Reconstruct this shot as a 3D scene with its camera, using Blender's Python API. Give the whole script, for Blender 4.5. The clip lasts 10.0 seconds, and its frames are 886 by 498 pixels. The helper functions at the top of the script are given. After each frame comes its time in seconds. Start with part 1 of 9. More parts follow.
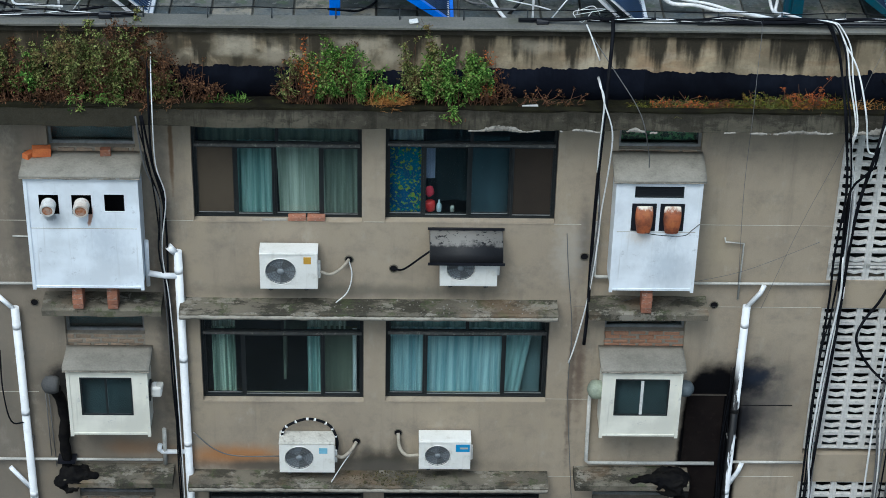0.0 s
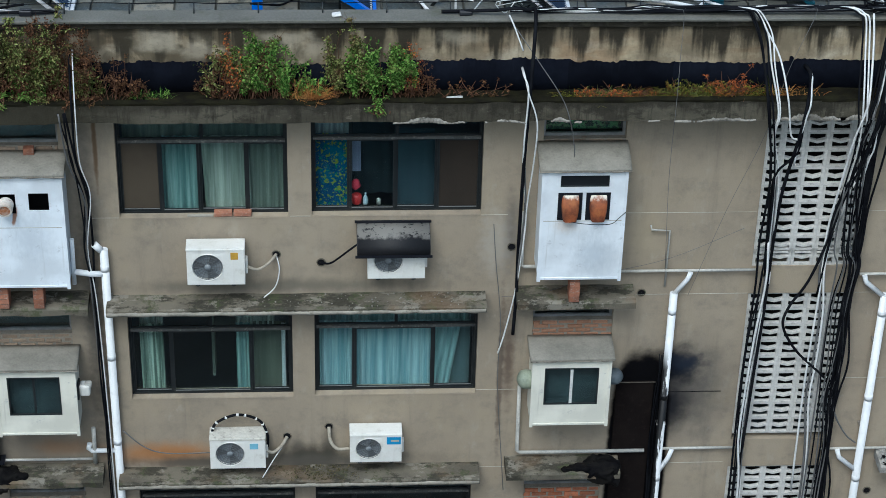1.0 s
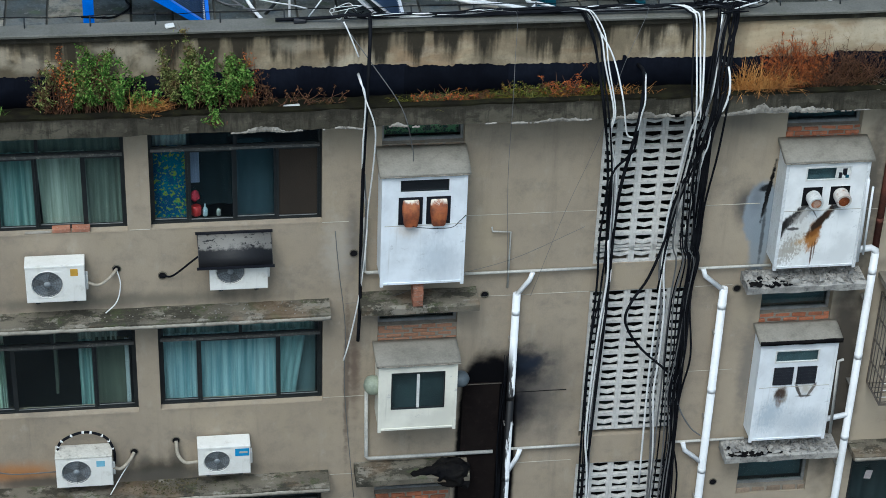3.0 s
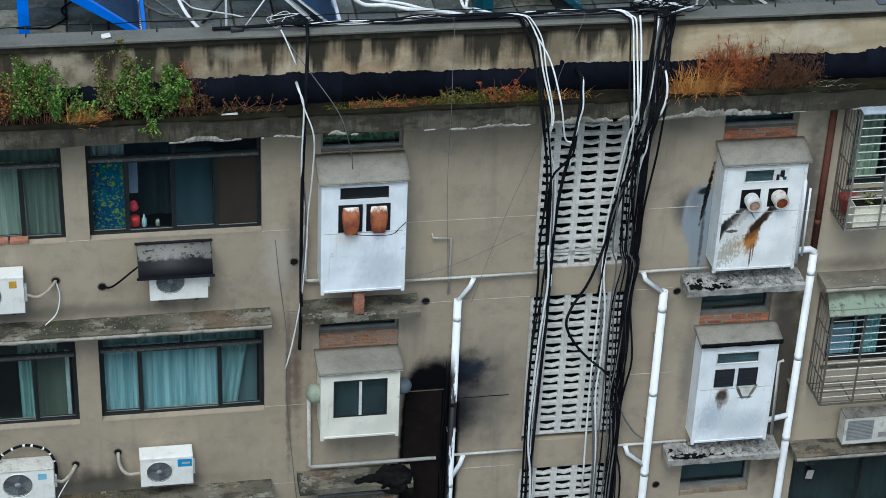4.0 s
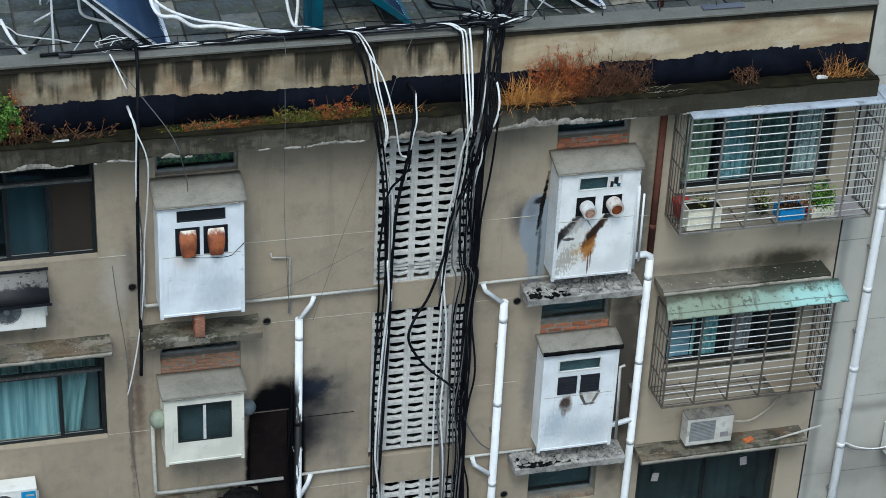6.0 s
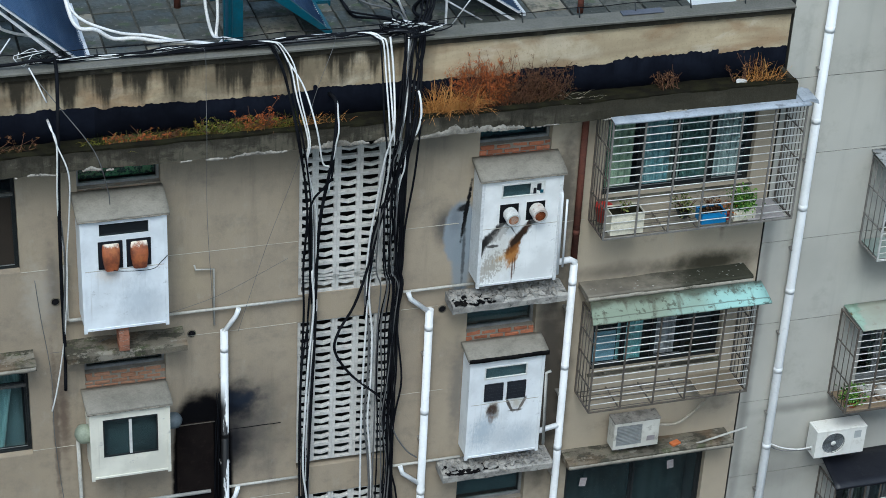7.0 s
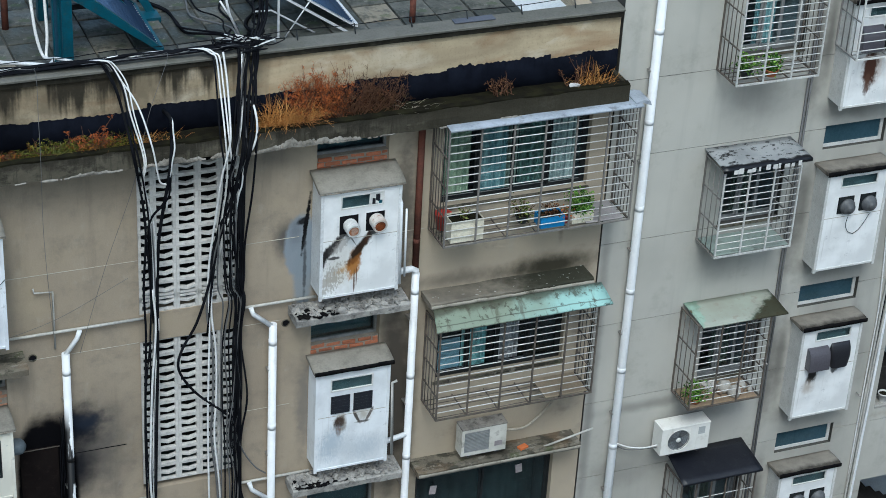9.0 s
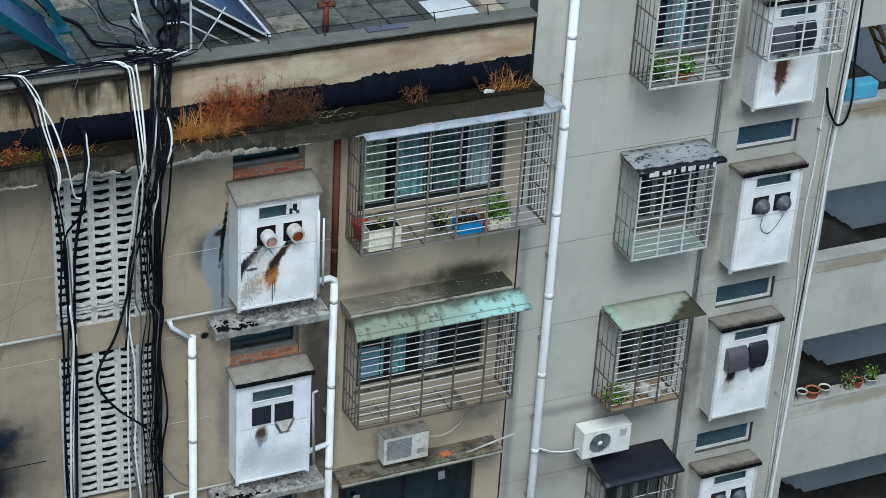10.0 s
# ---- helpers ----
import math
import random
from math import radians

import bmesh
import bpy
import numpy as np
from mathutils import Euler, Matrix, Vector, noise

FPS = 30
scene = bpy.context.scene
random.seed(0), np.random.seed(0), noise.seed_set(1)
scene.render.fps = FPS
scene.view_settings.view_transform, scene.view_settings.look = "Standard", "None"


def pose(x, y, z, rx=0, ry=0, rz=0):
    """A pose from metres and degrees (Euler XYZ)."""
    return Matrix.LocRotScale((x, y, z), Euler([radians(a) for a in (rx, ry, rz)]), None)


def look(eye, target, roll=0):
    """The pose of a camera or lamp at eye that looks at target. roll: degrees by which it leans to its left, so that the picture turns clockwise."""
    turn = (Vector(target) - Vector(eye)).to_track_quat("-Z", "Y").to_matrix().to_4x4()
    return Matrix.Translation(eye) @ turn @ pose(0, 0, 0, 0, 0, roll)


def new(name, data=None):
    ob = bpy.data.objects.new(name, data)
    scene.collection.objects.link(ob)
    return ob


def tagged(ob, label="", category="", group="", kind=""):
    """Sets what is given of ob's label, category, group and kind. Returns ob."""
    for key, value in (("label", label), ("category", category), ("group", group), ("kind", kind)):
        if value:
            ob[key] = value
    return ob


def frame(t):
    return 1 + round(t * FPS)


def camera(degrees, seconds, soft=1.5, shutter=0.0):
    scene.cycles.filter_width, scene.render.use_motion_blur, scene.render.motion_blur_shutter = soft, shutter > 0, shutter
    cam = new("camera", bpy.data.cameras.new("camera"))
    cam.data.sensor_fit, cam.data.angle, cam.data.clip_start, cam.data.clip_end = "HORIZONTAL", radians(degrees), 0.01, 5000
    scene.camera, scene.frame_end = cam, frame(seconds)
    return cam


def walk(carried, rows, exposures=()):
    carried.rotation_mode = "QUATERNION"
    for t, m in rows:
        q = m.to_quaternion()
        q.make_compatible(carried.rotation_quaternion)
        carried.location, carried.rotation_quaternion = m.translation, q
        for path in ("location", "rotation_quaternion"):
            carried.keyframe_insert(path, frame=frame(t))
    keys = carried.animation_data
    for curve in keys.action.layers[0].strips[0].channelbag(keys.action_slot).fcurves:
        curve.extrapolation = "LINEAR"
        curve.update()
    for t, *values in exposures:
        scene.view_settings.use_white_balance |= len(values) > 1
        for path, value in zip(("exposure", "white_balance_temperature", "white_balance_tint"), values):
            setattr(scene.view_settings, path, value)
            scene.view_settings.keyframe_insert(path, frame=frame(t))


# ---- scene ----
cam = camera(23.523, 10.0, 0.5)
EYE = (0.751, -24.558, 28.312)
# seconds, yaw, pitch, roll: a hovering camera that pans to the right
ROWS = [
    (0.0, -1.705, -32.188, 1.396),
    (0.5, -2.981, -32.269, 1.538),
    (1.0, -4.025, -32.348, 1.552),
    (1.5, -5.117, -32.352, 1.794),
    (2.0, -6.361, -32.249, 1.914),
    (2.5, -7.833, -32.150, 2.093),
    (4.0, -10.915, -31.794, 2.458),
    (4.5, -11.977, -31.669, 2.523),
    (5.0, -13.242, -31.508, 2.595),
    (5.5, -14.675, -31.341, 2.704),
    (7.0, -18.326, -30.825, 3.071),
    (7.5, -19.631, -30.749, 3.205),
    (8.0, -20.919, -30.488, 3.264),
    (8.5, -22.081, -30.388, 3.481),
    (9.0, -23.266, -30.290, 3.411),
    (9.5, -24.507, -30.121, 3.474),
    (10.0, -25.798, -29.947, 3.444),
]
walk(cam, [(t, pose(*EYE, 90 + pitch, 0, yaw) @ pose(0, 0, 0, 0, 0, roll)) for t, yaw, pitch, roll in ROWS], [(0.0, 0.16, 5450, 1), (10.0, 0.16, 5450, 1)])

# ---- light: a bright overcast sky ----
world = bpy.data.worlds.new("overcast_sky")
scene.world = world
world.use_nodes = True
wn = world.node_tree
sky = wn.nodes.new("ShaderNodeTexSky")
sky.sky_type = "NISHITA"
sky.sun_disc = False
sky.sun_elevation = radians(52)
sky.sun_rotation = radians(200)
sky.air_density = 1.6
sky.dust_density = 4.0
wn.links.new(sky.outputs[0], wn.nodes["Background"].inputs[0])
wn.nodes["Background"].inputs[1].default_value = 0.13
sun_data = bpy.data.lights.new("sun", "SUN")
sun_data.energy, sun_data.angle, sun_data.color = 1.3, radians(25), (1.0, 0.96, 0.9)
sun = new("sun", sun_data)
sun.matrix_world = look((-6, -16, 26), (0, 0, 0))
scene.view_settings.exposure = 0.0


# ---- material nodes ----
class Nodes:
    """A small builder round one material's node tree."""

    def __init__(self, name, rough=0.8, metal=0.0):
        self.mat = bpy.data.materials.new(name)
        self.mat.use_nodes = True
        self.nt = self.mat.node_tree
        self.bsdf = self.nt.nodes["Principled BSDF"]
        self.bsdf.inputs["Roughness"].default_value = rough
        self.bsdf.inputs["Metallic"].default_value = metal
        self.bsdf.inputs["Specular IOR Level"].default_value = 0.45 if rough < 0.7 else 0.04
        self.coord = self.nt.nodes.new("ShaderNodeTexCoord").outputs["Object"]
        self.sep = None

    def link(self, a, b):
        self.nt.links.new(a, b)

    def put(self, socket, value):
        if hasattr(value, "is_output"):
            self.link(value, socket)
        elif isinstance(value, (tuple, list)) and len(value) == 3 and socket.type == "RGBA":
            socket.default_value = (*value, 1)
        else:
            socket.default_value = value

    def math(self, op, a, b=0.0, clamp=False):
        n = self.nt.nodes.new("ShaderNodeMath")
        n.operation, n.use_clamp = op, clamp
        self.put(n.inputs[0], a)
        self.put(n.inputs[1], b)
        return n.outputs[0]

    def noise(self, scale, detail=4.0, stretch=(1, 1, 1), rough=0.55, offset=(0, 0, 0), warp=0.0):
        m = self.nt.nodes.new("ShaderNodeMapping")
        m.inputs["Scale"].default_value = stretch
        m.inputs["Location"].default_value = offset
        self.link(self.coord, m.inputs[0])
        n = self.nt.nodes.new("ShaderNodeTexNoise")
        n.inputs["Scale"].default_value = scale
        n.inputs["Detail"].default_value = detail
        n.inputs["Roughness"].default_value = rough
        n.inputs["Distortion"].default_value = warp
        self.link(m.outputs[0], n.inputs["Vector"])
        return n.outputs[0]

    def ramp(self, value, lo, hi):
        n = self.nt.nodes.new("ShaderNodeMapRange")
        n.interpolation_type = "SMOOTHSTEP"
        self.put(n.inputs[0], value)
        n.inputs[1].default_value, n.inputs[2].default_value = lo, hi
        return n.outputs[0]

    def mix(self, fac, a, b, mode="MIX"):
        n = self.nt.nodes.new("ShaderNodeMix")
        n.data_type, n.blend_type = "RGBA", mode
        self.put(n.inputs[0], fac)
        self.put(n.inputs[6], a)
        self.put(n.inputs[7], b)
        return n.outputs[2]

    def xyz(self):
        if self.sep is None:
            s = self.nt.nodes.new("ShaderNodeSeparateXYZ")
            self.link(self.coord, s.inputs[0])
            self.sep = s.outputs
        return self.sep

    def patch(self, cx, cz, rx, rz, ragged=0.5, scale=3.0, soft=0.5, stretch=(1, 1, 1), power=2.0, slant=0.0):
        """A ragged stain on an upright wall, 1 in its middle, round (cx, cz)."""
        x, _, z = self.xyz()
        if slant:
            x = self.math("SUBTRACT", x, self.math("MULTIPLY", self.math("SUBTRACT", z, cz), slant))
        u = self.math("DIVIDE", self.math("SUBTRACT", x, cx), rx)
        w = self.math("DIVIDE", self.math("SUBTRACT", z, cz), rz)
        u, w = (self.math("POWER", self.math("ABSOLUTE", v), power) for v in (u, w))
        d = self.math("POWER", self.math("ADD", u, w), 1 / power)
        n = self.math("MULTIPLY", self.math("SUBTRACT", self.noise(scale, 5, stretch), 0.5), ragged * 2)
        return self.math("SUBTRACT", 1.0, self.ramp(self.math("ADD", d, n), 1 - soft, 1 + soft * 0.4))

    def bump(self, height, strength=0.3, distance=0.02):
        b = self.nt.nodes.new("ShaderNodeBump")
        b.inputs["Strength"].default_value = strength
        b.inputs["Distance"].default_value = distance
        self.link(height, b.inputs["Height"])
        self.link(b.outputs[0], self.bsdf.inputs["Normal"])

    def done(self, colour):
        self.put(self.bsdf.inputs["Base Color"], colour)
        return self.mat


def worn(name, c, c2=None, rough=0.8, metal=0.0, s1=1.3, s2=35.0, dirt=None, dirt_amount=0.5, streak=0.0, streak_c=(0.05, 0.045, 0.04), bump=0.25, bscale=45.0, rand=0.0, fine=0.25):
    """A weathered surface: broad blotches, fine grain, dirt, rain streaks and relief."""
    k = Nodes(name, rough, metal)
    c2 = c2 or tuple(v * 0.78 for v in c)
    col = k.mix(k.ramp(k.noise(s1, 5), 0.35, 0.68), c, c2)
    g = k.ramp(k.noise(s2, 3), 0.25, 0.75)
    col = k.mix(fine, col, k.mix(g, tuple(v * 0.6 for v in c), tuple(min(1, v * 1.25) for v in c)))
    if dirt:
        col = k.mix(k.math("MULTIPLY", k.ramp(k.noise(s1 * 3.1, 7, rough=0.7, offset=(3, 5, 7)), 0.52, 0.72), dirt_amount), col, dirt)
    if streak:
        st = k.math("MULTIPLY", k.ramp(k.noise(1.0, 4, (9, 9, 0.5)), 0.5, 0.75), streak)
        col = k.mix(st, col, streak_c)
    if rand:
        oi = k.nt.nodes.new("ShaderNodeObjectInfo")
        f = k.math("ADD", k.math("MULTIPLY", oi.outputs["Random"], rand), 1 - rand * 0.6)
        n = k.nt.nodes.new("ShaderNodeVectorMath")
        n.operation = "SCALE"
        k.link(col, n.inputs[0])
        k.link(f, n.inputs["Scale"])
        col = n.outputs[0]
    if bump:
        k.bump(k.noise(bscale, 5), bump, 0.01)
    k.bsdf.inputs["Roughness"].default_value = rough
    return k.done(col)


def wall_material():
    k = Nodes("weathered_beige_render", 0.9)
    x, _, z = k.xyz()
    end = k.ramp(k.math("ADD", x, k.math("MULTIPLY", k.noise(0.6, 4), 3.0)), 9.6, 12.6)
    left = k.ramp(k.math("ADD", x, k.math("MULTIPLY", k.noise(0.7, 4), 2.0)), -0.6, -2.6)
    col = k.mix(k.ramp(k.noise(0.5, 5), 0.3, 0.7), (0.405, 0.336, 0.247), (0.322, 0.266, 0.198))
    col = k.mix(k.math("MULTIPLY", k.ramp(k.noise(0.85, 6, (1, 1, 0.7), 0.65, (5, 0, 3)), 0.5, 0.64), 0.55), col, (0.4, 0.328, 0.225))
    col = k.mix(k.math("MULTIPLY", k.ramp(k.noise(2.6, 7, rough=0.7), 0.45, 0.7), 0.45), col, (0.185, 0.163, 0.136))
    col = k.mix(k.math("MULTIPLY", k.ramp(k.noise(4.5, 7, (1, 1, 0.6), 0.7, (8, 2, 1)), 0.58, 0.7), 0.45), col, (0.45, 0.41, 0.345))
    col = k.mix(0.24, col, k.mix(k.noise(60, 3), (0.15, 0.132, 0.108), (0.43, 0.38, 0.32)))
    rain = k.math("MULTIPLY", k.ramp(k.noise(1.0, 6, (3.2, 3.2, 0.3), 0.65), 0.52, 0.76), 0.4)
    col = k.mix(rain, col, (0.14, 0.125, 0.108))
    col = k.mix(k.math("MULTIPLY", end, 0.7), col, (0.47, 0.405, 0.31))
    col = k.mix(k.math("MULTIPLY", left, 0.55), col, (0.15, 0.132, 0.11))
    # thin dark and pale runs that start under the eave
    top = k.ramp(z, 13.2, 15.0)
    runs = k.math("MULTIPLY", k.math("MULTIPLY", k.ramp(k.noise(1.0, 6, (5, 5, 0.5), 0.7, (2, 0, 0)), 0.52, 0.74), top), 0.5)
    col = k.mix(runs, col, (0.1, 0.09, 0.078))
    pale = k.math("MULTIPLY", k.ramp(k.noise(1.7, 8, (1.6, 1, 0.8), 0.72, (9, 0, 5)), 0.54, 0.68), 0.5)
    col = k.mix(pale, col, (0.4, 0.355, 0.285))
    grime = k.math("MULTIPLY", k.ramp(k.noise(1.2, 8, (1, 1, 1.3), 0.7, (1, 0, 15)), 0.52, 0.72), 0.5)
    col = k.mix(grime, col, (0.17, 0.155, 0.135))
    # soot of an old kitchen outlet, ochre seepage, grey patched render, damp under the outlets
    def stain(cx, cz, rx, rz, c, a, rg, so, slant=0.0):
        nonlocal col
        col = k.mix(k.math("MULTIPLY", k.patch(cx, cz, rx, rz, rg, 4.0 if rx > 0.27 else 9.0, so, slant=slant), a), col, c)

    stain(6.0, 10.25, 0.75, 1.0, (0.045, 0.047, 0.052), 0.75, 0.4, 1.0)
    stain(5.86, 10.68, 0.36, 0.4, (0.008, 0.01, 0.016), 1.0, 0.55, 0.75)
    stain(6.0, 10.75, 0.3, 0.2, (0.02, 0.026, 0.04), 0.85, 0.9, 0.8)
    stain(5.84, 9.95, 0.3, 0.45, (0.014, 0.015, 0.02), 0.95, 0.4, 0.95)
    stain(-4.0, 10.45, 0.32, 0.5, (0.1, 0.095, 0.085), 0.7, 0.5, 0.9)
    stain(-3.86, 10.6, 0.22, 0.3, (0.012, 0.012, 0.014), 0.95, 0.35, 0.6)
    stain(-3.83, 9.85, 0.22, 0.9, (0.07, 0.066, 0.06), 0.6, 0.4, 0.9)
    stain(-1.45, 9.27, 0.85, 0.22, (0.4, 0.19, 0.075), 0.9, 0.5, 0.8)
    stain(-2.9, 9.42, 0.5, 0.16, (0.3, 0.17, 0.09), 0.6, 0.5, 0.8)
    # grey repaired patch with a round head beside the rust-streaked box, black drips along its edge
    stain(8.9, 13.25, 0.2, 0.36, (0.06, 0.062, 0.068), 0.8, 0.25, 0.8)
    stain(9.14, 13.1, 0.27, 0.55, (0.25, 0.285, 0.325), 0.97, 0.12, 0.16)
    stain(9.17, 12.6, 0.16, 0.7, (0.24, 0.275, 0.31), 0.9, 0.25, 0.4)
    stain(9.05, 13.35, 0.1, 0.28, (0.12, 0.13, 0.15), 0.5, 0.5, 0.8)
    stain(9.2, 13.45, 0.035, 0.5, (0.008, 0.008, 0.009), 1.0, 0.9, 0.4, 0.12)
    stain(9.16, 13.52, 0.1, 0.07, (0.01, 0.01, 0.011), 0.95, 0.6, 0.5, 0.6)
    stain(9.19, 12.75, 0.03, 0.55, (0.06, 0.065, 0.07), 0.8, 0.7, 0.6)
    stain(0.9, 9.3, 0.12, 0.42, (0.1, 0.09, 0.075), 0.8, 0.4, 0.8)
    stain(0.45, 9.25, 0.12, 0.35, (0.11, 0.1, 0.085), 0.7, 0.4, 0.8)
    stain(0.62, 9.14, 0.62, 0.26, (0.032, 0.03, 0.022), 0.9, 0.45, 0.8)
    stain(-1.0, 9.1, 0.9, 0.1, (0.09, 0.08, 0.065), 0.8, 0.6, 0.8)
    stain(3.4, 12.95, 0.12, 0.8, (0.13, 0.12, 0.11), 0.7, 0.6, 0.9)
    stain(3.45, 10.9, 0.1, 0.9, (0.13, 0.095, 0.075), 0.85, 0.6, 0.9)
    stain(3.2, 12.8, 0.24, 0.55, (0.46, 0.43, 0.38), 0.5, 0.7, 0.9)
    stain(3.34, 10.6, 0.05, 1.5, (0.13, 0.1, 0.08), 0.75, 0.8, 0.7)
    stain(5.25, 12.9, 0.3, 0.6, (0.42, 0.35, 0.24), 0.5, 0.7, 0.9)
    stain(13.05, 12.12, 0.85, 0.24, (0.035, 0.033, 0.022), 0.95, 0.5, 0.8)
    stain(12.4, 12.75, 0.07, 0.3, (0.42, 0.38, 0.31), 0.6, 0.7, 0.9)
    stain(13.2, 12.8, 0.05, 0.3, (0.12, 0.1, 0.08), 0.6, 0.6, 0.9)
    stain(-5.0, 10.3, 0.75, 2.6, (0.16, 0.148, 0.128), 0.6, 0.4, 0.9)
    stain(11.6, 12.15, 0.9, 0.15, (0.07, 0.065, 0.06), 0.6, 0.6, 0.9)
    stain(0.3, 12.15, 2.5, 0.14, (0.13, 0.12, 0.1), 0.7, 0.7, 0.9)
    stain(0.3, 9.1, 2.7, 0.16, (0.12, 0.11, 0.095), 0.7, 0.7, 0.9)
    stain(10.68, 13.4, 0.2, 1.4, (0.09, 0.083, 0.074), 0.8, 0.5, 0.8)
    stain(10.62, 10.3, 0.4, 2.2, (0.05, 0.044, 0.038), 0.92, 0.3, 0.6)
    stain(9.22, 10.4, 0.14, 1.0, (0.16, 0.15, 0.14), 0.7, 0.5, 0.8)
    stain(-2.32, 12.0, 0.16, 3.2, (0.09, 0.083, 0.075), 0.8, 0.5, 0.8)
    stain(-2.15, 14.4, 0.035, 0.75, (0.12, 0.07, 0.035), 0.8, 0.5, 0.6)
    stain(-4.2, 13.3, 0.2, 1.3, (0.09, 0.083, 0.075), 0.7, 0.6, 0.8)
    stain(8.75, 14.6, 0.4, 0.25, (0.15, 0.14, 0.125), 0.5, 0.7, 0.9)
    # the black flue trace has a straight upper end and straight sides
    col = k.mix(k.patch(5.4, 8.6, 0.46, 2.42, 0.06, 5.0, 0.1, power=3.6), col, (0.004, 0.004, 0.005))
    k.bump(k.noise(38, 6), 0.35, 0.008)
    return k.done(col)


def parapet_material():
    k = Nodes("stained_parapet_render", 0.92)
    x, _, z = k.xyz()
    col = k.mix(k.ramp(k.noise(1.1, 5, (0.5, 1, 1.4), warp=0.8), 0.32, 0.68), (0.52, 0.43, 0.29), (0.34, 0.275, 0.185))
    col = k.mix(k.math("MULTIPLY", k.ramp(k.noise(1.1, 6, (0.5, 1, 1.7), offset=(4, 0, 9), warp=0.9), 0.48, 0.64), 0.6), col, (0.3, 0.185, 0.1))
    col = k.mix(k.math("MULTIPLY", k.ramp(k.noise(1.4, 6, (0.55, 1, 1.4), offset=(11, 0, 2), warp=0.8), 0.5, 0.64), 0.65), col, (0.6, 0.53, 0.41))
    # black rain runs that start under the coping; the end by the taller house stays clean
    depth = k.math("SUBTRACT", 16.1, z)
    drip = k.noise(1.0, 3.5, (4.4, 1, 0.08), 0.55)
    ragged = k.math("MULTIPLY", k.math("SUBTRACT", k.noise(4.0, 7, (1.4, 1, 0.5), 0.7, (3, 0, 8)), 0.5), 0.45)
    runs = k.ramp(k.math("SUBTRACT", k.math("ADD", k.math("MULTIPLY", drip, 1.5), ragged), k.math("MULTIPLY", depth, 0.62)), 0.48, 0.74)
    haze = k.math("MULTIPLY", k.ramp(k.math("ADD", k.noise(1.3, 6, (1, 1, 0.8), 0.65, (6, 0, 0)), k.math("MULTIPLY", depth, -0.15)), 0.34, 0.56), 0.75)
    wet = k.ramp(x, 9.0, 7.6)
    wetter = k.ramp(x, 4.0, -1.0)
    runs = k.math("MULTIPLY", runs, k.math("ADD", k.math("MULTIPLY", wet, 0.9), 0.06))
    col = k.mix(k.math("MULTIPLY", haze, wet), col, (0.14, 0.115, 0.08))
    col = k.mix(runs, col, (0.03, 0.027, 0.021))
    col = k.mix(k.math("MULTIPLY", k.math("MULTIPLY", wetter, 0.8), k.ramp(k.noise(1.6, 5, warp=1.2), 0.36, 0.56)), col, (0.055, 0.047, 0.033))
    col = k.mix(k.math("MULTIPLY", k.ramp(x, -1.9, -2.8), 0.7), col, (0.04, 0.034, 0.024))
    # pale lime bloom where the coping leaks
    for cx, cz, rx, rz, a in ((-1.25, 15.92, 0.35, 0.16, 0.75), (-0.75, 15.8, 0.2, 0.2, 0.5), (0.35, 15.95, 0.4, 0.12, 0.6), (0.75, 15.8, 0.16, 0.2, 0.55), (2.6, 15.95, 0.3, 0.12, 0.4)):
        col = k.mix(k.math("MULTIPLY", k.patch(cx, cz, rx, rz, 0.9, 4.0, 0.9, (1, 1, 1.5)), a), col, (0.5, 0.44, 0.34))
    col = k.mix(k.math("MULTIPLY", k.ramp(k.noise(26, 6, rough=0.7), 0.5, 0.75), 0.35), col, (0.09, 0.075, 0.055))
    k.bump(k.noise(30, 6), 0.4, 0.01)
    return k.done(col)


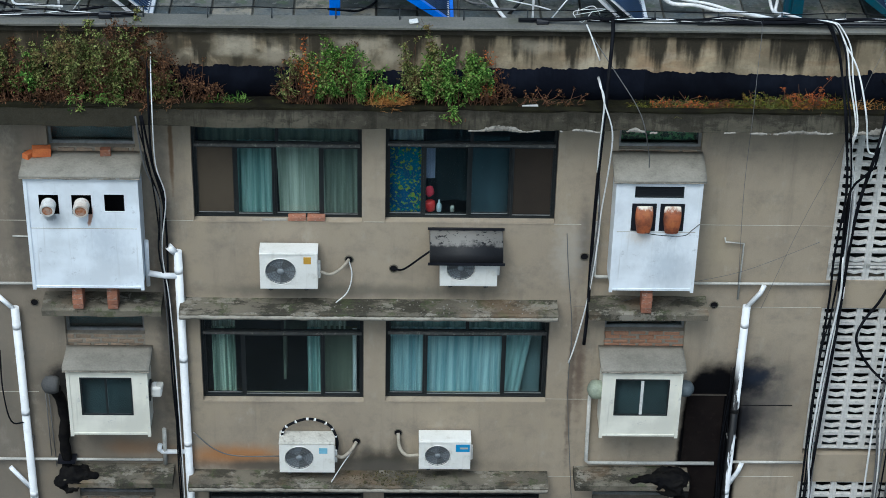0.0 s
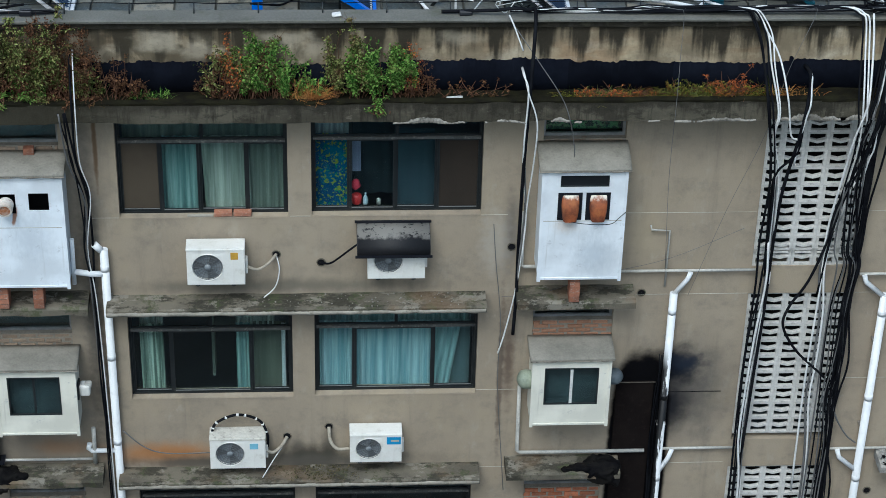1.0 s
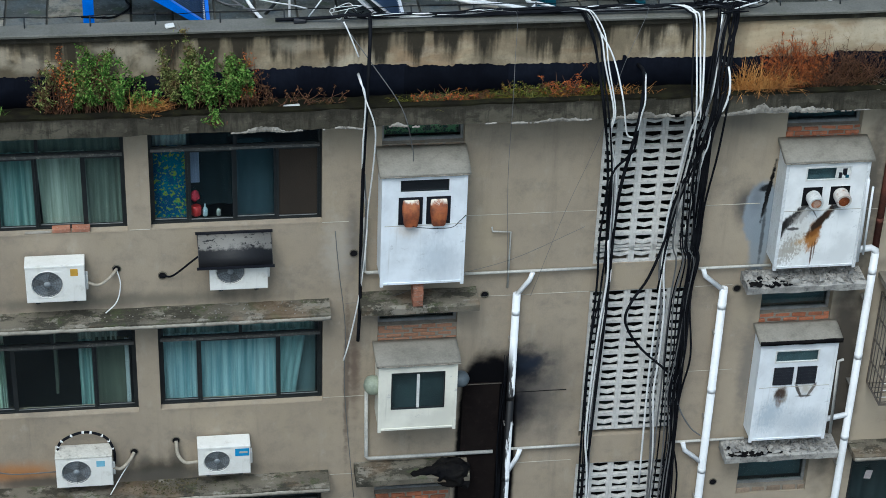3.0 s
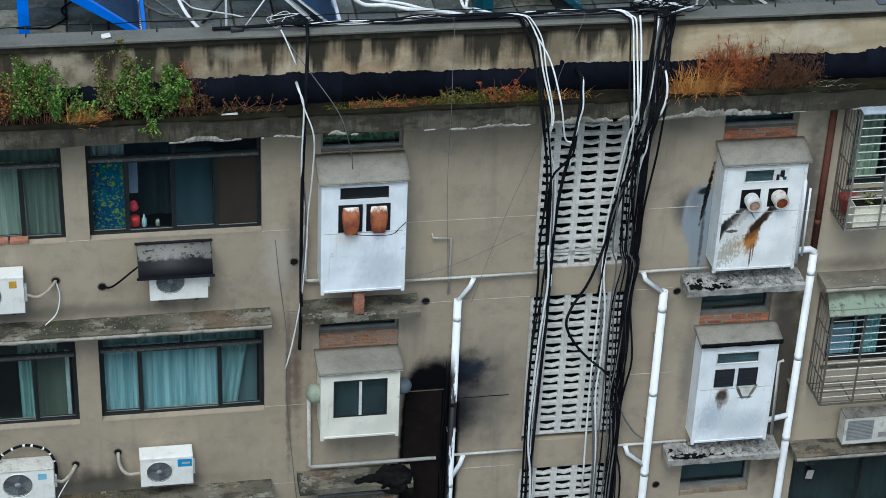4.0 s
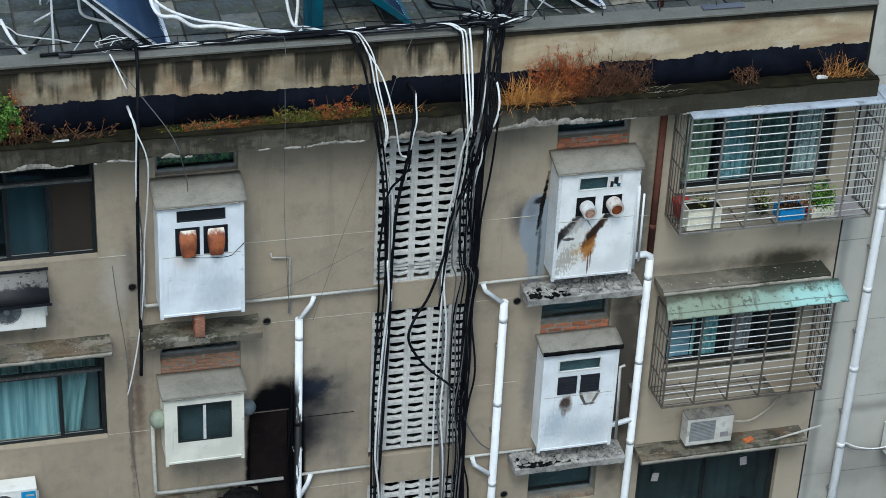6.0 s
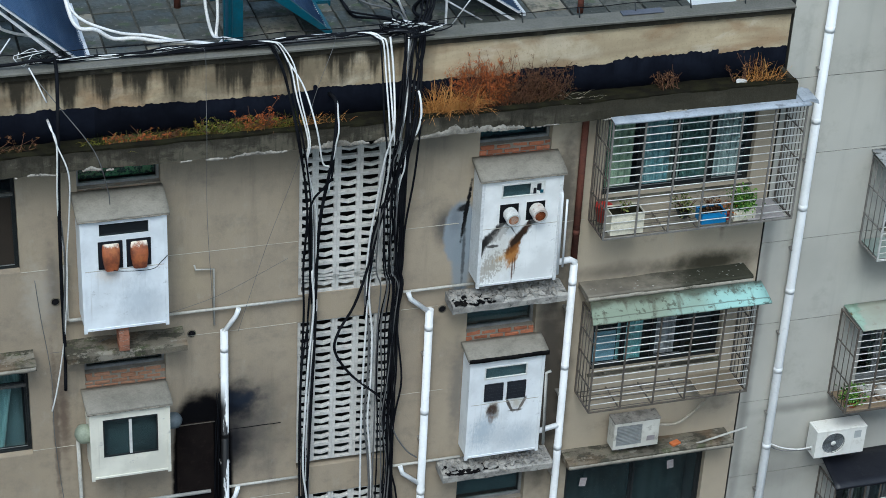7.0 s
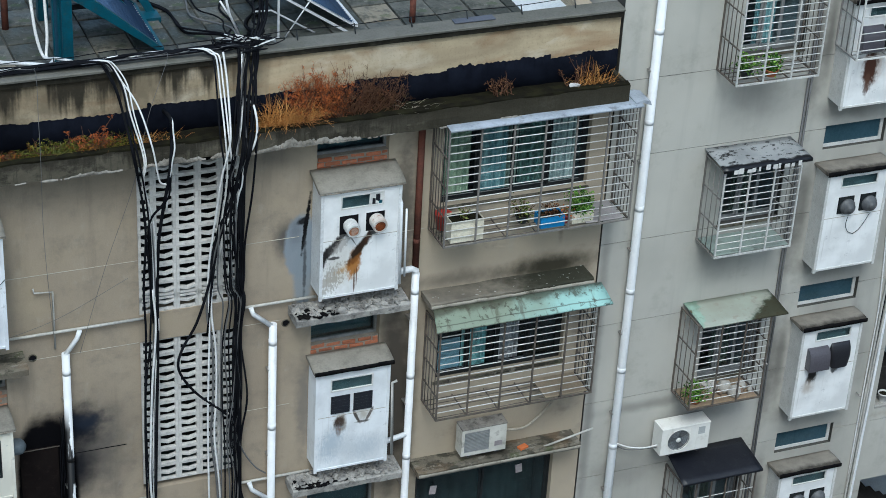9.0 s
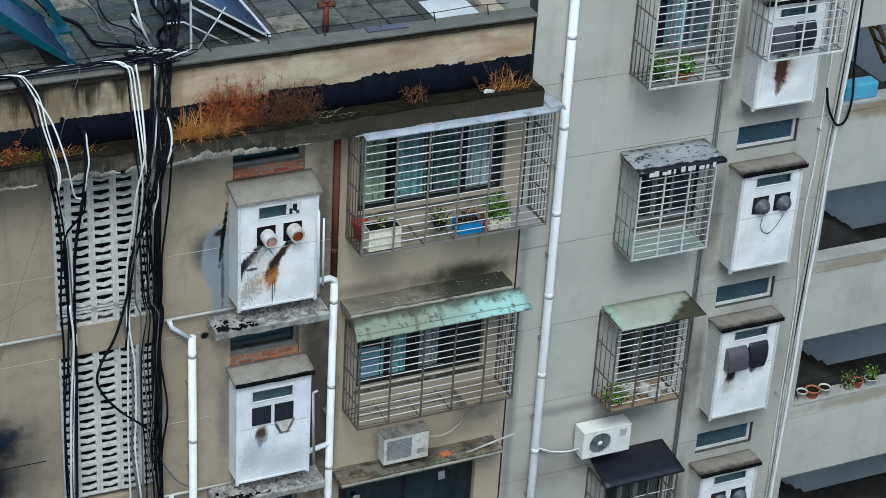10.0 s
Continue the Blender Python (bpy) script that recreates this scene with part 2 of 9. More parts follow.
def grey_material():
    k = Nodes("grey_painted_render", 0.85)
    col = k.mix(k.ramp(k.noise(0.45, 4), 0.3, 0.7), (0.53, 0.517, 0.468), (0.42, 0.41, 0.37))
    rain = k.math("MULTIPLY", k.ramp(k.noise(1.0, 4, (4, 4, 0.25)), 0.5, 0.8), 0.4)
    col = k.mix(rain, col, (0.29, 0.285, 0.262))
    col = k.mix(0.12, col, k.mix(k.noise(50, 3), (0.25, 0.25, 0.24), (0.5, 0.5, 0.48)))
    def grime(cx, cz, rx, rz, a):
        nonlocal col
        col = k.mix(k.math("MULTIPLY", k.patch(cx, cz, rx, rz, 0.5, 3.0, 0.9), a), col, (0.13, 0.125, 0.115))

    grime(18.25, 11.0, 1.05, 9.0, 0.22)
    grime(17.2, 12.2, 0.16, 1.2, 0.8)
    grime(17.2, 9.4, 0.14, 1.2, 0.7)
    grime(17.2, 15.2, 0.16, 1.2, 0.75)
    grime(18.0, 11.3, 0.8, 0.2, 0.6)
    grime(18.0, 8.5, 0.8, 0.2, 0.6)
    grime(18.0, 14.1, 0.8, 0.2, 0.6)
    grime(16.2, 14.6, 0.6, 0.5, 0.4)
    grime(16.0, 8.9, 0.7, 0.3, 0.5)
    grime(16.0, 11.8, 0.6, 0.5, 0.3)
    grime(13.98, 10.0, 0.1, 4.0, 0.5)
    grime(17.38, 15.4, 0.1, 0.9, 0.8)
    grime(17.36, 12.5, 0.12, 0.9, 0.7)
    grime(17.36, 9.6, 0.12, 0.9, 0.75)
    grime(17.3, 6.8, 0.14, 0.9, 0.7)
    grime(18.65, 12.5, 0.1, 0.9, 0.5)
    grime(18.7, 9.7, 0.14, 0.8, 0.6)
    grime(15.0, 9.2, 0.9, 0.12, 0.5)
    grime(14.7, 8.0, 0.9, 0.4, 0.35)
    for cx, cz, rx, rz, a in ((20.2, 13.8, 0.95, 0.2, 0.9), (22.2, 13.8, 0.8, 0.12, 0.7), (20.4, 10.95, 1.2, 0.14, 0.7), (22.6, 10.9, 0.9, 0.2, 0.7), (20.8, 8.1, 1.3, 0.12, 0.6)):
        col = k.mix(k.math("MULTIPLY", k.patch(cx, cz, rx, rz, 0.8, 4.0, 0.6), a), col, (0.25, 0.205, 0.14))
    col = k.mix(k.math("MULTIPLY", k.ramp(k.noise(1.3, 8, rough=0.7, offset=(4, 4, 4)), 0.52, 0.7), 0.4), col, (0.3, 0.29, 0.25))
    k.bump(k.noise(60, 5), 0.2, 0.005)
    return k.done(col)


def concrete_material():
    k = Nodes("mossy_concrete", 0.92)
    col = k.mix(k.ramp(k.noise(1.4, 6), 0.35, 0.65), (0.2, 0.178, 0.138), (0.105, 0.094, 0.073))
    col = k.mix(k.math("MULTIPLY", k.ramp(k.noise(1.9, 8, (1, 1.8, 1), 0.72, (2, 8, 1)), 0.47, 0.56), 0.9), col, (0.022, 0.022, 0.015))
    col = k.mix(k.math("MULTIPLY", k.ramp(k.noise(3.7, 7, rough=0.7, offset=(7, 1, 4)), 0.53, 0.64), 0.75), col, (0.055, 0.075, 0.025))
    col = k.mix(k.math("MULTIPLY", k.ramp(k.noise(2.7, 8, (1, 1.5, 1), 0.72, (17, 3, 9)), 0.55, 0.61), 0.7), col, (0.34, 0.315, 0.265))
    col = k.mix(k.math("MULTIPLY", k.ramp(k.noise(1.1, 6, (1, 1, 1), 0.6, (21, 3, 2)), 0.52, 0.66), 0.6), col, (0.2, 0.13, 0.075))
    col = k.mix(0.25, col, k.mix(k.noise(45, 4), (0.04, 0.036, 0.03), (0.25, 0.23, 0.19)))
    k.bump(k.noise(22, 7, rough=0.7), 0.6, 0.02)
    return k.done(col)


def white_panel_material(name, c, stains=()):
    """Painted sheet with scuffs, and rust or soot under its outlets, in the panel's own metres."""
    k = Nodes(name, 0.45)
    col = k.mix(k.ramp(k.noise(1.8, 6), 0.38, 0.64), c, tuple(v * 0.82 for v in c))
    col = k.mix(k.math("MULTIPLY", k.ramp(k.noise(6, 8, rough=0.75, offset=(1, 2, 3)), 0.57, 0.68), 0.45), col, (0.33, 0.34, 0.36))
    col = k.mix(k.math("MULTIPLY", k.ramp(k.noise(1.0, 4, (16, 16, 0.7)), 0.6, 0.8), 0.3), col, (0.3, 0.28, 0.25))
    for cx, cz, rx, rz, sc, a, *more in stains:
        slant = more[0] if more else 0.0
        ragged = more[1] if len(more) > 1 else 0.6
        col = k.mix(k.math("MULTIPLY", k.patch(cx, cz, rx, rz, ragged, 15.0 if ragged < 1 else 26.0, 0.42 if max(sc) < 0.4 else 0.95, (1.2, 1, 0.6), slant=slant), a), col, sc)
    k.bump(k.noise(12, 4), 0.08, 0.01)
    return k.done(col)


def glass_material(name, tint, rough=0.03):
    k = Nodes(name, rough)
    k.bsdf.inputs["Transmission Weight"].default_value = 1.0
    k.bsdf.inputs["IOR"].default_value = 1.4
    return k.done(tint)


def cloth_material(name, a, b, scale=14.0):
    k = Nodes(name, 0.9)
    col = k.mix(k.ramp(k.noise(1.0, 3, (scale, scale, 0.4)), 0.35, 0.65), a, b)
    k.bsdf.inputs["Sheen Weight"].default_value = 0.2
    return k.done(col)


def leaf_material(name, a, b, c):
    k = Nodes(name, 0.8)
    g = k.nt.nodes.new("ShaderNodeNewGeometry").outputs["Random Per Island"]
    col = k.mix(k.ramp(g, 0.2, 0.9), a, b)
    col = k.mix(k.ramp(k.noise(4.0, 3), 0.5, 0.7), col, c)
    return k.done(col)


def eave_material():
    k = Nodes("streaked_eave_concrete", 0.92)
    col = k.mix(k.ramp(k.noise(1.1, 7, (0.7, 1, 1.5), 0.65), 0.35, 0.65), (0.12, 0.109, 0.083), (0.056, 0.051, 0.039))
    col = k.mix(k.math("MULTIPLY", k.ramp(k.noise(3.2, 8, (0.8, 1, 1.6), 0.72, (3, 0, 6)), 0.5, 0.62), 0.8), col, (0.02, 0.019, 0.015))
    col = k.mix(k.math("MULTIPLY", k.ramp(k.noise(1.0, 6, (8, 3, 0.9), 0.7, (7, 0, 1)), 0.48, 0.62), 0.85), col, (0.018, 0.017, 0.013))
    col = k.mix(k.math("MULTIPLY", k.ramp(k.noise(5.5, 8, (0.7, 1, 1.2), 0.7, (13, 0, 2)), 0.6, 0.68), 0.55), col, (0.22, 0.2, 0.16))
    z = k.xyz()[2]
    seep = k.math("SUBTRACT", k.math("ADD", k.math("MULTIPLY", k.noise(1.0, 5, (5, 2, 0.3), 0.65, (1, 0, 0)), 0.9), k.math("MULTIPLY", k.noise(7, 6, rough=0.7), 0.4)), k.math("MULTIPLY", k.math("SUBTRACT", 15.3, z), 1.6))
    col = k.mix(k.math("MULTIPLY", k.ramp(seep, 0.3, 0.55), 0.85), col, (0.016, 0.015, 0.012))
    x = k.xyz()[0]
    mossy = k.math("ADD", k.ramp(x, 9.8, 11.2), k.ramp(x, -1.4, -2.6))
    col = k.mix(k.math("MULTIPLY", k.math("MULTIPLY", mossy, 0.88), k.ramp(k.noise(1.4, 6, (0.8, 1, 1.5), 0.65, (5, 0, 3)), 0.2, 0.45)), col, (0.026, 0.024, 0.016))
    col = k.mix(0.22, col, k.mix(k.noise(55, 4), (0.025, 0.023, 0.018), (0.16, 0.145, 0.115)))
    k.bump(k.noise(25, 7, rough=0.7), 0.7, 0.015)
    return k.done(col)


def paver_material():
    """Square roof slabs of uneven age: dark wet ones, grey ones and a few pale ones."""
    k = Nodes("grey_roof_paver", 0.55)
    one = k.nt.nodes.new("ShaderNodeObjectInfo").outputs["Random"]
    col = k.mix(k.ramp(one, 0.1, 0.8), (0.048, 0.052, 0.046), (0.125, 0.124, 0.108))
    col = k.mix(k.ramp(one, 0.88, 0.93), col, (0.24, 0.215, 0.165))
    col = k.mix(k.math("MULTIPLY", k.ramp(k.noise(5, 7, rough=0.7), 0.45, 0.62), 0.75), col, (0.03, 0.034, 0.028))
    col = k.mix(k.math("MULTIPLY", k.ramp(k.noise(11, 7, rough=0.7, offset=(4, 7, 0)), 0.56, 0.68), 0.6), col, (0.24, 0.24, 0.21))
    col = k.mix(k.math("MULTIPLY", k.ramp(k.noise(3, 6, rough=0.6, offset=(9, 1, 0)), 0.58, 0.66), 0.5), col, (0.05, 0.08, 0.03))
    k.link(k.math("SUBTRACT", 0.85, k.math("MULTIPLY", k.ramp(k.noise(2.3, 5), 0.45, 0.6), 0.5)), k.bsdf.inputs["Roughness"])
    k.bump(k.noise(30, 6), 0.5, 0.01)
    return k.done(col)


def mould_material():
    """A ledge black with mould towards one end."""
    k = Nodes("mouldy_ledge_concrete", 0.9)
    col = k.mix(k.ramp(k.noise(1.6, 6), 0.35, 0.65), (0.24, 0.215, 0.175), (0.15, 0.135, 0.11))
    mould = k.ramp(k.math("ADD", k.math("MULTIPLY", k.xyz()[0], 0.35), k.math("MULTIPLY", k.noise(2.2, 7, rough=0.65), 1.4)), 4.65, 5.3)
    col = k.mix(k.math("MULTIPLY", mould, 0.92), col, (0.03, 0.032, 0.022))
    col = k.mix(k.math("MULTIPLY", k.ramp(k.noise(16, 4), 0.66, 0.7), 0.7), col, (0.5, 0.5, 0.46))
    k.bump(k.noise(22, 7, rough=0.7), 0.6, 0.02)
    return k.done(col)


WALL = wall_material()
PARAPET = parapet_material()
GREY = grey_material()
CONCRETE = concrete_material()
MOULD = mould_material()
EDGE_PALE = worn("pale_worn_ledge_edge", (0.36, 0.335, 0.285), (0.2, 0.185, 0.155), 0.92, s1=2.2, dirt=(0.08, 0.075, 0.055), dirt_amount=0.85, bump=0.5)
k = Nodes("peeling_tarred_sheet", 0.35)
col = k.mix(k.ramp(k.noise(2.2, 6), 0.35, 0.65), (0.34, 0.35, 0.355), (0.24, 0.25, 0.255))
col = k.mix(k.ramp(k.noise(9, 7, (1, 1.5, 1), 0.7, (5, 5, 0)), 0.55, 0.6), col, (0.004, 0.0045, 0.006))
split = k.math("ADD", k.math("MULTIPLY", k.xyz()[1], -1.0), k.math("MULTIPLY", k.noise(6, 5, (1, 1, 1), 0.6), 0.25))
col = k.mix(k.ramp(split, 0.66, 0.7), col, (0.006, 0.006, 0.008))
k.bump(k.noise(14, 6), 0.5, 0.01)
TARSHEET = k.done(col)
k = Nodes("half_burnt_green_sheet", 0.7)
col = k.mix(k.ramp(k.noise(2.4, 6), 0.35, 0.65), (0.33, 0.46, 0.38), (0.2, 0.27, 0.2))
col = k.mix(k.ramp(k.noise(6, 7, rough=0.7, offset=(2, 2, 2)), 0.54, 0.66), col, (0.12, 0.09, 0.05))
x, y, _ = k.xyz()
burn = k.math("ADD", k.math("SUBTRACT", k.math("MULTIPLY", x, 0.9), k.math("MULTIPLY", y, 1.1)), k.math("MULTIPLY", k.noise(3, 6, rough=0.65), 0.9))
col = k.mix(k.math("MULTIPLY", k.ramp(burn, 15.55, 15.95), 0.95), col, (0.045, 0.04, 0.024))
pale = k.math("ADD", k.math("ADD", x, k.math("MULTIPLY", y, -0.3)), k.math("MULTIPLY", k.noise(2.5, 4), 0.8))
col = k.mix(k.math("MULTIPLY", k.math("MULTIPLY", k.ramp(pale, 16.0, 16.1), k.ramp(burn, 15.9, 15.7)), 0.75), col, (0.38, 0.375, 0.32))
BURNT_GREEN = k.done(col)
# dirt and streaks on a base darkened for the shade below the coping
FASCIA = worn("shade_dark_fascia", (0.036, 0.033, 0.026), (0.02, 0.019, 0.015), 0.95, s1=2.0, dirt=(0.09, 0.085, 0.06), dirt_amount=0.5, streak=0.6, bump=0.5)
COPING = worn("grey_coping_concrete", (0.17, 0.166, 0.148), (0.115, 0.114, 0.1), 0.9, s1=1.1, dirt=(0.1, 0.105, 0.075), dirt_amount=0.6, bump=0.4)
LIP = eave_material()
SPALL = worn("broken_white_concrete", (0.31, 0.292, 0.258), (0.11, 0.102, 0.088), 0.95, s1=5, dirt=(0.05, 0.046, 0.038), dirt_amount=0.9, bump=1.0, bscale=24)
TAR = worn("blue_black_tar_membrane", (0.004, 0.005, 0.009), (0.008, 0.01, 0.017), 0.85, s1=2.5, rand=0.6, bump=0.9, bscale=10)
SOIL = worn("wet_dark_soil", (0.012, 0.011, 0.008), (0.025, 0.024, 0.012), 0.95, s1=4, bump=0.9, bscale=30)
BRICK = worn("red_brick", (0.36, 0.16, 0.1), (0.24, 0.12, 0.085), 0.9, s1=7, dirt=(0.42, 0.38, 0.34), dirt_amount=0.75, rand=0.5, bump=0.6, bscale=60)
ORANGE_BRICK = worn("hollow_orange_brick", (0.55, 0.17, 0.06), (0.42, 0.12, 0.05), 0.9, s1=8, bump=0.5)
MORTAR = worn("old_mortar", (0.3, 0.27, 0.225), None, 0.95, s1=6, bump=0.7)
MOSSY = worn("dead_moss_crumbs", (0.06, 0.055, 0.03), (0.2, 0.17, 0.1), 0.95, s1=30, dirt=(0.02, 0.02, 0.012), bump=0.5)
RUBBLE = worn("rubble_mortar_crust", (0.4, 0.385, 0.355), (0.16, 0.155, 0.15), 0.95, s1=5, dirt=(0.03, 0.03, 0.03), dirt_amount=0.8, bump=1.0, bscale=22)
LATTICE = worn("pale_concrete_screen", (0.66, 0.65, 0.62), (0.48, 0.47, 0.45), 0.9, s1=2.5, dirt=(0.2, 0.195, 0.18), dirt_amount=0.5, rand=0.16, bump=0.3)
PVC = worn("white_plastic_pipe", (0.85, 0.87, 0.89), (0.74, 0.76, 0.78), 0.4, s1=2, dirt=(0.4, 0.39, 0.36), dirt_amount=0.25, streak=0.2, streak_c=(0.35, 0.33, 0.28), bump=0.05, fine=0.08)
PVC_OLD = worn("grey_old_pipe", (0.55, 0.54, 0.5), (0.38, 0.37, 0.34), 0.6, s1=3, dirt=(0.16, 0.15, 0.13), bump=0.2)
IRON_PIPE = worn("rusty_iron_pipe", (0.15, 0.058, 0.042), (0.07, 0.04, 0.034), 0.85, s1=5, dirt=(0.1, 0.035, 0.025), bump=0.5)
BLACK = worn("black_cable_sheath", (0.006, 0.0065, 0.009), (0.014, 0.015, 0.018), 0.75, s1=4, bump=0.1)
GREYCABLE = worn("dull_grey_cable", (0.14, 0.14, 0.14), (0.09, 0.09, 0.09), 0.6, s1=4, bump=0.1)
WHITECABLE = worn("white_cable_sheath", (0.82, 0.82, 0.81), (0.7, 0.7, 0.69), 0.45, s1=5, dirt=(0.3, 0.29, 0.27), dirt_amount=0.3, bump=0.1)
STEEL = worn("dull_galvanised_bar", (0.42, 0.41, 0.39), (0.28, 0.26, 0.24), 0.45, 0.6, s1=6, dirt=(0.2, 0.12, 0.08), bump=0.2)
DARKSTEEL = worn("brown_painted_bar", (0.12, 0.105, 0.09), (0.2, 0.17, 0.14), 0.55, 0.3, s1=7, dirt=(0.16, 0.08, 0.05), bump=0.2)
BLACKIRON = worn("black_iron_sheet", (0.005, 0.006, 0.011), (0.011, 0.012, 0.018), 0.45, s1=3, dirt=(0.05, 0.05, 0.05), dirt_amount=0.25, bump=0.3)
k = Nodes("grimy_turquoise_sheet", 0.6)
x, y, _ = k.xyz()
age = k.ramp(k.math("ADD", k.math("MULTIPLY", x, 0.55), k.math("MULTIPLY", k.noise(2.0, 5), 0.9)), 7.0, 7.95)
col = k.mix(age, (0.23, 0.28, 0.21), (0.34, 0.56, 0.52))
col = k.mix(k.math("MULTIPLY", k.ramp(k.noise(1.0, 5, (7, 1.2, 1), 0.65, (3, 0, 0)), 0.56, 0.68), 0.65), col, (0.09, 0.08, 0.05))
col = k.mix(k.math("MULTIPLY", k.ramp(k.noise(9, 6, rough=0.7, offset=(6, 2, 0)), 0.54, 0.62), 0.75), col, (0.05, 0.047, 0.03))
top_grime = k.ramp(k.math("ADD", y, k.math("MULTIPLY", k.noise(2.5, 6, (1, 1, 1), 0.65, (2, 5, 0)), 0.35)), -0.38, -0.26)
col = k.mix(k.math("MULTIPLY", top_grime, 0.8), col, (0.05, 0.048, 0.03))
crease = k.math("ABSOLUTE", k.math("ADD", k.math("ADD", y, 0.665), k.math("MULTIPLY", k.math("SUBTRACT", k.noise(3, 3), 0.5), 0.04)))
col = k.mix(k.math("MULTIPLY", k.ramp(crease, 0.012, 0.004), 0.6), col, (0.05, 0.05, 0.035))
k.bump(k.noise(8, 4, (1, 3, 1)), 0.3, 0.02)
GRIMY_SHEET = k.done(col)
BLUESHEET = worn("blue_grey_sheet", (0.4, 0.44, 0.5), (0.26, 0.29, 0.33), 0.4, s1=2.0, dirt=(0.1, 0.1, 0.1), dirt_amount=0.8, bump=0.15)
FRAME = worn("black_aluminium_frame", (0.018, 0.022, 0.024), (0.03, 0.034, 0.036), 0.45, 0.3, s1=5, bump=0.05)
FRAME_PALE = worn("grey_aluminium_rail", (0.3, 0.31, 0.31), (0.2, 0.2, 0.2), 0.5, 0.3, s1=6, bump=0.05)
FRAME_DULL = worn("peeling_grey_aluminium_rail", (0.11, 0.11, 0.105), (0.07, 0.07, 0.068), 0.6, 0.1, s1=6, dirt=(0.4, 0.37, 0.32), dirt_amount=0.9, bump=0.2)
FRAME_WHITE = worn("white_window_frame", (0.7, 0.7, 0.68), (0.6, 0.6, 0.58), 0.4, s1=4, bump=0.05)
GLASS = glass_material("tinted_window_glass", (0.7, 0.82, 0.83))
SCREEN = worn("brown_insect_screen", (0.085, 0.07, 0.052), (0.068, 0.056, 0.043), 0.9, s1=2, s2=150, bump=0.2)
SCREEN_DARK = worn("dark_brown_insect_screen", (0.04, 0.033, 0.027), (0.032, 0.027, 0.023), 0.9, s1=2, s2=150, bump=0.2)
# much darker and bluer than plaster: the rooms' shade sits in this colour
ROOM = worn("shade_toned_room_plaster", (0.1, 0.125, 0.135), None, 0.9, bump=0.1)
AC_WHITE = worn("white_unit_casing", (0.84, 0.83, 0.79), (0.74, 0.73, 0.68), 0.4, s1=1.6, dirt=(0.42, 0.38, 0.31), dirt_amount=0.45, streak=0.2, streak_c=(0.4, 0.36, 0.3), bump=0.05, fine=0.06)
AC_OLD = worn("old_grey_unit_casing", (0.66, 0.645, 0.59), (0.5, 0.485, 0.43), 0.55, s1=2.2, dirt=(0.2, 0.19, 0.16), dirt_amount=0.7, bump=0.05, fine=0.1)
SLAT_GREY = worn("grey_grille_slat", (0.34, 0.35, 0.35), (0.25, 0.26, 0.26), 0.5, s1=9, bump=0.0)
AC_DARK = worn("dark_fan_grille", (0.2, 0.225, 0.25), (0.28, 0.3, 0.31), 0.5, s1=9, bump=0.1)
CREAM = white_panel_material("cream_painted_panel", (0.82, 0.8, 0.7))
BOXROOF = worn("dusty_concrete_roof", (0.3, 0.28, 0.24), (0.2, 0.188, 0.16), 0.9, s1=2.2, dirt=(0.14, 0.13, 0.11), dirt_amount=0.5, bump=0.4)
k = Nodes("sooty_concrete_roof", 0.9)
col = k.mix(k.ramp(k.noise(1.8, 7, rough=0.65), 0.35, 0.65), (0.29, 0.265, 0.225), (0.19, 0.174, 0.148))
edge = k.math("ADD", k.math("MULTIPLY", k.noise(2.3, 6, (1, 1, 1), 0.6), 0.35), k.math("MULTIPLY", k.xyz()[1], -1.0))
col = k.mix(k.math("MULTIPLY", k.ramp(edge, 0.08, 0.2), 0.92), col, (0.018, 0.015, 0.013))
col = k.mix(0.2, col, k.mix(k.noise(40, 3), (0.06, 0.055, 0.05), (0.3, 0.28, 0.24)))
k.bump(k.noise(35, 6), 0.4, 0.01)
SOOTROOF = k.done(col)
DRIP = worn("grimy_drip_edge", (0.34, 0.31, 0.26), (0.12, 0.105, 0.085), 0.9, s1=6, dirt=(0.03, 0.026, 0.02), dirt_amount=0.95, bump=0.6)
SOOT = worn("black_soot_crust", (0.005, 0.005, 0.006), (0.014, 0.013, 0.012), 0.8, s1=6, bump=0.9, bscale=20)
RUST = worn("orange_rust", (0.3, 0.085, 0.028), (0.07, 0.022, 0.012), 0.7, s1=5, dirt=(0.03, 0.012, 0.008), dirt_amount=0.8, bump=0.5)
DUCT = worn("crinkled_foil_duct", (0.72, 0.72, 0.7), (0.55, 0.55, 0.53), 0.5, 0.1, s1=8, dirt=(0.25, 0.13, 0.07), bump=0.3)
# teal tones that imitate reflections in dark panes, set behind the glass
DIM_DARK = worn("dark_teal_pane_sheen", (0.055, 0.08, 0.085), (0.03, 0.042, 0.045), 0.8, s1=2.5, bump=0)
PANE_TINT = worn("teal_pane_sheen_sheet", (0.1, 0.16, 0.18), (0.07, 0.11, 0.125), 0.9, s1=2.5, bump=0)
DIM = worn("teal_pane_sheen", (0.16, 0.22, 0.24), (0.08, 0.12, 0.13), 0.8, s1=2.5, bump=0)
# near-black colour holds the stairwell's shade, not the plaster's own tone
PITCHY = worn("shade_black_stairwell_plaster", (0.03, 0.029, 0.028), None, 0.95, bump=0)
RUSTMOUTH = worn("rust_lined_duct_mouth", (0.34, 0.13, 0.055), (0.42, 0.33, 0.27), 0.8, s1=14, dirt=(0.06, 0.03, 0.02), dirt_amount=0.8, bump=0.3)
DARKHOLE = worn("dark_opening", (0.012, 0.012, 0.014), None, 0.9, bump=0)
PAVER = paver_material()
BLUEPAINT = worn("bright_blue_painted_steel", (0.012, 0.16, 0.75), (0.01, 0.12, 0.58), 0.35, s1=4, bump=0.05)
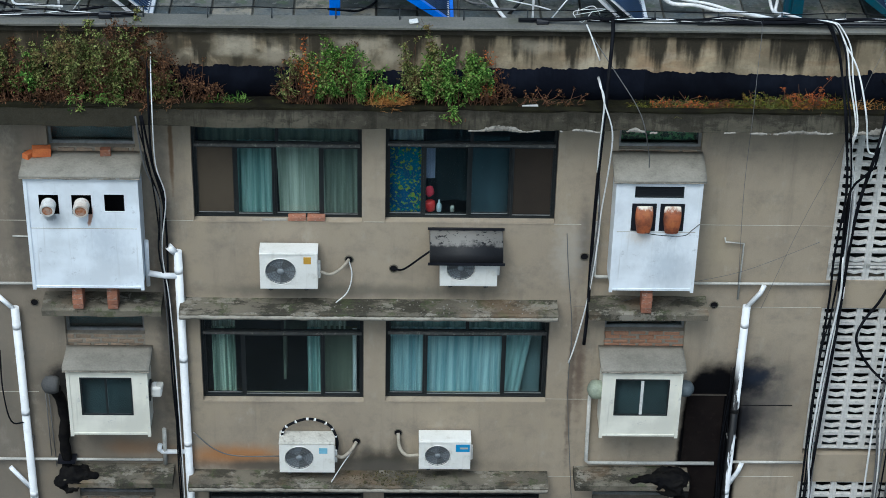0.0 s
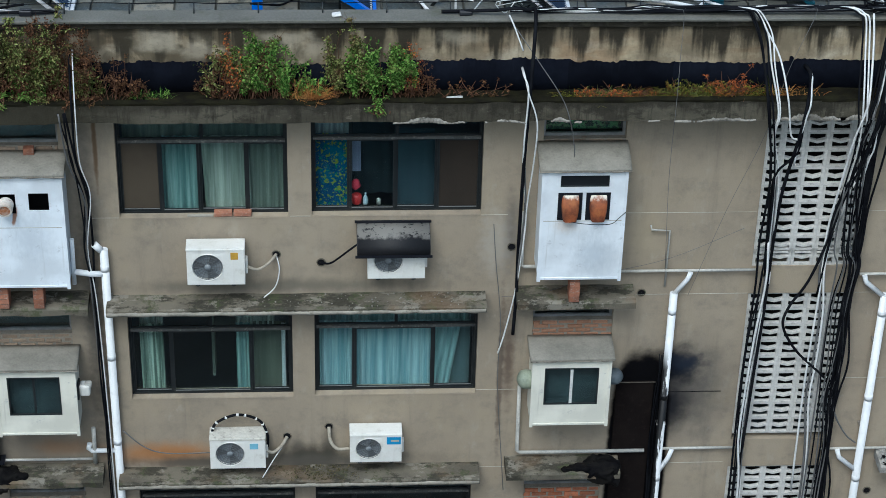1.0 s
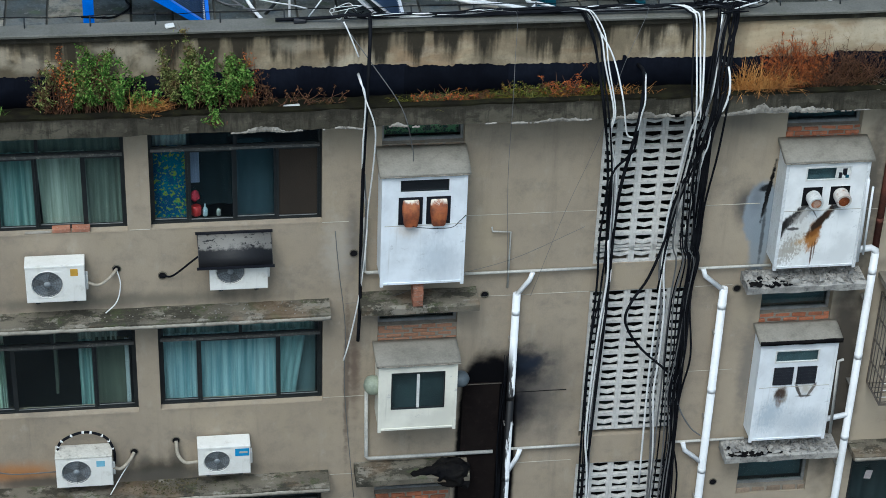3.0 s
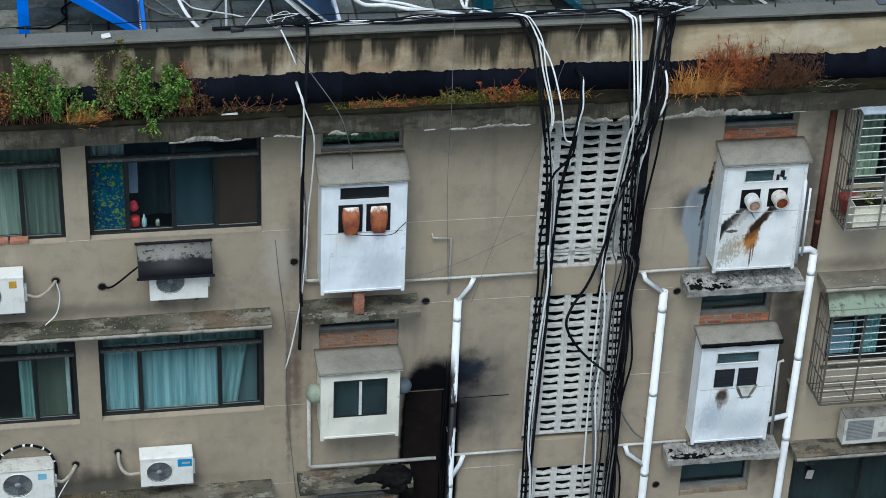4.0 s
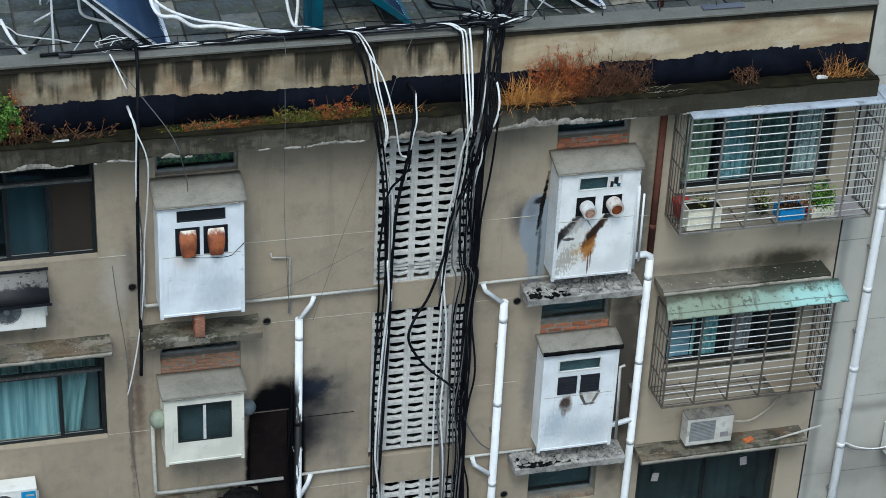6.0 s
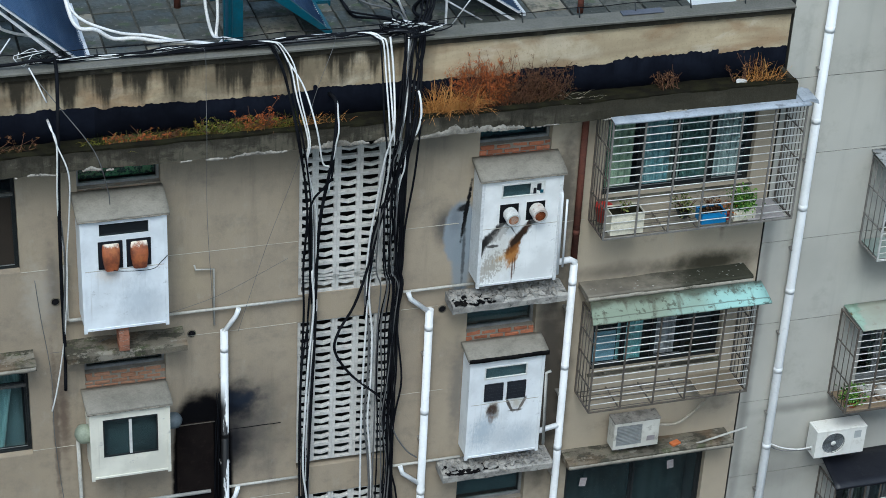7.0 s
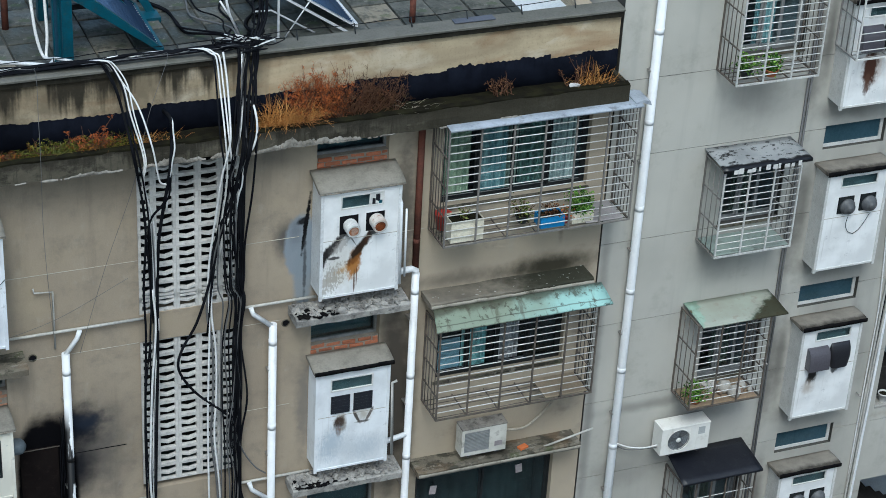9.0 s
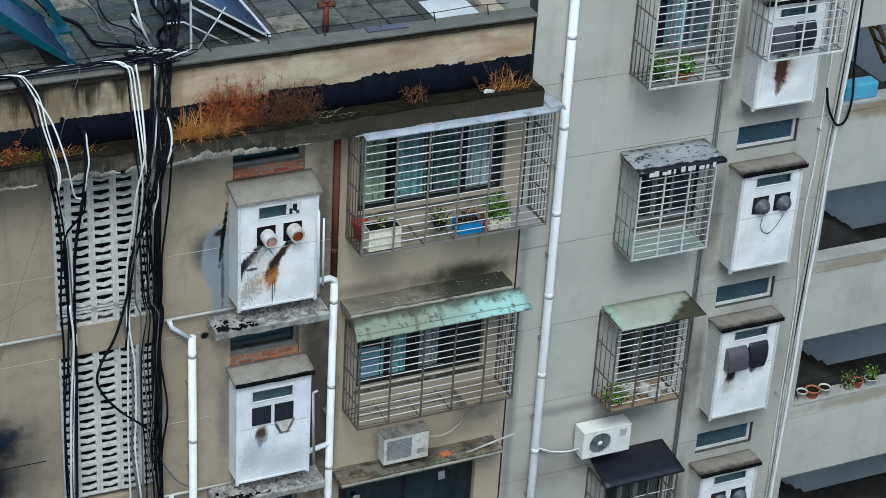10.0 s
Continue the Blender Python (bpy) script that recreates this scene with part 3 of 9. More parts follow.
TEALPAINT = worn("teal_painted_steel", (0.006, 0.075, 0.115), (0.005, 0.05, 0.075), 0.4, s1=4, dirt=(0.05, 0.06, 0.06), bump=0.1)
COLLECTOR = worn("dark_blue_glass_tube", (0.05, 0.095, 0.19), (0.07, 0.12, 0.22), 0.15, 0.2, s1=6, bump=0)
ALU = worn("bright_aluminium", (0.72, 0.73, 0.75), (0.6, 0.6, 0.62), 0.35, 0.15, s1=6, bump=0.05)
LEAF_GREEN = leaf_material("fresh_green_leaf", (0.03, 0.088, 0.014), (0.23, 0.4, 0.085), (0.15, 0.19, 0.05))
LEAF_DULL = leaf_material("dull_olive_leaf", (0.035, 0.055, 0.012), (0.28, 0.31, 0.105), (0.18, 0.12, 0.055))
LEAF_BROWN = leaf_material("withered_brown_leaf", (0.035, 0.016, 0.009), (0.2, 0.105, 0.055), (0.07, 0.05, 0.02))
LEAF_RUST = leaf_material("rust_red_dry_herb", (0.36, 0.09, 0.027), (0.5, 0.17, 0.05), (0.2, 0.07, 0.032))
LEAF_CREEP = leaf_material("mixed_creeping_weed", (0.04, 0.055, 0.012), (0.22, 0.22, 0.035), (0.26, 0.075, 0.022))
STRAW = leaf_material("dry_straw_grass", (0.48, 0.22, 0.06), (0.6, 0.33, 0.11), (0.36, 0.15, 0.05))
TWIG = worn("dark_twig", (0.13, 0.07, 0.045), None, 0.9, bump=0.2)
TERRACOTTA = worn("terracotta", (0.45, 0.16, 0.08), None, 0.8, s1=6, bump=0.2)


# ---- mesh helpers ----
def box(bm, x0, x1, y0, y1, z0, z1):
    v = [bm.verts.new(p) for p in ((x0, y0, z0), (x1, y0, z0), (x1, y1, z0), (x0, y1, z0), (x0, y0, z1), (x1, y0, z1), (x1, y1, z1), (x0, y1, z1))]
    for f in ((3, 2, 1, 0), (4, 5, 6, 7), (0, 1, 5, 4), (1, 2, 6, 5), (2, 3, 7, 6), (3, 0, 4, 7)):
        bm.faces.new([v[i] for i in f])
    return bm


def block(x0, x1, y0, y1, z0, z1, bevel=0.0, segs=1):
    bm = box(bmesh.new(), x0, x1, y0, y1, z0, z1)
    if bevel:
        bmesh.ops.bevel(bm, geom=bm.edges[:], offset=bevel, segments=segs, affect="EDGES", profile=0.5)
    return bm


def boxes(*rows):
    bm = bmesh.new()
    for r in rows:
        box(bm, *r)
    return bm


def prism(profile, a0, a1, axis="x"):
    """Sweeps a closed outline along an axis: (y, z) pairs along x, (x, z) pairs along y, (x, y) pairs along z."""
    bm = bmesh.new()
    put = {"x": lambda a, p: (a, p[0], p[1]), "y": lambda a, p: (p[0], a, p[1]), "z": lambda a, p: (p[0], p[1], a)}[axis]
    ends = [[bm.verts.new(put(a, p)) for p in profile] for a in (a0, a1)]
    n = len(profile)
    for i in range(n):
        bm.faces.new((ends[0][i], ends[0][(i + 1) % n], ends[1][(i + 1) % n], ends[1][i]))
    bm.faces.new(ends[0][::-1])
    bm.faces.new(ends[1])
    bmesh.ops.recalc_face_normals(bm, faces=bm.faces[:])
    return bm


def smooth_line(points, steps=5):
    """A Catmull-Rom curve through the points."""
    p = [Vector(q) for q in points]
    if len(p) < 3:
        return p
    p = [p[0] * 2 - p[1]] + p + [p[-1] * 2 - p[-2]]
    out = []
    for i in range(1, len(p) - 2):
        a, b, c, d = p[i - 1:i + 3]
        for s in range(steps):
            t = s / steps
            out.append(0.5 * (2 * b + (c - a) * t + (2 * a - 5 * b + 4 * c - d) * t * t + (3 * b - a - 3 * c + d) * t ** 3))
    return out + [p[-2]]


def tube(bm, points, r, n=8, caps=True, taper=None):
    """A round tube along a polyline, with no twist at the bends."""
    p = [Vector(q) for q in points]
    rings, side = [], None
    for i, q in enumerate(p):
        d = (p[min(i + 1, len(p) - 1)] - p[max(i - 1, 0)]).normalized()
        if side is None or side.cross(d).length < 1e-4:
            side = d.orthogonal()
        side = (side - d * side.dot(d)).normalized()
        up = d.cross(side)
        rr = r if taper is None else r + (taper - r) * i / (len(p) - 1)
        rings.append([bm.verts.new(q + (side * math.cos(2 * math.pi * k / n) + up * math.sin(2 * math.pi * k / n)) * rr) for k in range(n)])
    for a, b in zip(rings, rings[1:]):
        for k in range(n):
            f = bm.faces.new((a[k], a[(k + 1) % n], b[(k + 1) % n], b[k]))
            f.smooth = True
    if caps:
        bm.faces.new(rings[0][::-1])
        bm.faces.new(rings[-1])
    return bm


def lathe(bm, profile, n=20, axis="z", at=(0, 0, 0), caps=True):
    """Turns (radius, height) pairs round an axis."""
    at = Vector(at)
    rings = []
    for r, h in profile:
        ring = []
        for k in range(n):
            c, s = math.cos(2 * math.pi * k / n) * r, math.sin(2 * math.pi * k / n) * r
            ring.append(bm.verts.new(at + Vector({"z": (c, s, h), "y": (c, h, s), "x": (h, c, s)}[axis])))
        rings.append(ring)
    for a, b in zip(rings, rings[1:]):
        for k in range(n):
            f = bm.faces.new((a[k], a[(k + 1) % n], b[(k + 1) % n], b[k]))
            f.smooth = True
    if caps:
        bm.faces.new(rings[0])
        bm.faces.new(rings[-1])
    bmesh.ops.recalc_face_normals(bm, faces=bm.faces[:])
    return bm


def part(name, bm, material, parent=None, label=""):
    """Links a bmesh as one mesh object, under a thing or a part."""
    me = bpy.data.meshes.new(name)
    bm.to_mesh(me)
    bm.free()
    me.materials.append(material)
    ob = new(name, me)
    ob.parent = parent
    if label:
        ob["label"] = label
    return ob


def thing(name, label, category, at=(0, 0, 0), group=""):
    ob = new(name)
    ob.location = at
    return tagged(ob, label, category, group)


def setting(name, bm, material, label="", category=""):
    return tagged(part(name, bm, material), label, category, kind="structure")


def rough_up(bm, amount, scale=3.0, seed=0.0):
    for v in bm.verts:
        v.co += noise.noise_vector(v.co * scale + Vector((seed, seed * 2, 0))) * amount
    return bm


def wall_sheet(x0, x1, z0, z1, y0, y1, holes):
    """A wall with real openings: front, back and reveals, cut into cells along the openings' edges."""
    xs = sorted({x0, x1, *[v for h in holes for v in h[:2] if x0 < v < x1]})
    zs = sorted({z0, z1, *[v for h in holes for v in h[2:] if z0 < v < z1]})
    bm = bmesh.new()
    cache = {}

    def vert(x, y, z):
        key = (round(x, 4), round(y, 4), round(z, 4))
        if key not in cache:
            cache[key] = bm.verts.new((x, y, z))
        return cache[key]

    def solid(i, j):
        if not (0 <= i < len(xs) - 1 and 0 <= j < len(zs) - 1):
            return False
        cx, cz = (xs[i] + xs[i + 1]) / 2, (zs[j] + zs[j + 1]) / 2
        return not any(h[0] < cx < h[1] and h[2] < cz < h[3] for h in holes)

    for i in range(len(xs) - 1):
        for j in range(len(zs) - 1):
            if not solid(i, j):
                continue
            a, b, c, d = xs[i], xs[i + 1], zs[j], zs[j + 1]
            bm.faces.new((vert(a, y0, c), vert(b, y0, c), vert(b, y0, d), vert(a, y0, d)))
            bm.faces.new((vert(a, y1, d), vert(b, y1, d), vert(b, y1, c), vert(a, y1, c)))
            if not solid(i - 1, j):
                bm.faces.new((vert(a, y1, c), vert(a, y0, c), vert(a, y0, d), vert(a, y1, d)))
            if not solid(i + 1, j):
                bm.faces.new((vert(b, y0, c), vert(b, y1, c), vert(b, y1, d), vert(b, y0, d)))
            if not solid(i, j - 1):
                bm.faces.new((vert(a, y1, c), vert(b, y1, c), vert(b, y0, c), vert(a, y0, c)))
            if not solid(i, j + 1):
                bm.faces.new((vert(a, y0, d), vert(b, y0, d), vert(b, y1, d), vert(a, y1, d)))
    return bm


# ---- the large structure ----
setting("ground", block(-400, 400, -400, 400, -0.3, 0.0), worn("dull_concrete_yard", (0.17, 0.17, 0.165), (0.11, 0.112, 0.11), 0.9, s1=0.3, bump=0.3), "dull grey concrete ground below the houses", "ground")

# unseen block, added only to darken the lower storeys by hiding low sky
setting("wall_sky_blocker", block(-45, 60, -44, -32, 0.0, 19.5), worn("plain_beige_render", (0.38, 0.35, 0.3), (0.3, 0.28, 0.24), 0.9, s1=0.5), "unseen plain beige wall added to cut off the low sky", "wall")

OLD_X0, OLD_X1 = -12.0, 13.86
WINDOWS = {  # x0, x1, z0, z1 of the wide living room windows
    "a": (-1.885, 0.375, 13.27, 14.95), "b": (0.69, 2.985, 13.28, 14.95),
    "c": (-1.88, 0.4, 10.26, 11.88), "d": (0.71, 3.0, 10.28, 11.88),
    "e": (-1.87, 0.4, 7.35, 8.9), "f": (0.7, 2.99, 7.35, 8.9),
}
SMALL = [  # openings above the kitchen boxes, part bricked up
    (-3.77, -2.62, 14.2, 14.95), (3.78, 4.89, 14.2, 14.95), (9.34, 10.4, 14.24, 14.95),
    (-3.75, -2.65, 11.08, 11.9), (3.77, 4.9, 11.08, 11.9), (9.31, 10.37, 11.16, 11.9),
    (-3.75, -2.65, 8.1, 8.92), (3.77, 4.9, 8.1, 8.92), (9.31, 10.4, 8.1, 8.92),
]
CAGED = [(11.22, 13.54, 13.42, 14.95), (11.3, 13.4, 10.38, 11.85), (11.08, 13.42, 7.3, 8.72)]
SCREENS = [(6.785, 8.24, 12.38, 15.05), (6.785, 8.24, 9.36, 11.93), (6.785, 8.24, 6.2, 8.86)]
setting("wall_old_house", wall_sheet(OLD_X0, OLD_X1, 0.0, 15.1, 0.0, 0.24, [*WINDOWS.values(), *SMALL, *CAGED, *SCREENS]), WALL,
        "weathered beige rendered wall of an old house with soot stains", "wall")
setting("wall_old_house_side", boxes((OLD_X0, OLD_X0 + 0.24, 0.25, 12.0, 0, 15.9), (OLD_X1 - 0.26, OLD_X1 - 0.02, 0.25, 12.0, 0, 15.9), (OLD_X0, OLD_X1, 12.0, 12.24, 0, 16.2)), WALL, "plain beige rendered outer walls", "wall")

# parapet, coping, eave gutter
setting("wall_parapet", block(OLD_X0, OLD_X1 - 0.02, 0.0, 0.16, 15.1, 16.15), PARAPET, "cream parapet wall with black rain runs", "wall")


def ragged_band(x0, x1, profile, step=0.12, amount=0.01, scale=2.0, low=None):
    """A long moulding along x whose section wavers a little, as old concrete does."""
    bm = bmesh.new()
    n = int((x1 - x0) / step)
    rings = []
    for i in range(n + 1):
        x = x0 + (x1 - x0) * i / n
        ring = []
        for j, (y, z) in enumerate(profile):
            d = noise.noise_vector(Vector((x * scale, j * 1.7, 0.3))) * amount
            if low is not None and j in low:
                d.z += max(0.0, noise.noise(Vector((x * 1.1, 5.0, j)))) * 0.05 + abs(noise.noise(Vector((x * 6, 2.0, 1.0)))) * 0.025
            ring.append(bm.verts.new((x, y + d.y, z + d.z)))
        rings.append(ring)
    m = len(profile)
    for a, b in zip(rings, rings[1:]):
        for j in range(m):
            bm.faces.new((a[j], a[(j + 1) % m], b[(j + 1) % m], b[j]))
    bm.faces.new(rings[0][::-1])
    bm.faces.new(rings[-1])
    bmesh.ops.recalc_face_normals(bm, faces=bm.faces[:])
    return bm


# band coloured near-black for the shadow of the overhanging coping
setting("trim_coping_fascia", ragged_band(OLD_X0, OLD_X1 - 0.012, [(-0.05, 16.115), (-0.055, 16.205), (0.19, 16.205), (0.19, 16.155), (-0.003, 16.155), (-0.003, 16.12)], 0.12, 0.008, 5.0), FASCIA, "streaked concrete fascia with the coping's shade in its colour", "fascia")
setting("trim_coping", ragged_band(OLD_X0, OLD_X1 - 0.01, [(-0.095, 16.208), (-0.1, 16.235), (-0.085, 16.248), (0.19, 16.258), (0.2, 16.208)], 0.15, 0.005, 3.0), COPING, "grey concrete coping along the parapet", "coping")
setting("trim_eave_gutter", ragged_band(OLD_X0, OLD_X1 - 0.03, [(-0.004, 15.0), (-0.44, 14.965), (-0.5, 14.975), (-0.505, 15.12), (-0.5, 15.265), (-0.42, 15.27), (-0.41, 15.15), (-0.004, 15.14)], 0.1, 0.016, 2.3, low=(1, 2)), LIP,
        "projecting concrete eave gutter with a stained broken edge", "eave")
setting("trim_lip_moss", ragged_band(OLD_X0, OLD_X1 - 0.04, [(-0.503, 15.25), (-0.506, 15.283), (-0.41, 15.288), (-0.408, 15.255)], 0.07, 0.013, 4.0), SOIL, "black wet moss along the top of the eave edge", "moss")
setting("trim_gutter_end", block(OLD_X1 - 0.11, OLD_X1 - 0.035, -0.41, -0.014, 15.16, 15.28, 0.012), LIP, "concrete end of the eave gutter", "eave")


def ragged_strip(x0, x1, z0, z1, y, step, jag, base_jag=0.0, seed=0.0, thick=0.012):
    """A thin sheet on the wall with a torn upper edge."""
    bm = bmesh.new()
    n = max(2, int((x1 - x0) / step))
    cols = []
    for i in range(n + 1):
        x = x0 + (x1 - x0) * i / n
        up = z1 + noise.noise(Vector((x * 0.7, seed, 0))) * jag + noise.noise(Vector((x * 7, seed, 4))) * jag * 0.35 + noise.noise(Vector((x * 23, seed, 8))) * jag * 0.45
        up += jag * 0.5 * (noise.noise(Vector((x * 3.1, seed, 12))) > 0.25)
        lo = z0 + noise.noise(Vector((x * 6, seed, 9))) * base_jag
        w = noise.noise(Vector((x * 4, seed, 2))) * thick * 0.6
        mid = (lo + up) / 2
        cols.append([bm.verts.new(p) for p in ((x, y + thick, lo), (x, y + w, lo), (x, y + w * 0.5 - 0.004, mid), (x, y + w, up), (x, y + thick, up))])
    for a, b in zip(cols, cols[1:]):
        for j in range(4):
            f = bm.faces.new((a[j], b[j], b[j + 1], a[j + 1]))
            f.smooth = True
    return bm


x = OLD_X0
k = 0
while x < OLD_X1 - 0.1:
    w = (1.55, 1.2, 1.7, 1.35)[k % 4]
    x1 = min(x + w, OLD_X1 - 0.06)
    setting("trim_tar_membrane", ragged_strip(x, x1 + 0.03, 15.1, 15.6 + 0.025 * math.sin(k * 2.1), -0.016 - 0.006 * (k % 2), 0.018, 0.05, 0, k * 3.7), TAR, "blue-black tar membrane with a torn upper edge", "membrane")
    x, k = x1, k + 1
setting("trim_gutter_soil", rough_up(ragged_band(OLD_X0 + 0.1, OLD_X1 - 0.12, [(-0.405, 15.1), (-0.405, 15.2), (-0.2, 15.22), (-0.02, 15.19), (-0.02, 15.1)], 0.12, 0.02, 4), 0.012, 8), SOIL, "dark wet soil and moss in the eave gutter", "soil")

# flat roof with pavers (the pavers themselves come last)
roof_floor = setting("roof_old_house", block(OLD_X0 + 0.24, OLD_X1 - 0.27, 0.17, 12.0, 15.6, 15.78), worn("roof_mortar_bed", (0.09, 0.09, 0.08), None, 0.95, s1=2), "flat roof paved with square grey slabs", "roof")

# floor ledges on the facade
for z, x0, x1, lab in ((12.0, -2.12, 3.08, "long mossy concrete ledge over the windows"), (9.0, -2.12, 3.08, "long mossy concrete ledge with dark moss and debris"), (12.01, 11.0, 13.62, "concrete ledge with black mould over a caged window"), (8.98, 10.95, 13.68, "grey concrete ledge over a dark window")):
    setting("trim_ledge", ragged_band(x0, x1, [(-0.003, z - 0.065), (-0.39, z - 0.07), (-0.4, z + 0.01), (-0.37, z + 0.03), (-0.003, z + 0.025)], 0.07, 0.014, 3), MOULD if z == 12.01 else CONCRETE, lab, "ledge")
    setting("trim_ledge_edge", ragged_strip(x0 + 0.01, x1 - 0.01, z - 0.065, z - 0.012, -0.412, 0.03, 0.02, 0.012, x0 + z, 0.016), EDGE_PALE, "pale worn front edge of a concrete ledge", "ledge edge")
for z, x0, x1 in ((12.08, -3.98, -2.36), (12.08, 3.5, 5.14), (12.13, 8.95, 10.68), (9.1, -3.9, -2.34), (9.1, 3.46, 5.12), (9.13, 8.95, 10.68)):
    m = RUBBLE if x0 > 8 else CONCRETE
    setting("trim_kitchen_slab", ragged_band(x0, x1, [(-0.003, z - 0.12), (-0.4, z - 0.12), (-0.41, z - 0.02), (-0.38, z + 0.01), (-0.003, z + 0.03)], 0.09, 0.014, 4), m, "short rough concrete slab under a kitchen box", "ledge")
for x0 in (8.98,):
    for z in (12.15, 9.15):
        bm = bmesh.new()
        rng = random.Random(int(z * 10))
        for i in range(420):
            q = bmesh.ops.create_icosphere(bm, subdivisions=1, radius=rng.choice((0.02, 0.026, 0.034, 0.05)) * rng.uniform(0.7, 1.2), matrix=pose(rng.uniform(8.98, 10.64), rng.uniform(-0.38, -0.03), z + rng.uniform(-0.01, 0.03), rng.uniform(0, 180), 0, rng.uniform(0, 180)) @ Matrix.Diagonal((1.6, 1, 0.6, 1)))
        tagged(part("rubble_heap", rough_up(bm, 0.03, 14), RUBBLE), "grey broken mortar rubble heaped on a slab", "rubble", kind="stuff")
        bm = bmesh.new()
        for i in range(150):
            bmesh.ops.create_icosphere(bm, subdivisions=1, radius=rng.uniform(0.012, 0.034), matrix=pose(9.0 + abs(rng.gauss(0, 0.3)), rng.uniform(-0.41, -0.2), z + rng.uniform(-0.01, 0.02)) @ Matrix.Diagonal((1.5, 1.2, 0.5, 1)))
        tagged(part("soot_heap", rough_up(bm, 0.015, 14), SOOT), "black sooty crust at the end of a slab", "soot", kind="stuff")

# thin pale joint lines scored in the render
PALE = worn("pale_joint_mortar", (0.5, 0.47, 0.4), None, 0.9, s1=3, bump=0.1)
for z, x0, x1 in ((13.27, 4.9, 6.77), (13.27, -2.3, -1.9), (13.25, -4.75, -4.1), (13.26, 2.98, 3.35), (13.27, 0.4, 0.67), (11.935, 5.2, 6.77), (11.93, 8.3, 8.85), (13.27, 8.3, 9.1), (10.45, 8.3, 9.0), (10.33, 3.0, 3.6), (8.95, 5.8, 6.7), (8.93, 3.1, 3.5), (10.4, -4.8, -4.2), (13.1, 10.5, 11.0)):
    setting("trim_joint_line", ragged_strip(x0, x1, z - 0.004, z + 0.004, -0.003, 0.1, 0.003, 0.003, z, 0.003), PALE, "thin pale scored line in the render", "joint")

setting("trim_crack", ragged_strip(5.8, 6.55, 10.237, 10.247, -0.003, 0.05, 0.005, 0.005, 3.1, 0.003), DARKHOLE, "thin black crack in the sooty render", "crack")
tagged(part("flue_rail", boxes((5.02, 5.58, -0.042, -0.031, 10.44, 10.45)), DARKSTEEL), "thin brown rail along the head of a burnt board", "rail")

# rooms behind the openings
inside = boxes((OLD_X0, OLD_X1 - 0.3, 3.6, 3.7, 0, 15.0))
for z in (5.9, 8.95, 11.95, 14.98):
    box(inside, OLD_X0 + 0.3, OLD_X1 - 0.3, 0.25, 3.58, z, z + 0.08)
for xx in (-4.9, -2.25, 0.53, 3.35, 5.4, 6.6, 8.4, 10.8, 13.5):
    box(inside, xx - 0.05, xx + 0.05, 0.25, 3.58, 0.1, 14.9)
setting("wall_room_shell", inside, ROOM, "plastered rooms behind the windows, shade put into their colour", "room")

# shell whose colour carries the shade seen through the screen openings
setting("wall_stairwell_shell", boxes((6.66, 8.34, 1.3, 1.36, 0.1, 14.9), (6.66, 6.7, 0.25, 1.3, 0.1, 14.9), (8.3, 8.34, 0.25, 1.3, 0.1, 14.9)), PITCHY, "stairwell plaster coloured near-black for the shade behind the screens", "room")

# the taller grey house: panels between shadow joints over a backing wall
GX0, GX1, GTOP = 13.89, 24.0, 21.0
STOREY = 2.87
G_SMALL = [(17.55, 18.64, 13.42 + STOREY * i, 13.83 + STOREY * i) for i in (-2, -1, 0, 1)]
G_CAGED = [(15.86, 16.92, 12.36 + STOREY * i, 13.6 + STOREY * i) for i in (-2, -1, 0, 1)]
G_OPEN = [(19.4, 23.4, 11.1 + 2.84 * i, 12.4 + 2.84 * i) for i in (-2, -1, 0, 1, 2)]
GREY_HOLES = [*G_SMALL, *G_CAGED, *G_OPEN]
wall_grey = setting("wall_grey_house", wall_sheet(GX0, GX1, 0, GTOP, 0.014, 0.26, GREY_HOLES), worn("dark_joint", (0.09, 0.088, 0.08), None, 0.9), "tall grey rendered wall with dark horizontal joints", "wall")
cuts = [0.0, 5.05, 6.5, 7.97, 9.42, 10.86, 12.33, 13.79, 15.05, 16.5, 17.95, 19.4, GTOP]
for a, b in zip(cuts, cuts[1:]):
    p = part("render_panel", wall_sheet(GX0, GX1, a + 0.006, b - 0.006, 0.0, 0.013, [(h[0] - 0.001, h[1] + 0.001, h[2] - 0.001, h[3] + 0.001) for h in GREY_HOLES]), GREY, wall_grey)
setting("wall_grey_house_side", boxes((GX0, GX0 + 0.24, 0.27, 12.0, 0, GTOP), (GX1 - 0.24, GX1, 0.27, 12.0, 0, GTOP), (GX0, GX1, 12.0, 12.24, 0, GTOP), (GX0, GX1, 0.27, 12.0, GTOP - 0.2, GTOP - 0.01)), GREY, "plain grey rendered outer walls", "wall")
inside = boxes((GX0 + 0.3, 19.2, 3.6, 3.7, 0, 20.5), (19.3, GX1 - 0.3, 1.75, 1.85, 0, 20.5))
for i in range(-3, 3):
    box(inside, GX0 + 0.3, 19.2, 0.28, 3.55, 14.35 + STOREY * i, 14.45 + STOREY * i)
for xx in (17.0, 19.25):
    box(inside, xx - 0.05, xx + 0.05, 0.28, 3.5, 0.1, 20.4)
setting("wall_grey_rooms", inside, worn("grey_stair_plaster", (0.42, 0.48, 0.54), (0.3, 0.35, 0.4), 0.9, s1=0.6, bump=0.1), "plain grey walls behind the openings", "room")

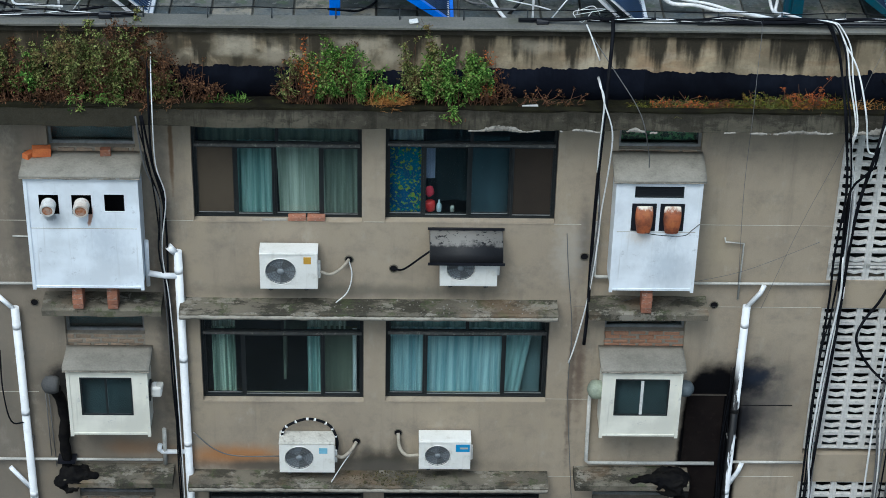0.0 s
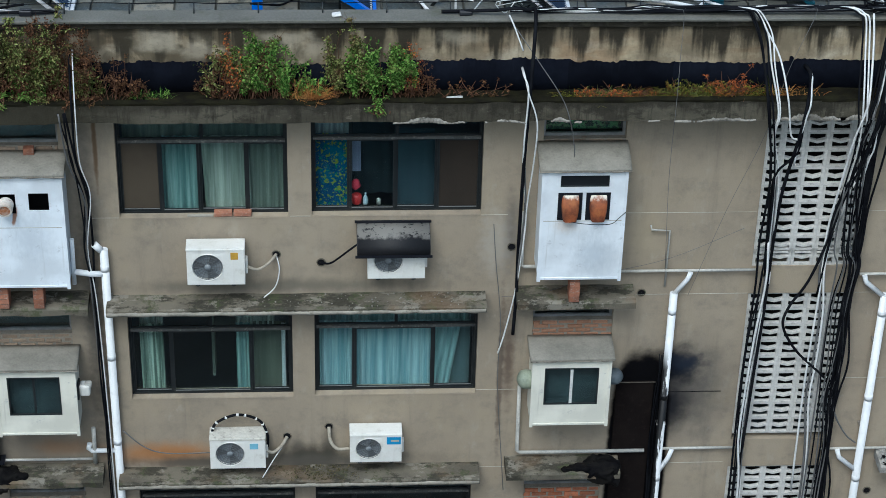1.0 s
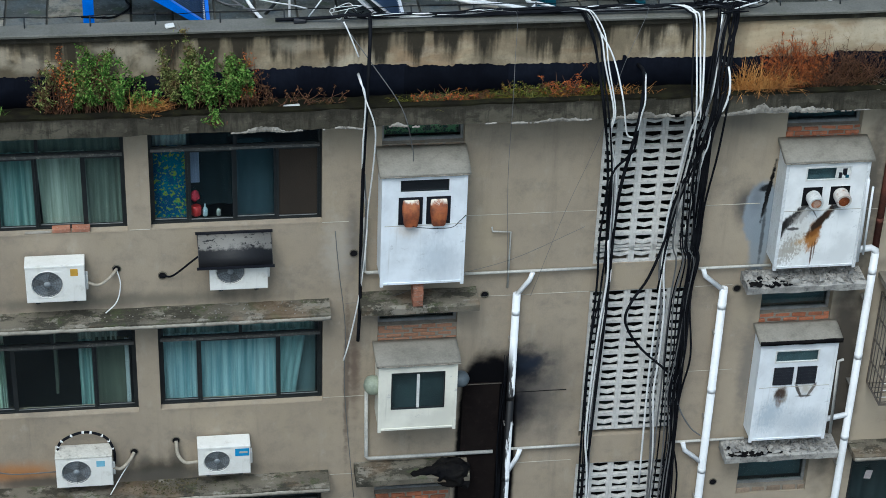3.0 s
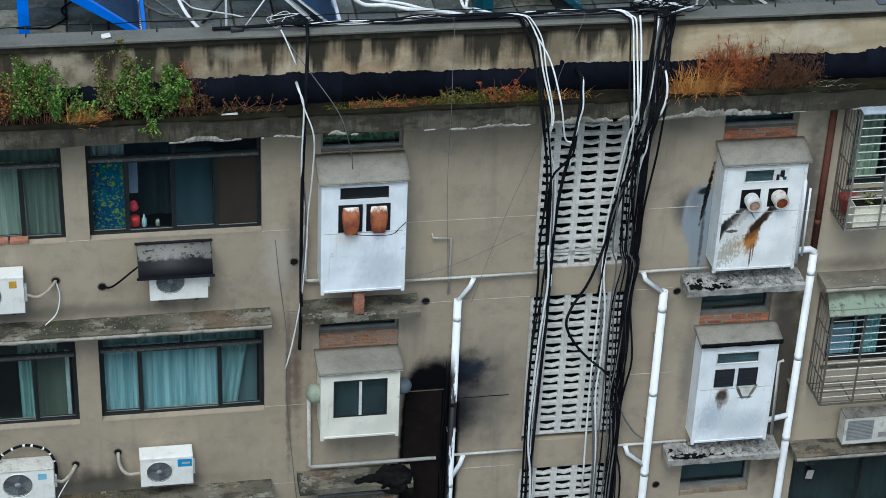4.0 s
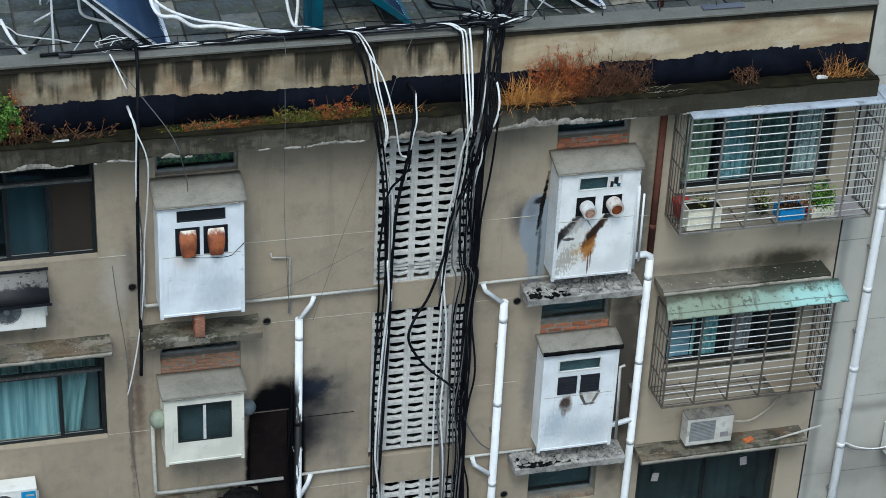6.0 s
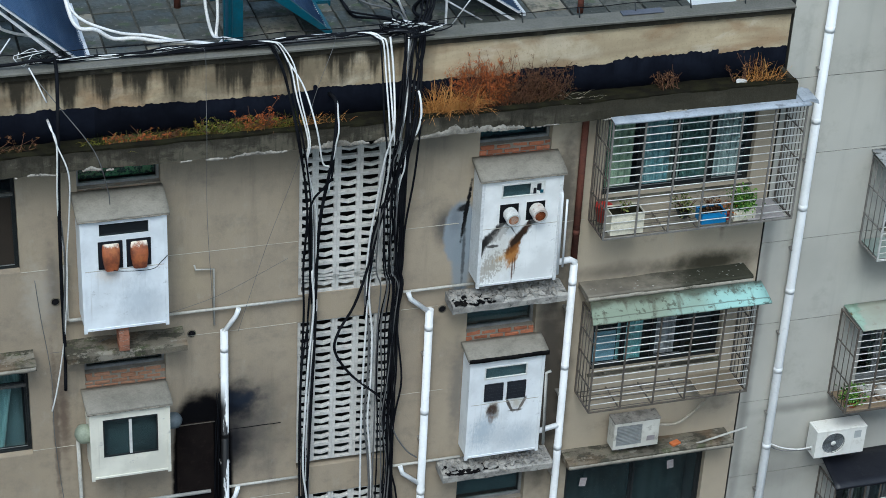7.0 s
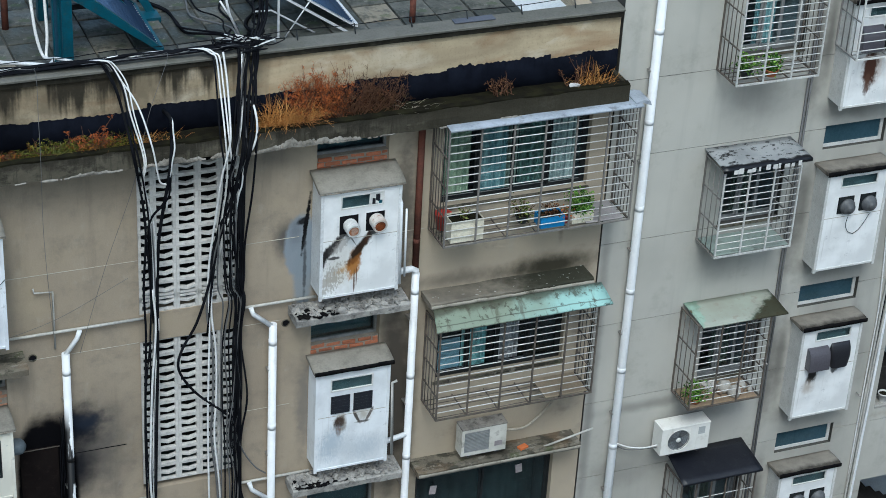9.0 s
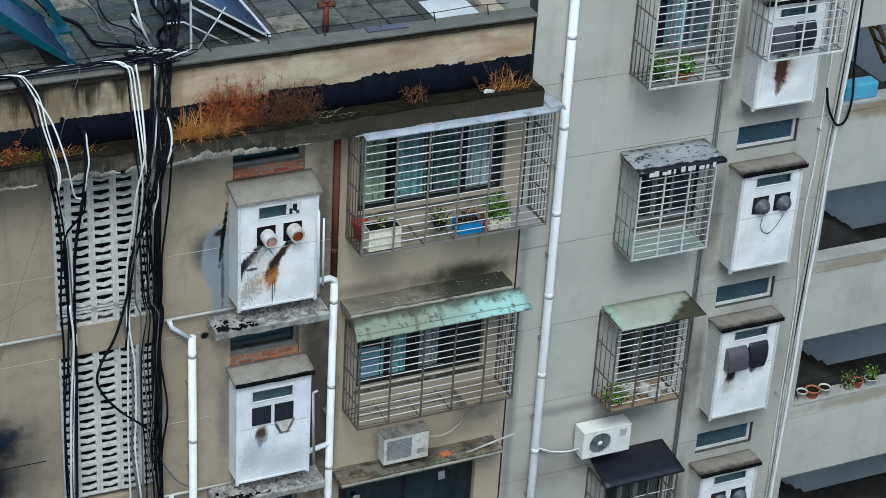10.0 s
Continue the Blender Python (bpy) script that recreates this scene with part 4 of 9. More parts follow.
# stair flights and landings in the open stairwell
# colour far below bare concrete: the stairwell's shade is put into it
STAIR = worn("shade_dark_stair_concrete", (0.042, 0.04, 0.039), (0.028, 0.027, 0.026), 0.9, s1=3)
for i in (-2, -1, 0, 1):
    z = 11.1 + 2.84 * i
    setting("floor_stair_landing", block(21.2, GX1 - 0.3, 0.28, 1.74, z - 0.85, z - 0.7), STAIR, "concrete stair landing darkened for the stairwell's shade", "landing")
    flight = setting("stair_flight", prism([(19.42, z - 0.75), (21.2, z - 0.75), (21.2, z - 0.9), (19.42, z + 0.25)], 0.45, 1.5, "y"), STAIR, "concrete stair flight behind the parapet, darkened for shade", "stair")
    for s in range(8):
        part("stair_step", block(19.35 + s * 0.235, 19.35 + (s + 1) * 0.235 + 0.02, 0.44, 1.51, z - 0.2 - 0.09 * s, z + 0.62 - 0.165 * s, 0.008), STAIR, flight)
    setting("trim_stair_sill", block(19.402, 23.42, -0.012, 0.28, z - 0.05, z + 0.004, 0.008), worn("grey_sill", (0.4, 0.39, 0.36), None, 0.9, dirt=(0.2, 0.19, 0.17)), "grey concrete sill on a stair parapet", "sill")


# ---- windows of the old house ----
def sash(parent, x0, x1, z0, z1, y, fill, w=0.032, frame_mat=None):
    s = part("sash", boxes((x0, x1, y, y + 0.03, z0, z0 + w), (x0, x1, y, y + 0.03, z1 - w, z1), (x0, x0 + w, y, y + 0.03, z0 + w, z1 - w), (x1 - w, x1, y, y + 0.03, z0 + w, z1 - w)), frame_mat or FRAME, parent)
    g = part("pane", block(x0 + w * 0.9, x1 - w * 0.9, y + 0.012, y + 0.018, z0 + w * 0.9, z1 - w * 0.9), fill, s)
    if fill is GLASS:
        g.visible_shadow = False
    if w > 0.03:
        # added pale strip: the highlight on the sash's lower edge as a colour
        part("sash_highlight", boxes((x0 + w, x1 - w, y - 0.004, y, z0 + w * 0.75, z0 + w * 0.75 + 0.011)), FRAME_PALE, s, "pale strip for the highlight along the sash foot")
    return s


def wide_window(name, hole, transom, splits, fills, label):
    x0, x1, z0, z1 = hole
    f = setting(name, boxes((x0, x1, 0.1, 0.16, z0, z0 + 0.03), (x0, x0 + 0.028, 0.1, 0.16, z0 + 0.03, z1), (x1 - 0.028, x1, 0.1, 0.16, z0 + 0.03, z1), (x0 + 0.028, x1 - 0.028, 0.1, 0.16, z1 - 0.03, z1)), FRAME, label, "window")
    part("transom_rail", boxes((x0 + 0.028, x1 - 0.028, 0.085, 0.15, transom, transom + 0.04)), FRAME_DULL, f, "grey aluminium rail")
    part("window_sill", prism([(-0.007, z0 - 0.02), (-0.005, z0 - 0.004), (0.1, z0 + 0.008), (0.1, z0 - 0.02)], x0 + 0.002, x1 - 0.002), WALL, f, "plastered sill")
    edges = [x0 + 0.028, *splits, x1 - 0.028]
    for i, (a, b, m) in enumerate(zip(edges, edges[1:], fills)):
        sash(f, a, b, z0 + 0.03, transom, 0.105 if i % 2 else 0.135, m)
    mid = (x0 + x1) / 2
    for a, b in ((x0 + 0.028, mid), (mid, x1 - 0.028)):
        sash(f, a, b, transom + 0.04, z1 - 0.03, 0.115, GLASS, 0.022)
    return f


def curtain(x0, x1, z0, z1, y, material, label, folds=9, lean=0.0):
    """A hanging cloth with folds."""
    bm = bmesh.new()
    n = folds * 6
    cols = []
    for i in range(n + 1):
        u = i / n
        d = math.sin(u * folds * 2 * math.pi + math.sin(u * 7) * 1.2) * 0.022
        cols.append([bm.verts.new((x0 + (x1 - x0) * u + lean * v, y + d * (0.6 + 0.6 * v) + 0.004 * math.sin(v * 9 + u * 20), z1 + (z0 - z1) * v)) for v in (0, 0.3, 0.65, 1)])
    for a, b in zip(cols, cols[1:]):
        for j in range(3):
            bm.faces.new((a[j], b[j], b[j + 1], a[j + 1])).smooth = True
    return tagged(part("curtain", bm, material), label, "curtain", "curtains behind the windows")


CLOTH_TEAL = cloth_material("teal_curtain_cloth", (0.34, 0.48, 0.45), (0.14, 0.26, 0.25))
CLOTH_PALE = cloth_material("pale_green_curtain_cloth", (0.52, 0.55, 0.47), (0.26, 0.3, 0.25))
CLOTH_DULL = cloth_material("dull_green_curtain_cloth", (0.24, 0.27, 0.22), (0.15, 0.18, 0.15))
CLOTH_BLUE = cloth_material("sea_blue_curtain_cloth", (0.46, 0.62, 0.64), (0.2, 0.36, 0.4))
CLOTH_MINT = cloth_material("mint_curtain_cloth", (0.58, 0.68, 0.57), (0.13, 0.19, 0.15), 19.0)
CLOTH_WHITE = cloth_material("white_lace_curtain_cloth", (0.6, 0.63, 0.62), (0.36, 0.4, 0.42))


def print_cloth():
    k = Nodes("blue_cloth_with_yellow_print", 0.9)
    col = k.mix(k.ramp(k.noise(3, 3), 0.4, 0.6), (0.01, 0.13, 0.22), (0.01, 0.07, 0.17))
    col = k.mix(k.ramp(k.noise(22, 3), 0.54, 0.62), col, (0.24, 0.3, 0.04))
    col = k.mix(k.ramp(k.noise(19, 3, (1, 1, 1), 0.5, (7, 7, 7)), 0.6, 0.66), col, (0.02, 0.2, 0.12))
    return k.done(col)


wide_window("window_1", WINDOWS["a"], 14.37, (-1.32, -0.8, -0.17), (SCREEN, GLASS, GLASS, GLASS), "black aluminium sliding window with drawn curtains and an insect screen")
curtain(-1.3, -0.78, 13.15, 14.36, 0.3, CLOTH_TEAL, "teal curtain drawn behind a window", 6)
curtain(-0.78, -0.15, 13.15, 14.36, 0.3, CLOTH_PALE, "pale green curtain drawn behind a window", 4, 0.04)
curtain(-0.15, 0.34, 13.15, 14.36, 0.32, CLOTH_DULL, "dull green curtain drawn behind a window", 5)
curtain(-1.82, 0.34, 14.2, 14.9, 0.34, CLOTH_DULL, "dull green curtain behind the upper panes", 14)
wide_window("window_2", WINDOWS["b"], 14.4, (1.2, 1.82, 2.38), (GLASS, GLASS, GLASS, SCREEN_DARK), "black aluminium sliding window of a dark room")
PRINT = print_cloth()
curtain(0.75, 1.19, 13.15, 14.38, 0.3, PRINT, "blue printed cloth with yellow leaves behind a window", 1)
curtain(0.75, 1.2, 14.3, 14.9, 0.34, CLOTH_WHITE, "white lace curtain behind an upper pane", 6)
# two added sheets whose colours stand in for bluish sky in the glass
curtain(1.83, 2.36, 13.15, 14.38, 0.42, cloth_material("blue_grey_pane_sheen", (0.05, 0.085, 0.105), (0.045, 0.075, 0.095)), "dark blue-grey sheet that imitates sky sheen on a pane", 1)
curtain(1.25, 1.83, 13.15, 14.38, 0.8, cloth_material("dark_grey_pane_sheen", (0.035, 0.055, 0.065), (0.03, 0.048, 0.056)), "darker grey sheet that imitates faint sheen on a pane", 2)
wide_window("window_3", WINDOWS["c"], 11.35, (-1.3, -0.18), (GLASS, GLASS, GLASS), "black aluminium sliding window, half open curtains and a dark room")
curtain(-1.75, -1.42, 10.12, 11.34, 0.3, CLOTH_MINT, "mint green curtain gathered beside a window", 5)
curtain(-1.75, -1.42, 11.2, 11.85, 0.34, CLOTH_PALE, "pale curtain behind an upper pane", 5)
curtain(-0.4, -0.2, 10.12, 11.34, 0.3, CLOTH_TEAL, "teal curtain gathered at the middle of a window", 3)
curtain(-0.4, 0.15, 11.25, 11.85, 0.34, CLOTH_PALE, "pale curtain behind an upper pane", 7)
curtain(-0.16, 0.3, 10.12, 11.34, 0.33, cloth_material("dark_green_blind", (0.12, 0.135, 0.1), (0.09, 0.105, 0.08)), "dark olive blind behind a pane", 1)
curtain(0.24, 0.3, 10.12, 11.34, 0.28, CLOTH_WHITE, "narrow white curtain edge", 1)
wide_window("window_4", WINDOWS["d"], 11.37, (1.27, 2.38), (GLASS, GLASS, GLASS), "black aluminium sliding window with sea-blue curtains")
curtain(0.78, 1.24, 10.12, 11.36, 0.3, CLOTH_BLUE, "sea-blue curtain behind a window", 5)
curtain(1.3, 2.36, 10.12, 11.36, 0.29, CLOTH_BLUE, "sea-blue curtain drawn across a window", 7)
curtain(2.4, 2.8, 10.12, 11.36, 0.3, cloth_material("shaded_teal_cloth", (0.3, 0.45, 0.45), (0.2, 0.32, 0.33)), "shaded teal curtain swept to one side", 4, -0.18)
curtain(2.42, 2.93, 10.12, 11.36, 0.4, cloth_material("dim_teal_blind", (0.13, 0.19, 0.2), (0.1, 0.15, 0.16)), "teal backing that imitates the pane's reflection behind a pane", 1)
curtain(0.78, 2.9, 11.25, 11.85, 0.34, CLOTH_TEAL, "teal curtain behind the upper panes", 14)
wide_window("window_5", WINDOWS["e"], 8.4, (-1.3, -0.18), (GLASS, GLASS, GLASS), "black aluminium window under a mossy ledge")
wide_window("window_6", WINDOWS["f"], 8.4, (1.27, 2.38), (GLASS, GLASS, GLASS), "black aluminium window under a mossy ledge")
curtain(-1.3, -0.6, 8.45, 8.86, 0.34, CLOTH_WHITE, "white curtain behind an upper pane", 6)

# a cabinet frame in the dark room, and things on a sill
cab = thing("cabinet", "dim grey-green cabinet frame in a dark room", "cabinet", (-0.78, 0.9, 10.0))
part("frame", boxes((0, 0.04, 0, 0.4, 0, 1.3), (0.55, 0.59, 0, 0.4, 0, 1.3), (0.04, 0.55, 0, 0.4, 1.26, 1.3), (0.04, 0.55, 0, 0.4, 0.8, 0.84)), worn("dim_green_wood", (0.24, 0.27, 0.22), None, 0.7), cab)
part("back_panel", boxes((0.04, 0.55, 0.38, 0.395, 0.84, 1.26)), ROOM, cab)
t1 = tagged(part("detergent_tub", lathe(bmesh.new(), [(0.05, 0), (0.07, 0.02), (0.07, 0.13), (0.05, 0.15)], 12, at=(1.3, 0.24, 13.32)), worn("red_plastic", (0.5, 0.03, 0.03), None, 0.4)), "red plastic tub on a window sill", "tub")
t2 = tagged(part("bottle", lathe(bmesh.new(), [(0.03, 0), (0.035, 0.02), (0.035, 0.1), (0.012, 0.14), (0.012, 0.18)], 12, at=(1.42, 0.22, 13.32)), worn("pale_blue_plastic", (0.5, 0.6, 0.65), None, 0.4)), "pale blue bottle on a window sill", "bottle")
t3 = tagged(part("jar", lathe(bmesh.new(), [(0.03, 0), (0.03, 0.07), (0.02, 0.09)], 12, at=(1.6, 0.22, 13.32)), worn("cloudy_jar", (0.4, 0.4, 0.36), None, 0.3)), "small cloudy jar on a window sill", "jar")
t4 = tagged(part("flower_bunch", rough_up(lathe(bmesh.new(), [(0.02, 0), (0.07, 0.06), (0.05, 0.13), (0.01, 0.16)], 9, at=(1.29, 0.25, 13.62)), 0.02, 25), worn("red_petals", (0.55, 0.05, 0.08), None, 0.7)), "small bunch of red flowers behind glass", "flowers")
t4.location = (0, 0, -0.08)
tagged(part("hanging_towel", block(1.24, 1.36, 0.28, 0.3, 13.8, 14.3, 0.008), cloth_material("lilac_towel", (0.28, 0.3, 0.42), (0.2, 0.22, 0.33))), "lilac towel hung behind a window", "towel")

# bricks on sills and ledges
def loose_brick(m, mat=BRICK, label="single weathered red brick", size=(0.24, 0.11, 0.06)):
    b = tagged(part("brick", block(-size[0] / 2, size[0] / 2, -size[1] / 2, size[1] / 2, 0, size[2], 0.006), mat), label, "brick")
    b.matrix_world = m
    return b


loose_brick(pose(-0.5, 0.04, 13.280000000000001, 0, 0, 2), label="weathered red brick on a window sill")
loose_brick(pose(-0.24, 0.04, 13.280000000000001, 0, 0, -1), label="weathered red brick on a window sill")
tagged(part("wooden_slat", block(-0.98, -0.64, -0.01, 0.03, 13.280000000000001, 13.3, 0.003), worn("grey_wood", (0.4, 0.37, 0.32), None, 0.8)), "thin grey wooden slat on a window sill", "slat")


# small windows over the kitchen boxes: brick infill under a narrow pane
def small_window(name, hole, brick_top, mat, rows, glassy=True):
    x0, x1, z0, z1 = hole
    f = setting(name, boxes((x0, x1, 0.12, 0.17, brick_top, brick_top + 0.04), (x0, x0 + 0.04, 0.12, 0.17, brick_top + 0.04, z1), (x1 - 0.04, x1, 0.12, 0.17, brick_top + 0.04, z1), (x0 + 0.04, x1 - 0.04, 0.12, 0.17, z1 - 0.04, z1)), FRAME_PALE if glassy else FRAME, "narrow window over a brick infill", "window")
    g = part("pane", block(x0 + 0.03, x1 - 0.03, 0.14, 0.146, brick_top + 0.03, z1 - 0.03), GLASS, f)
    g.visible_shadow = False
    # added sheet: its teal stands in for what the pane would reflect
    part("dim_blind", boxes((x0 + 0.02, x1 - 0.02, 0.3, 0.31, brick_top, z1 - 0.02)), PANE_TINT, f, "teal backing that imitates the pane's reflection")
    part("mortar_bed", boxes((x0, x1, 0.035, 0.22, z0, brick_top - 0.002)), MORTAR, f)
    rng = random.Random(int(x0 * 100 + z0))
    h = (brick_top - z0) / rows
    for r in range(rows):
        xx = x0 - (0.12 if r % 2 else 0.0)
        while xx < x1:
            a, b = max(x0 + 0.004, xx + 0.01), min(x1 - 0.004, xx + 0.23)
            if b - a > 0.04:
                part("brick", rough_up(block(a + rng.uniform(0, 0.014), b - rng.uniform(0, 0.014), 0.004 + rng.uniform(0, 0.03), 0.1, z0 + r * h + rng.uniform(0.004, 0.016), z0 + (r + 1) * h - rng.uniform(0.004, 0.018), 0.007), 0.012, 9, r + xx), mat, f)
            xx += 0.24


DUSTY_BRICK = worn("dusty_tan_brick", (0.33, 0.25, 0.18), (0.25, 0.2, 0.155), 0.9, s1=9, rand=0.35, bump=0.6, bscale=60)
RED_DARK = worn("patchy_orange_brick", (0.46, 0.17, 0.09), (0.3, 0.13, 0.08), 0.9, s1=8, dirt=(0.3, 0.27, 0.24), rand=0.5, bump=0.6)
for i, (hole, top, mat, rows) in enumerate(((SMALL[0], 14.38, DUSTY_BRICK, 2), (SMALL[1], 14.42, DUSTY_BRICK, 2), (SMALL[2], 14.46, RED_DARK, 3), (SMALL[3], 11.38, DUSTY_BRICK, 4), (SMALL[4], 11.5, worn("tan_red_brick", (0.4, 0.22, 0.14), (0.32, 0.18, 0.12), 0.9, s1=9, rand=0.3), 6),
                                         (SMALL[5], 11.38, RED_DARK, 3), (SMALL[6], 8.5, DUSTY_BRICK, 4), (SMALL[7], 8.5, RED_DARK, 5), (SMALL[8], 8.2, DUSTY_BRICK, 1))):
    small_window(f"window_{i + 7}", hole, top, mat, rows)
k = Nodes("dark_green_leaf_print", 0.9)
PRINT_GREEN = k.done(k.mix(k.ramp(k.noise(16, 3), 0.46, 0.56), (0.02, 0.07, 0.055), (0.09, 0.28, 0.12)))
tagged(part("green_print_curtain", block(3.83, 4.84, 0.24, 0.25, 14.46, 14.93), PRINT_GREEN), "dark green leaf-print cloth behind a narrow window", "curtain")


# ---- kitchen boxes hung on the facade ----
def louvre(parent, x, z, w, h, mat=DARKHOLE):
    v = part("louvre_vent", boxes((x, x + 0.012, -0.02, 0.005, z, z + h), (x + w - 0.012, x + w, -0.02, 0.005, z, z + h), (x, x + w, -0.02, 0.005, z + h - 0.012, z + h), (x, x + w, -0.02, 0.005, z, z + 0.012)), mat, parent, "black plastic louvre vent")
    n = 5
    for i in range(n):
        zz = z + 0.012 + (h - 0.024) * i / n
        part("slat", prism([(-0.022, zz), (-0.018, zz - 0.004), (0.004, zz + (h - 0.024) / n), (0.0, zz + (h - 0.024) / n + 0.004)], x + 0.012, x + w - 0.012), mat, v)
    return v


def duct_pipe(parent, x, z, r, length, mat, droop=0.5, ribs=5, mouth=None):
    """A ribbed exhaust duct that sticks out and droops."""
    bm = bmesh.new()
    pts, n = [], 14
    rings = []
    for i in range(n + 1):
        u = i / n
        a = droop * u
        y = -length * (u - 0.25 * droop * u * u)
        zz = z - length * 0.5 * droop * u * u
        rr = r * (1 + 0.06 * math.sin(u * ribs * 2 * math.pi))
        d = Vector((0, -math.cos(a), -math.sin(a)))
        up = Vector((0, -math.sin(a), math.cos(a)))
        rings.append([bm.verts.new(Vector((x, y, zz)) + Vector((1, 0, 0)) * math.cos(2 * math.pi * k / 18) * rr + up * math.sin(2 * math.pi * k / 18) * rr) for k in range(18)])
    for a, b in zip(rings, rings[1:]):
        for k in range(18):
            bm.faces.new((a[k], a[(k + 1) % 18], b[(k + 1) % 18], b[k])).smooth = True
    inner = [bm.verts.new(v.co * 1.0 + (sum((w.co for w in rings[-1]), Vector()) / 18 - v.co) * 0.25) for v in rings[-1]]
    for k in range(18):
        bm.faces.new((rings[-1][k], rings[-1][(k + 1) % 18], inner[(k + 1) % 18], inner[k]))
    bmesh.ops.recalc_face_normals(bm, faces=bm.faces[:])
    d = part("exhaust_duct", bm, mat, parent)
    c = sum((w for w in [Vector((x, -length * (1 - 0.25 * droop) + 0.012, z - length * 0.5 * droop))]), Vector())
    part("duct_mouth", lathe(bmesh.new(), [(0.001, 0.0), (r * 0.76, 0.002)], 16, "y", c, False), mouth or RUSTMOUTH, d)
    return d


def scoop(parent, x, z, w, h, mat):
    """A half-round exhaust hood that opens downwards."""
    arc = [(-0.15 * math.sin(math.pi / 2 * i / 7), z + h * (0.35 + 0.65 * math.cos(math.pi / 2 * i / 7))) for i in range(8)] + [(-0.15, z)]
    prof = arc + [(min(0.0, y + 0.008), zz - 0.004) for y, zz in arc[::-1]]
    bm = prism(prof, x, x + w)
    side = [(0.0, z + h), (-0.06, z + h * 0.98), (-0.11, z + h * 0.85), (-0.14, z + h * 0.6), (-0.15, z), (0.0, z)]
    for a in (x, x + w - 0.006):
        vs = [bm.verts.new((a, p[0], p[1])) for p in side]
        vt = [bm.verts.new((a + 0.006, p[0], p[1])) for p in side]
        bm.faces.new(vs)
        bm.faces.new(vt[::-1])
        for i in range(len(side)):
            bm.faces.new((vs[i], vt[i], vt[(i + 1) % len(side)], vs[(i + 1) % len(side)]))
    bmesh.ops.recalc_face_normals(bm, faces=bm.faces[:])
    return part("exhaust_hood", bm, mat, parent)


def roof_slab(w, h, rb, depth, o, seed):
    """A cement roof that sags and bulges a little, with a worn front edge."""
    bm = bmesh.new()
    n = 16
    rings = []
    for i in range(n + 1):
        x = -o + (w + 2 * o) * i / n
        ring = []
        for j, (y, z) in enumerate(((-o + 0.014, h - 0.034), (-o - 0.006, h - 0.02), (-o + 0.004, h + 0.004), (-o + 0.034, h + 0.022), (depth * 0.25, (3 * h + rb) / 4 + 0.034), (depth * 0.55, (h + rb) / 2 + 0.036), (depth * 0.8, (h + 4 * rb) / 5 + 0.03), (depth - 0.003, rb + 0.024), (depth - 0.003, rb - 0.02), (0.0, h - 0.034))):
            d = noise.noise_vector(Vector((x * 4 + seed, j * 1.3, seed))) * (0.008 if j < 8 else 0.0)
            ring.append(bm.verts.new((x + (d.x if i in (0, n) else 0), y + (d.y if j not in (7, 8) else 0), z + d.z)))
        rings.append(ring)
    m = len(rings[0])
    for a, b in zip(rings, rings[1:]):
        for j in range(m):
            bm.faces.new((a[j], a[(j + 1) % m], b[(j + 1) % m], b[j])).smooth = 1 <= j <= 6
    bm.faces.new(rings[0][::-1])
    bm.faces.new(rings[-1])
    bmesh.ops.recalc_face_normals(bm, faces=bm.faces[:])
    return bm


def barrel_hood(parent, x, z, w, h, mat, label=""):
    """A bulging exhaust hood: rounded top and front, narrower at its open foot."""
    bm = bmesh.new()
    nu, nv = 10, 8
    grid = []
    for j in range(nv + 1):
        v = j / nv
        half = w / 2 * (0.78 + 0.22 * math.sin(math.pi / 2 * min(1, v * 1.6))) * (1 - 0.12 * max(0.0, v - 0.8) / 0.2)
        deep = 0.1 * (1 - max(0.0, v - 0.35) ** 2 / 0.43)
        row = []
        for i in range(nu + 1):
            a = math.pi * i / nu
            c, sn = math.cos(a), math.sin(a)
            row.append(bm.verts.new((x + w / 2 - half * math.copysign(abs(c) ** 0.45, c), -0.004 - deep * sn ** 0.45, z + h * v)))
        grid.append(row)
    for a, b in zip(grid, grid[1:]):
        for i in range(nu):
            bm.faces.new((a[i], a[i + 1], b[i + 1], b[i])).smooth = True
    bm.faces.new(grid[-1])
    bmesh.ops.recalc_face_normals(bm, faces=bm.faces[:])
    return part("exhaust_hood", bm, mat, parent, label)


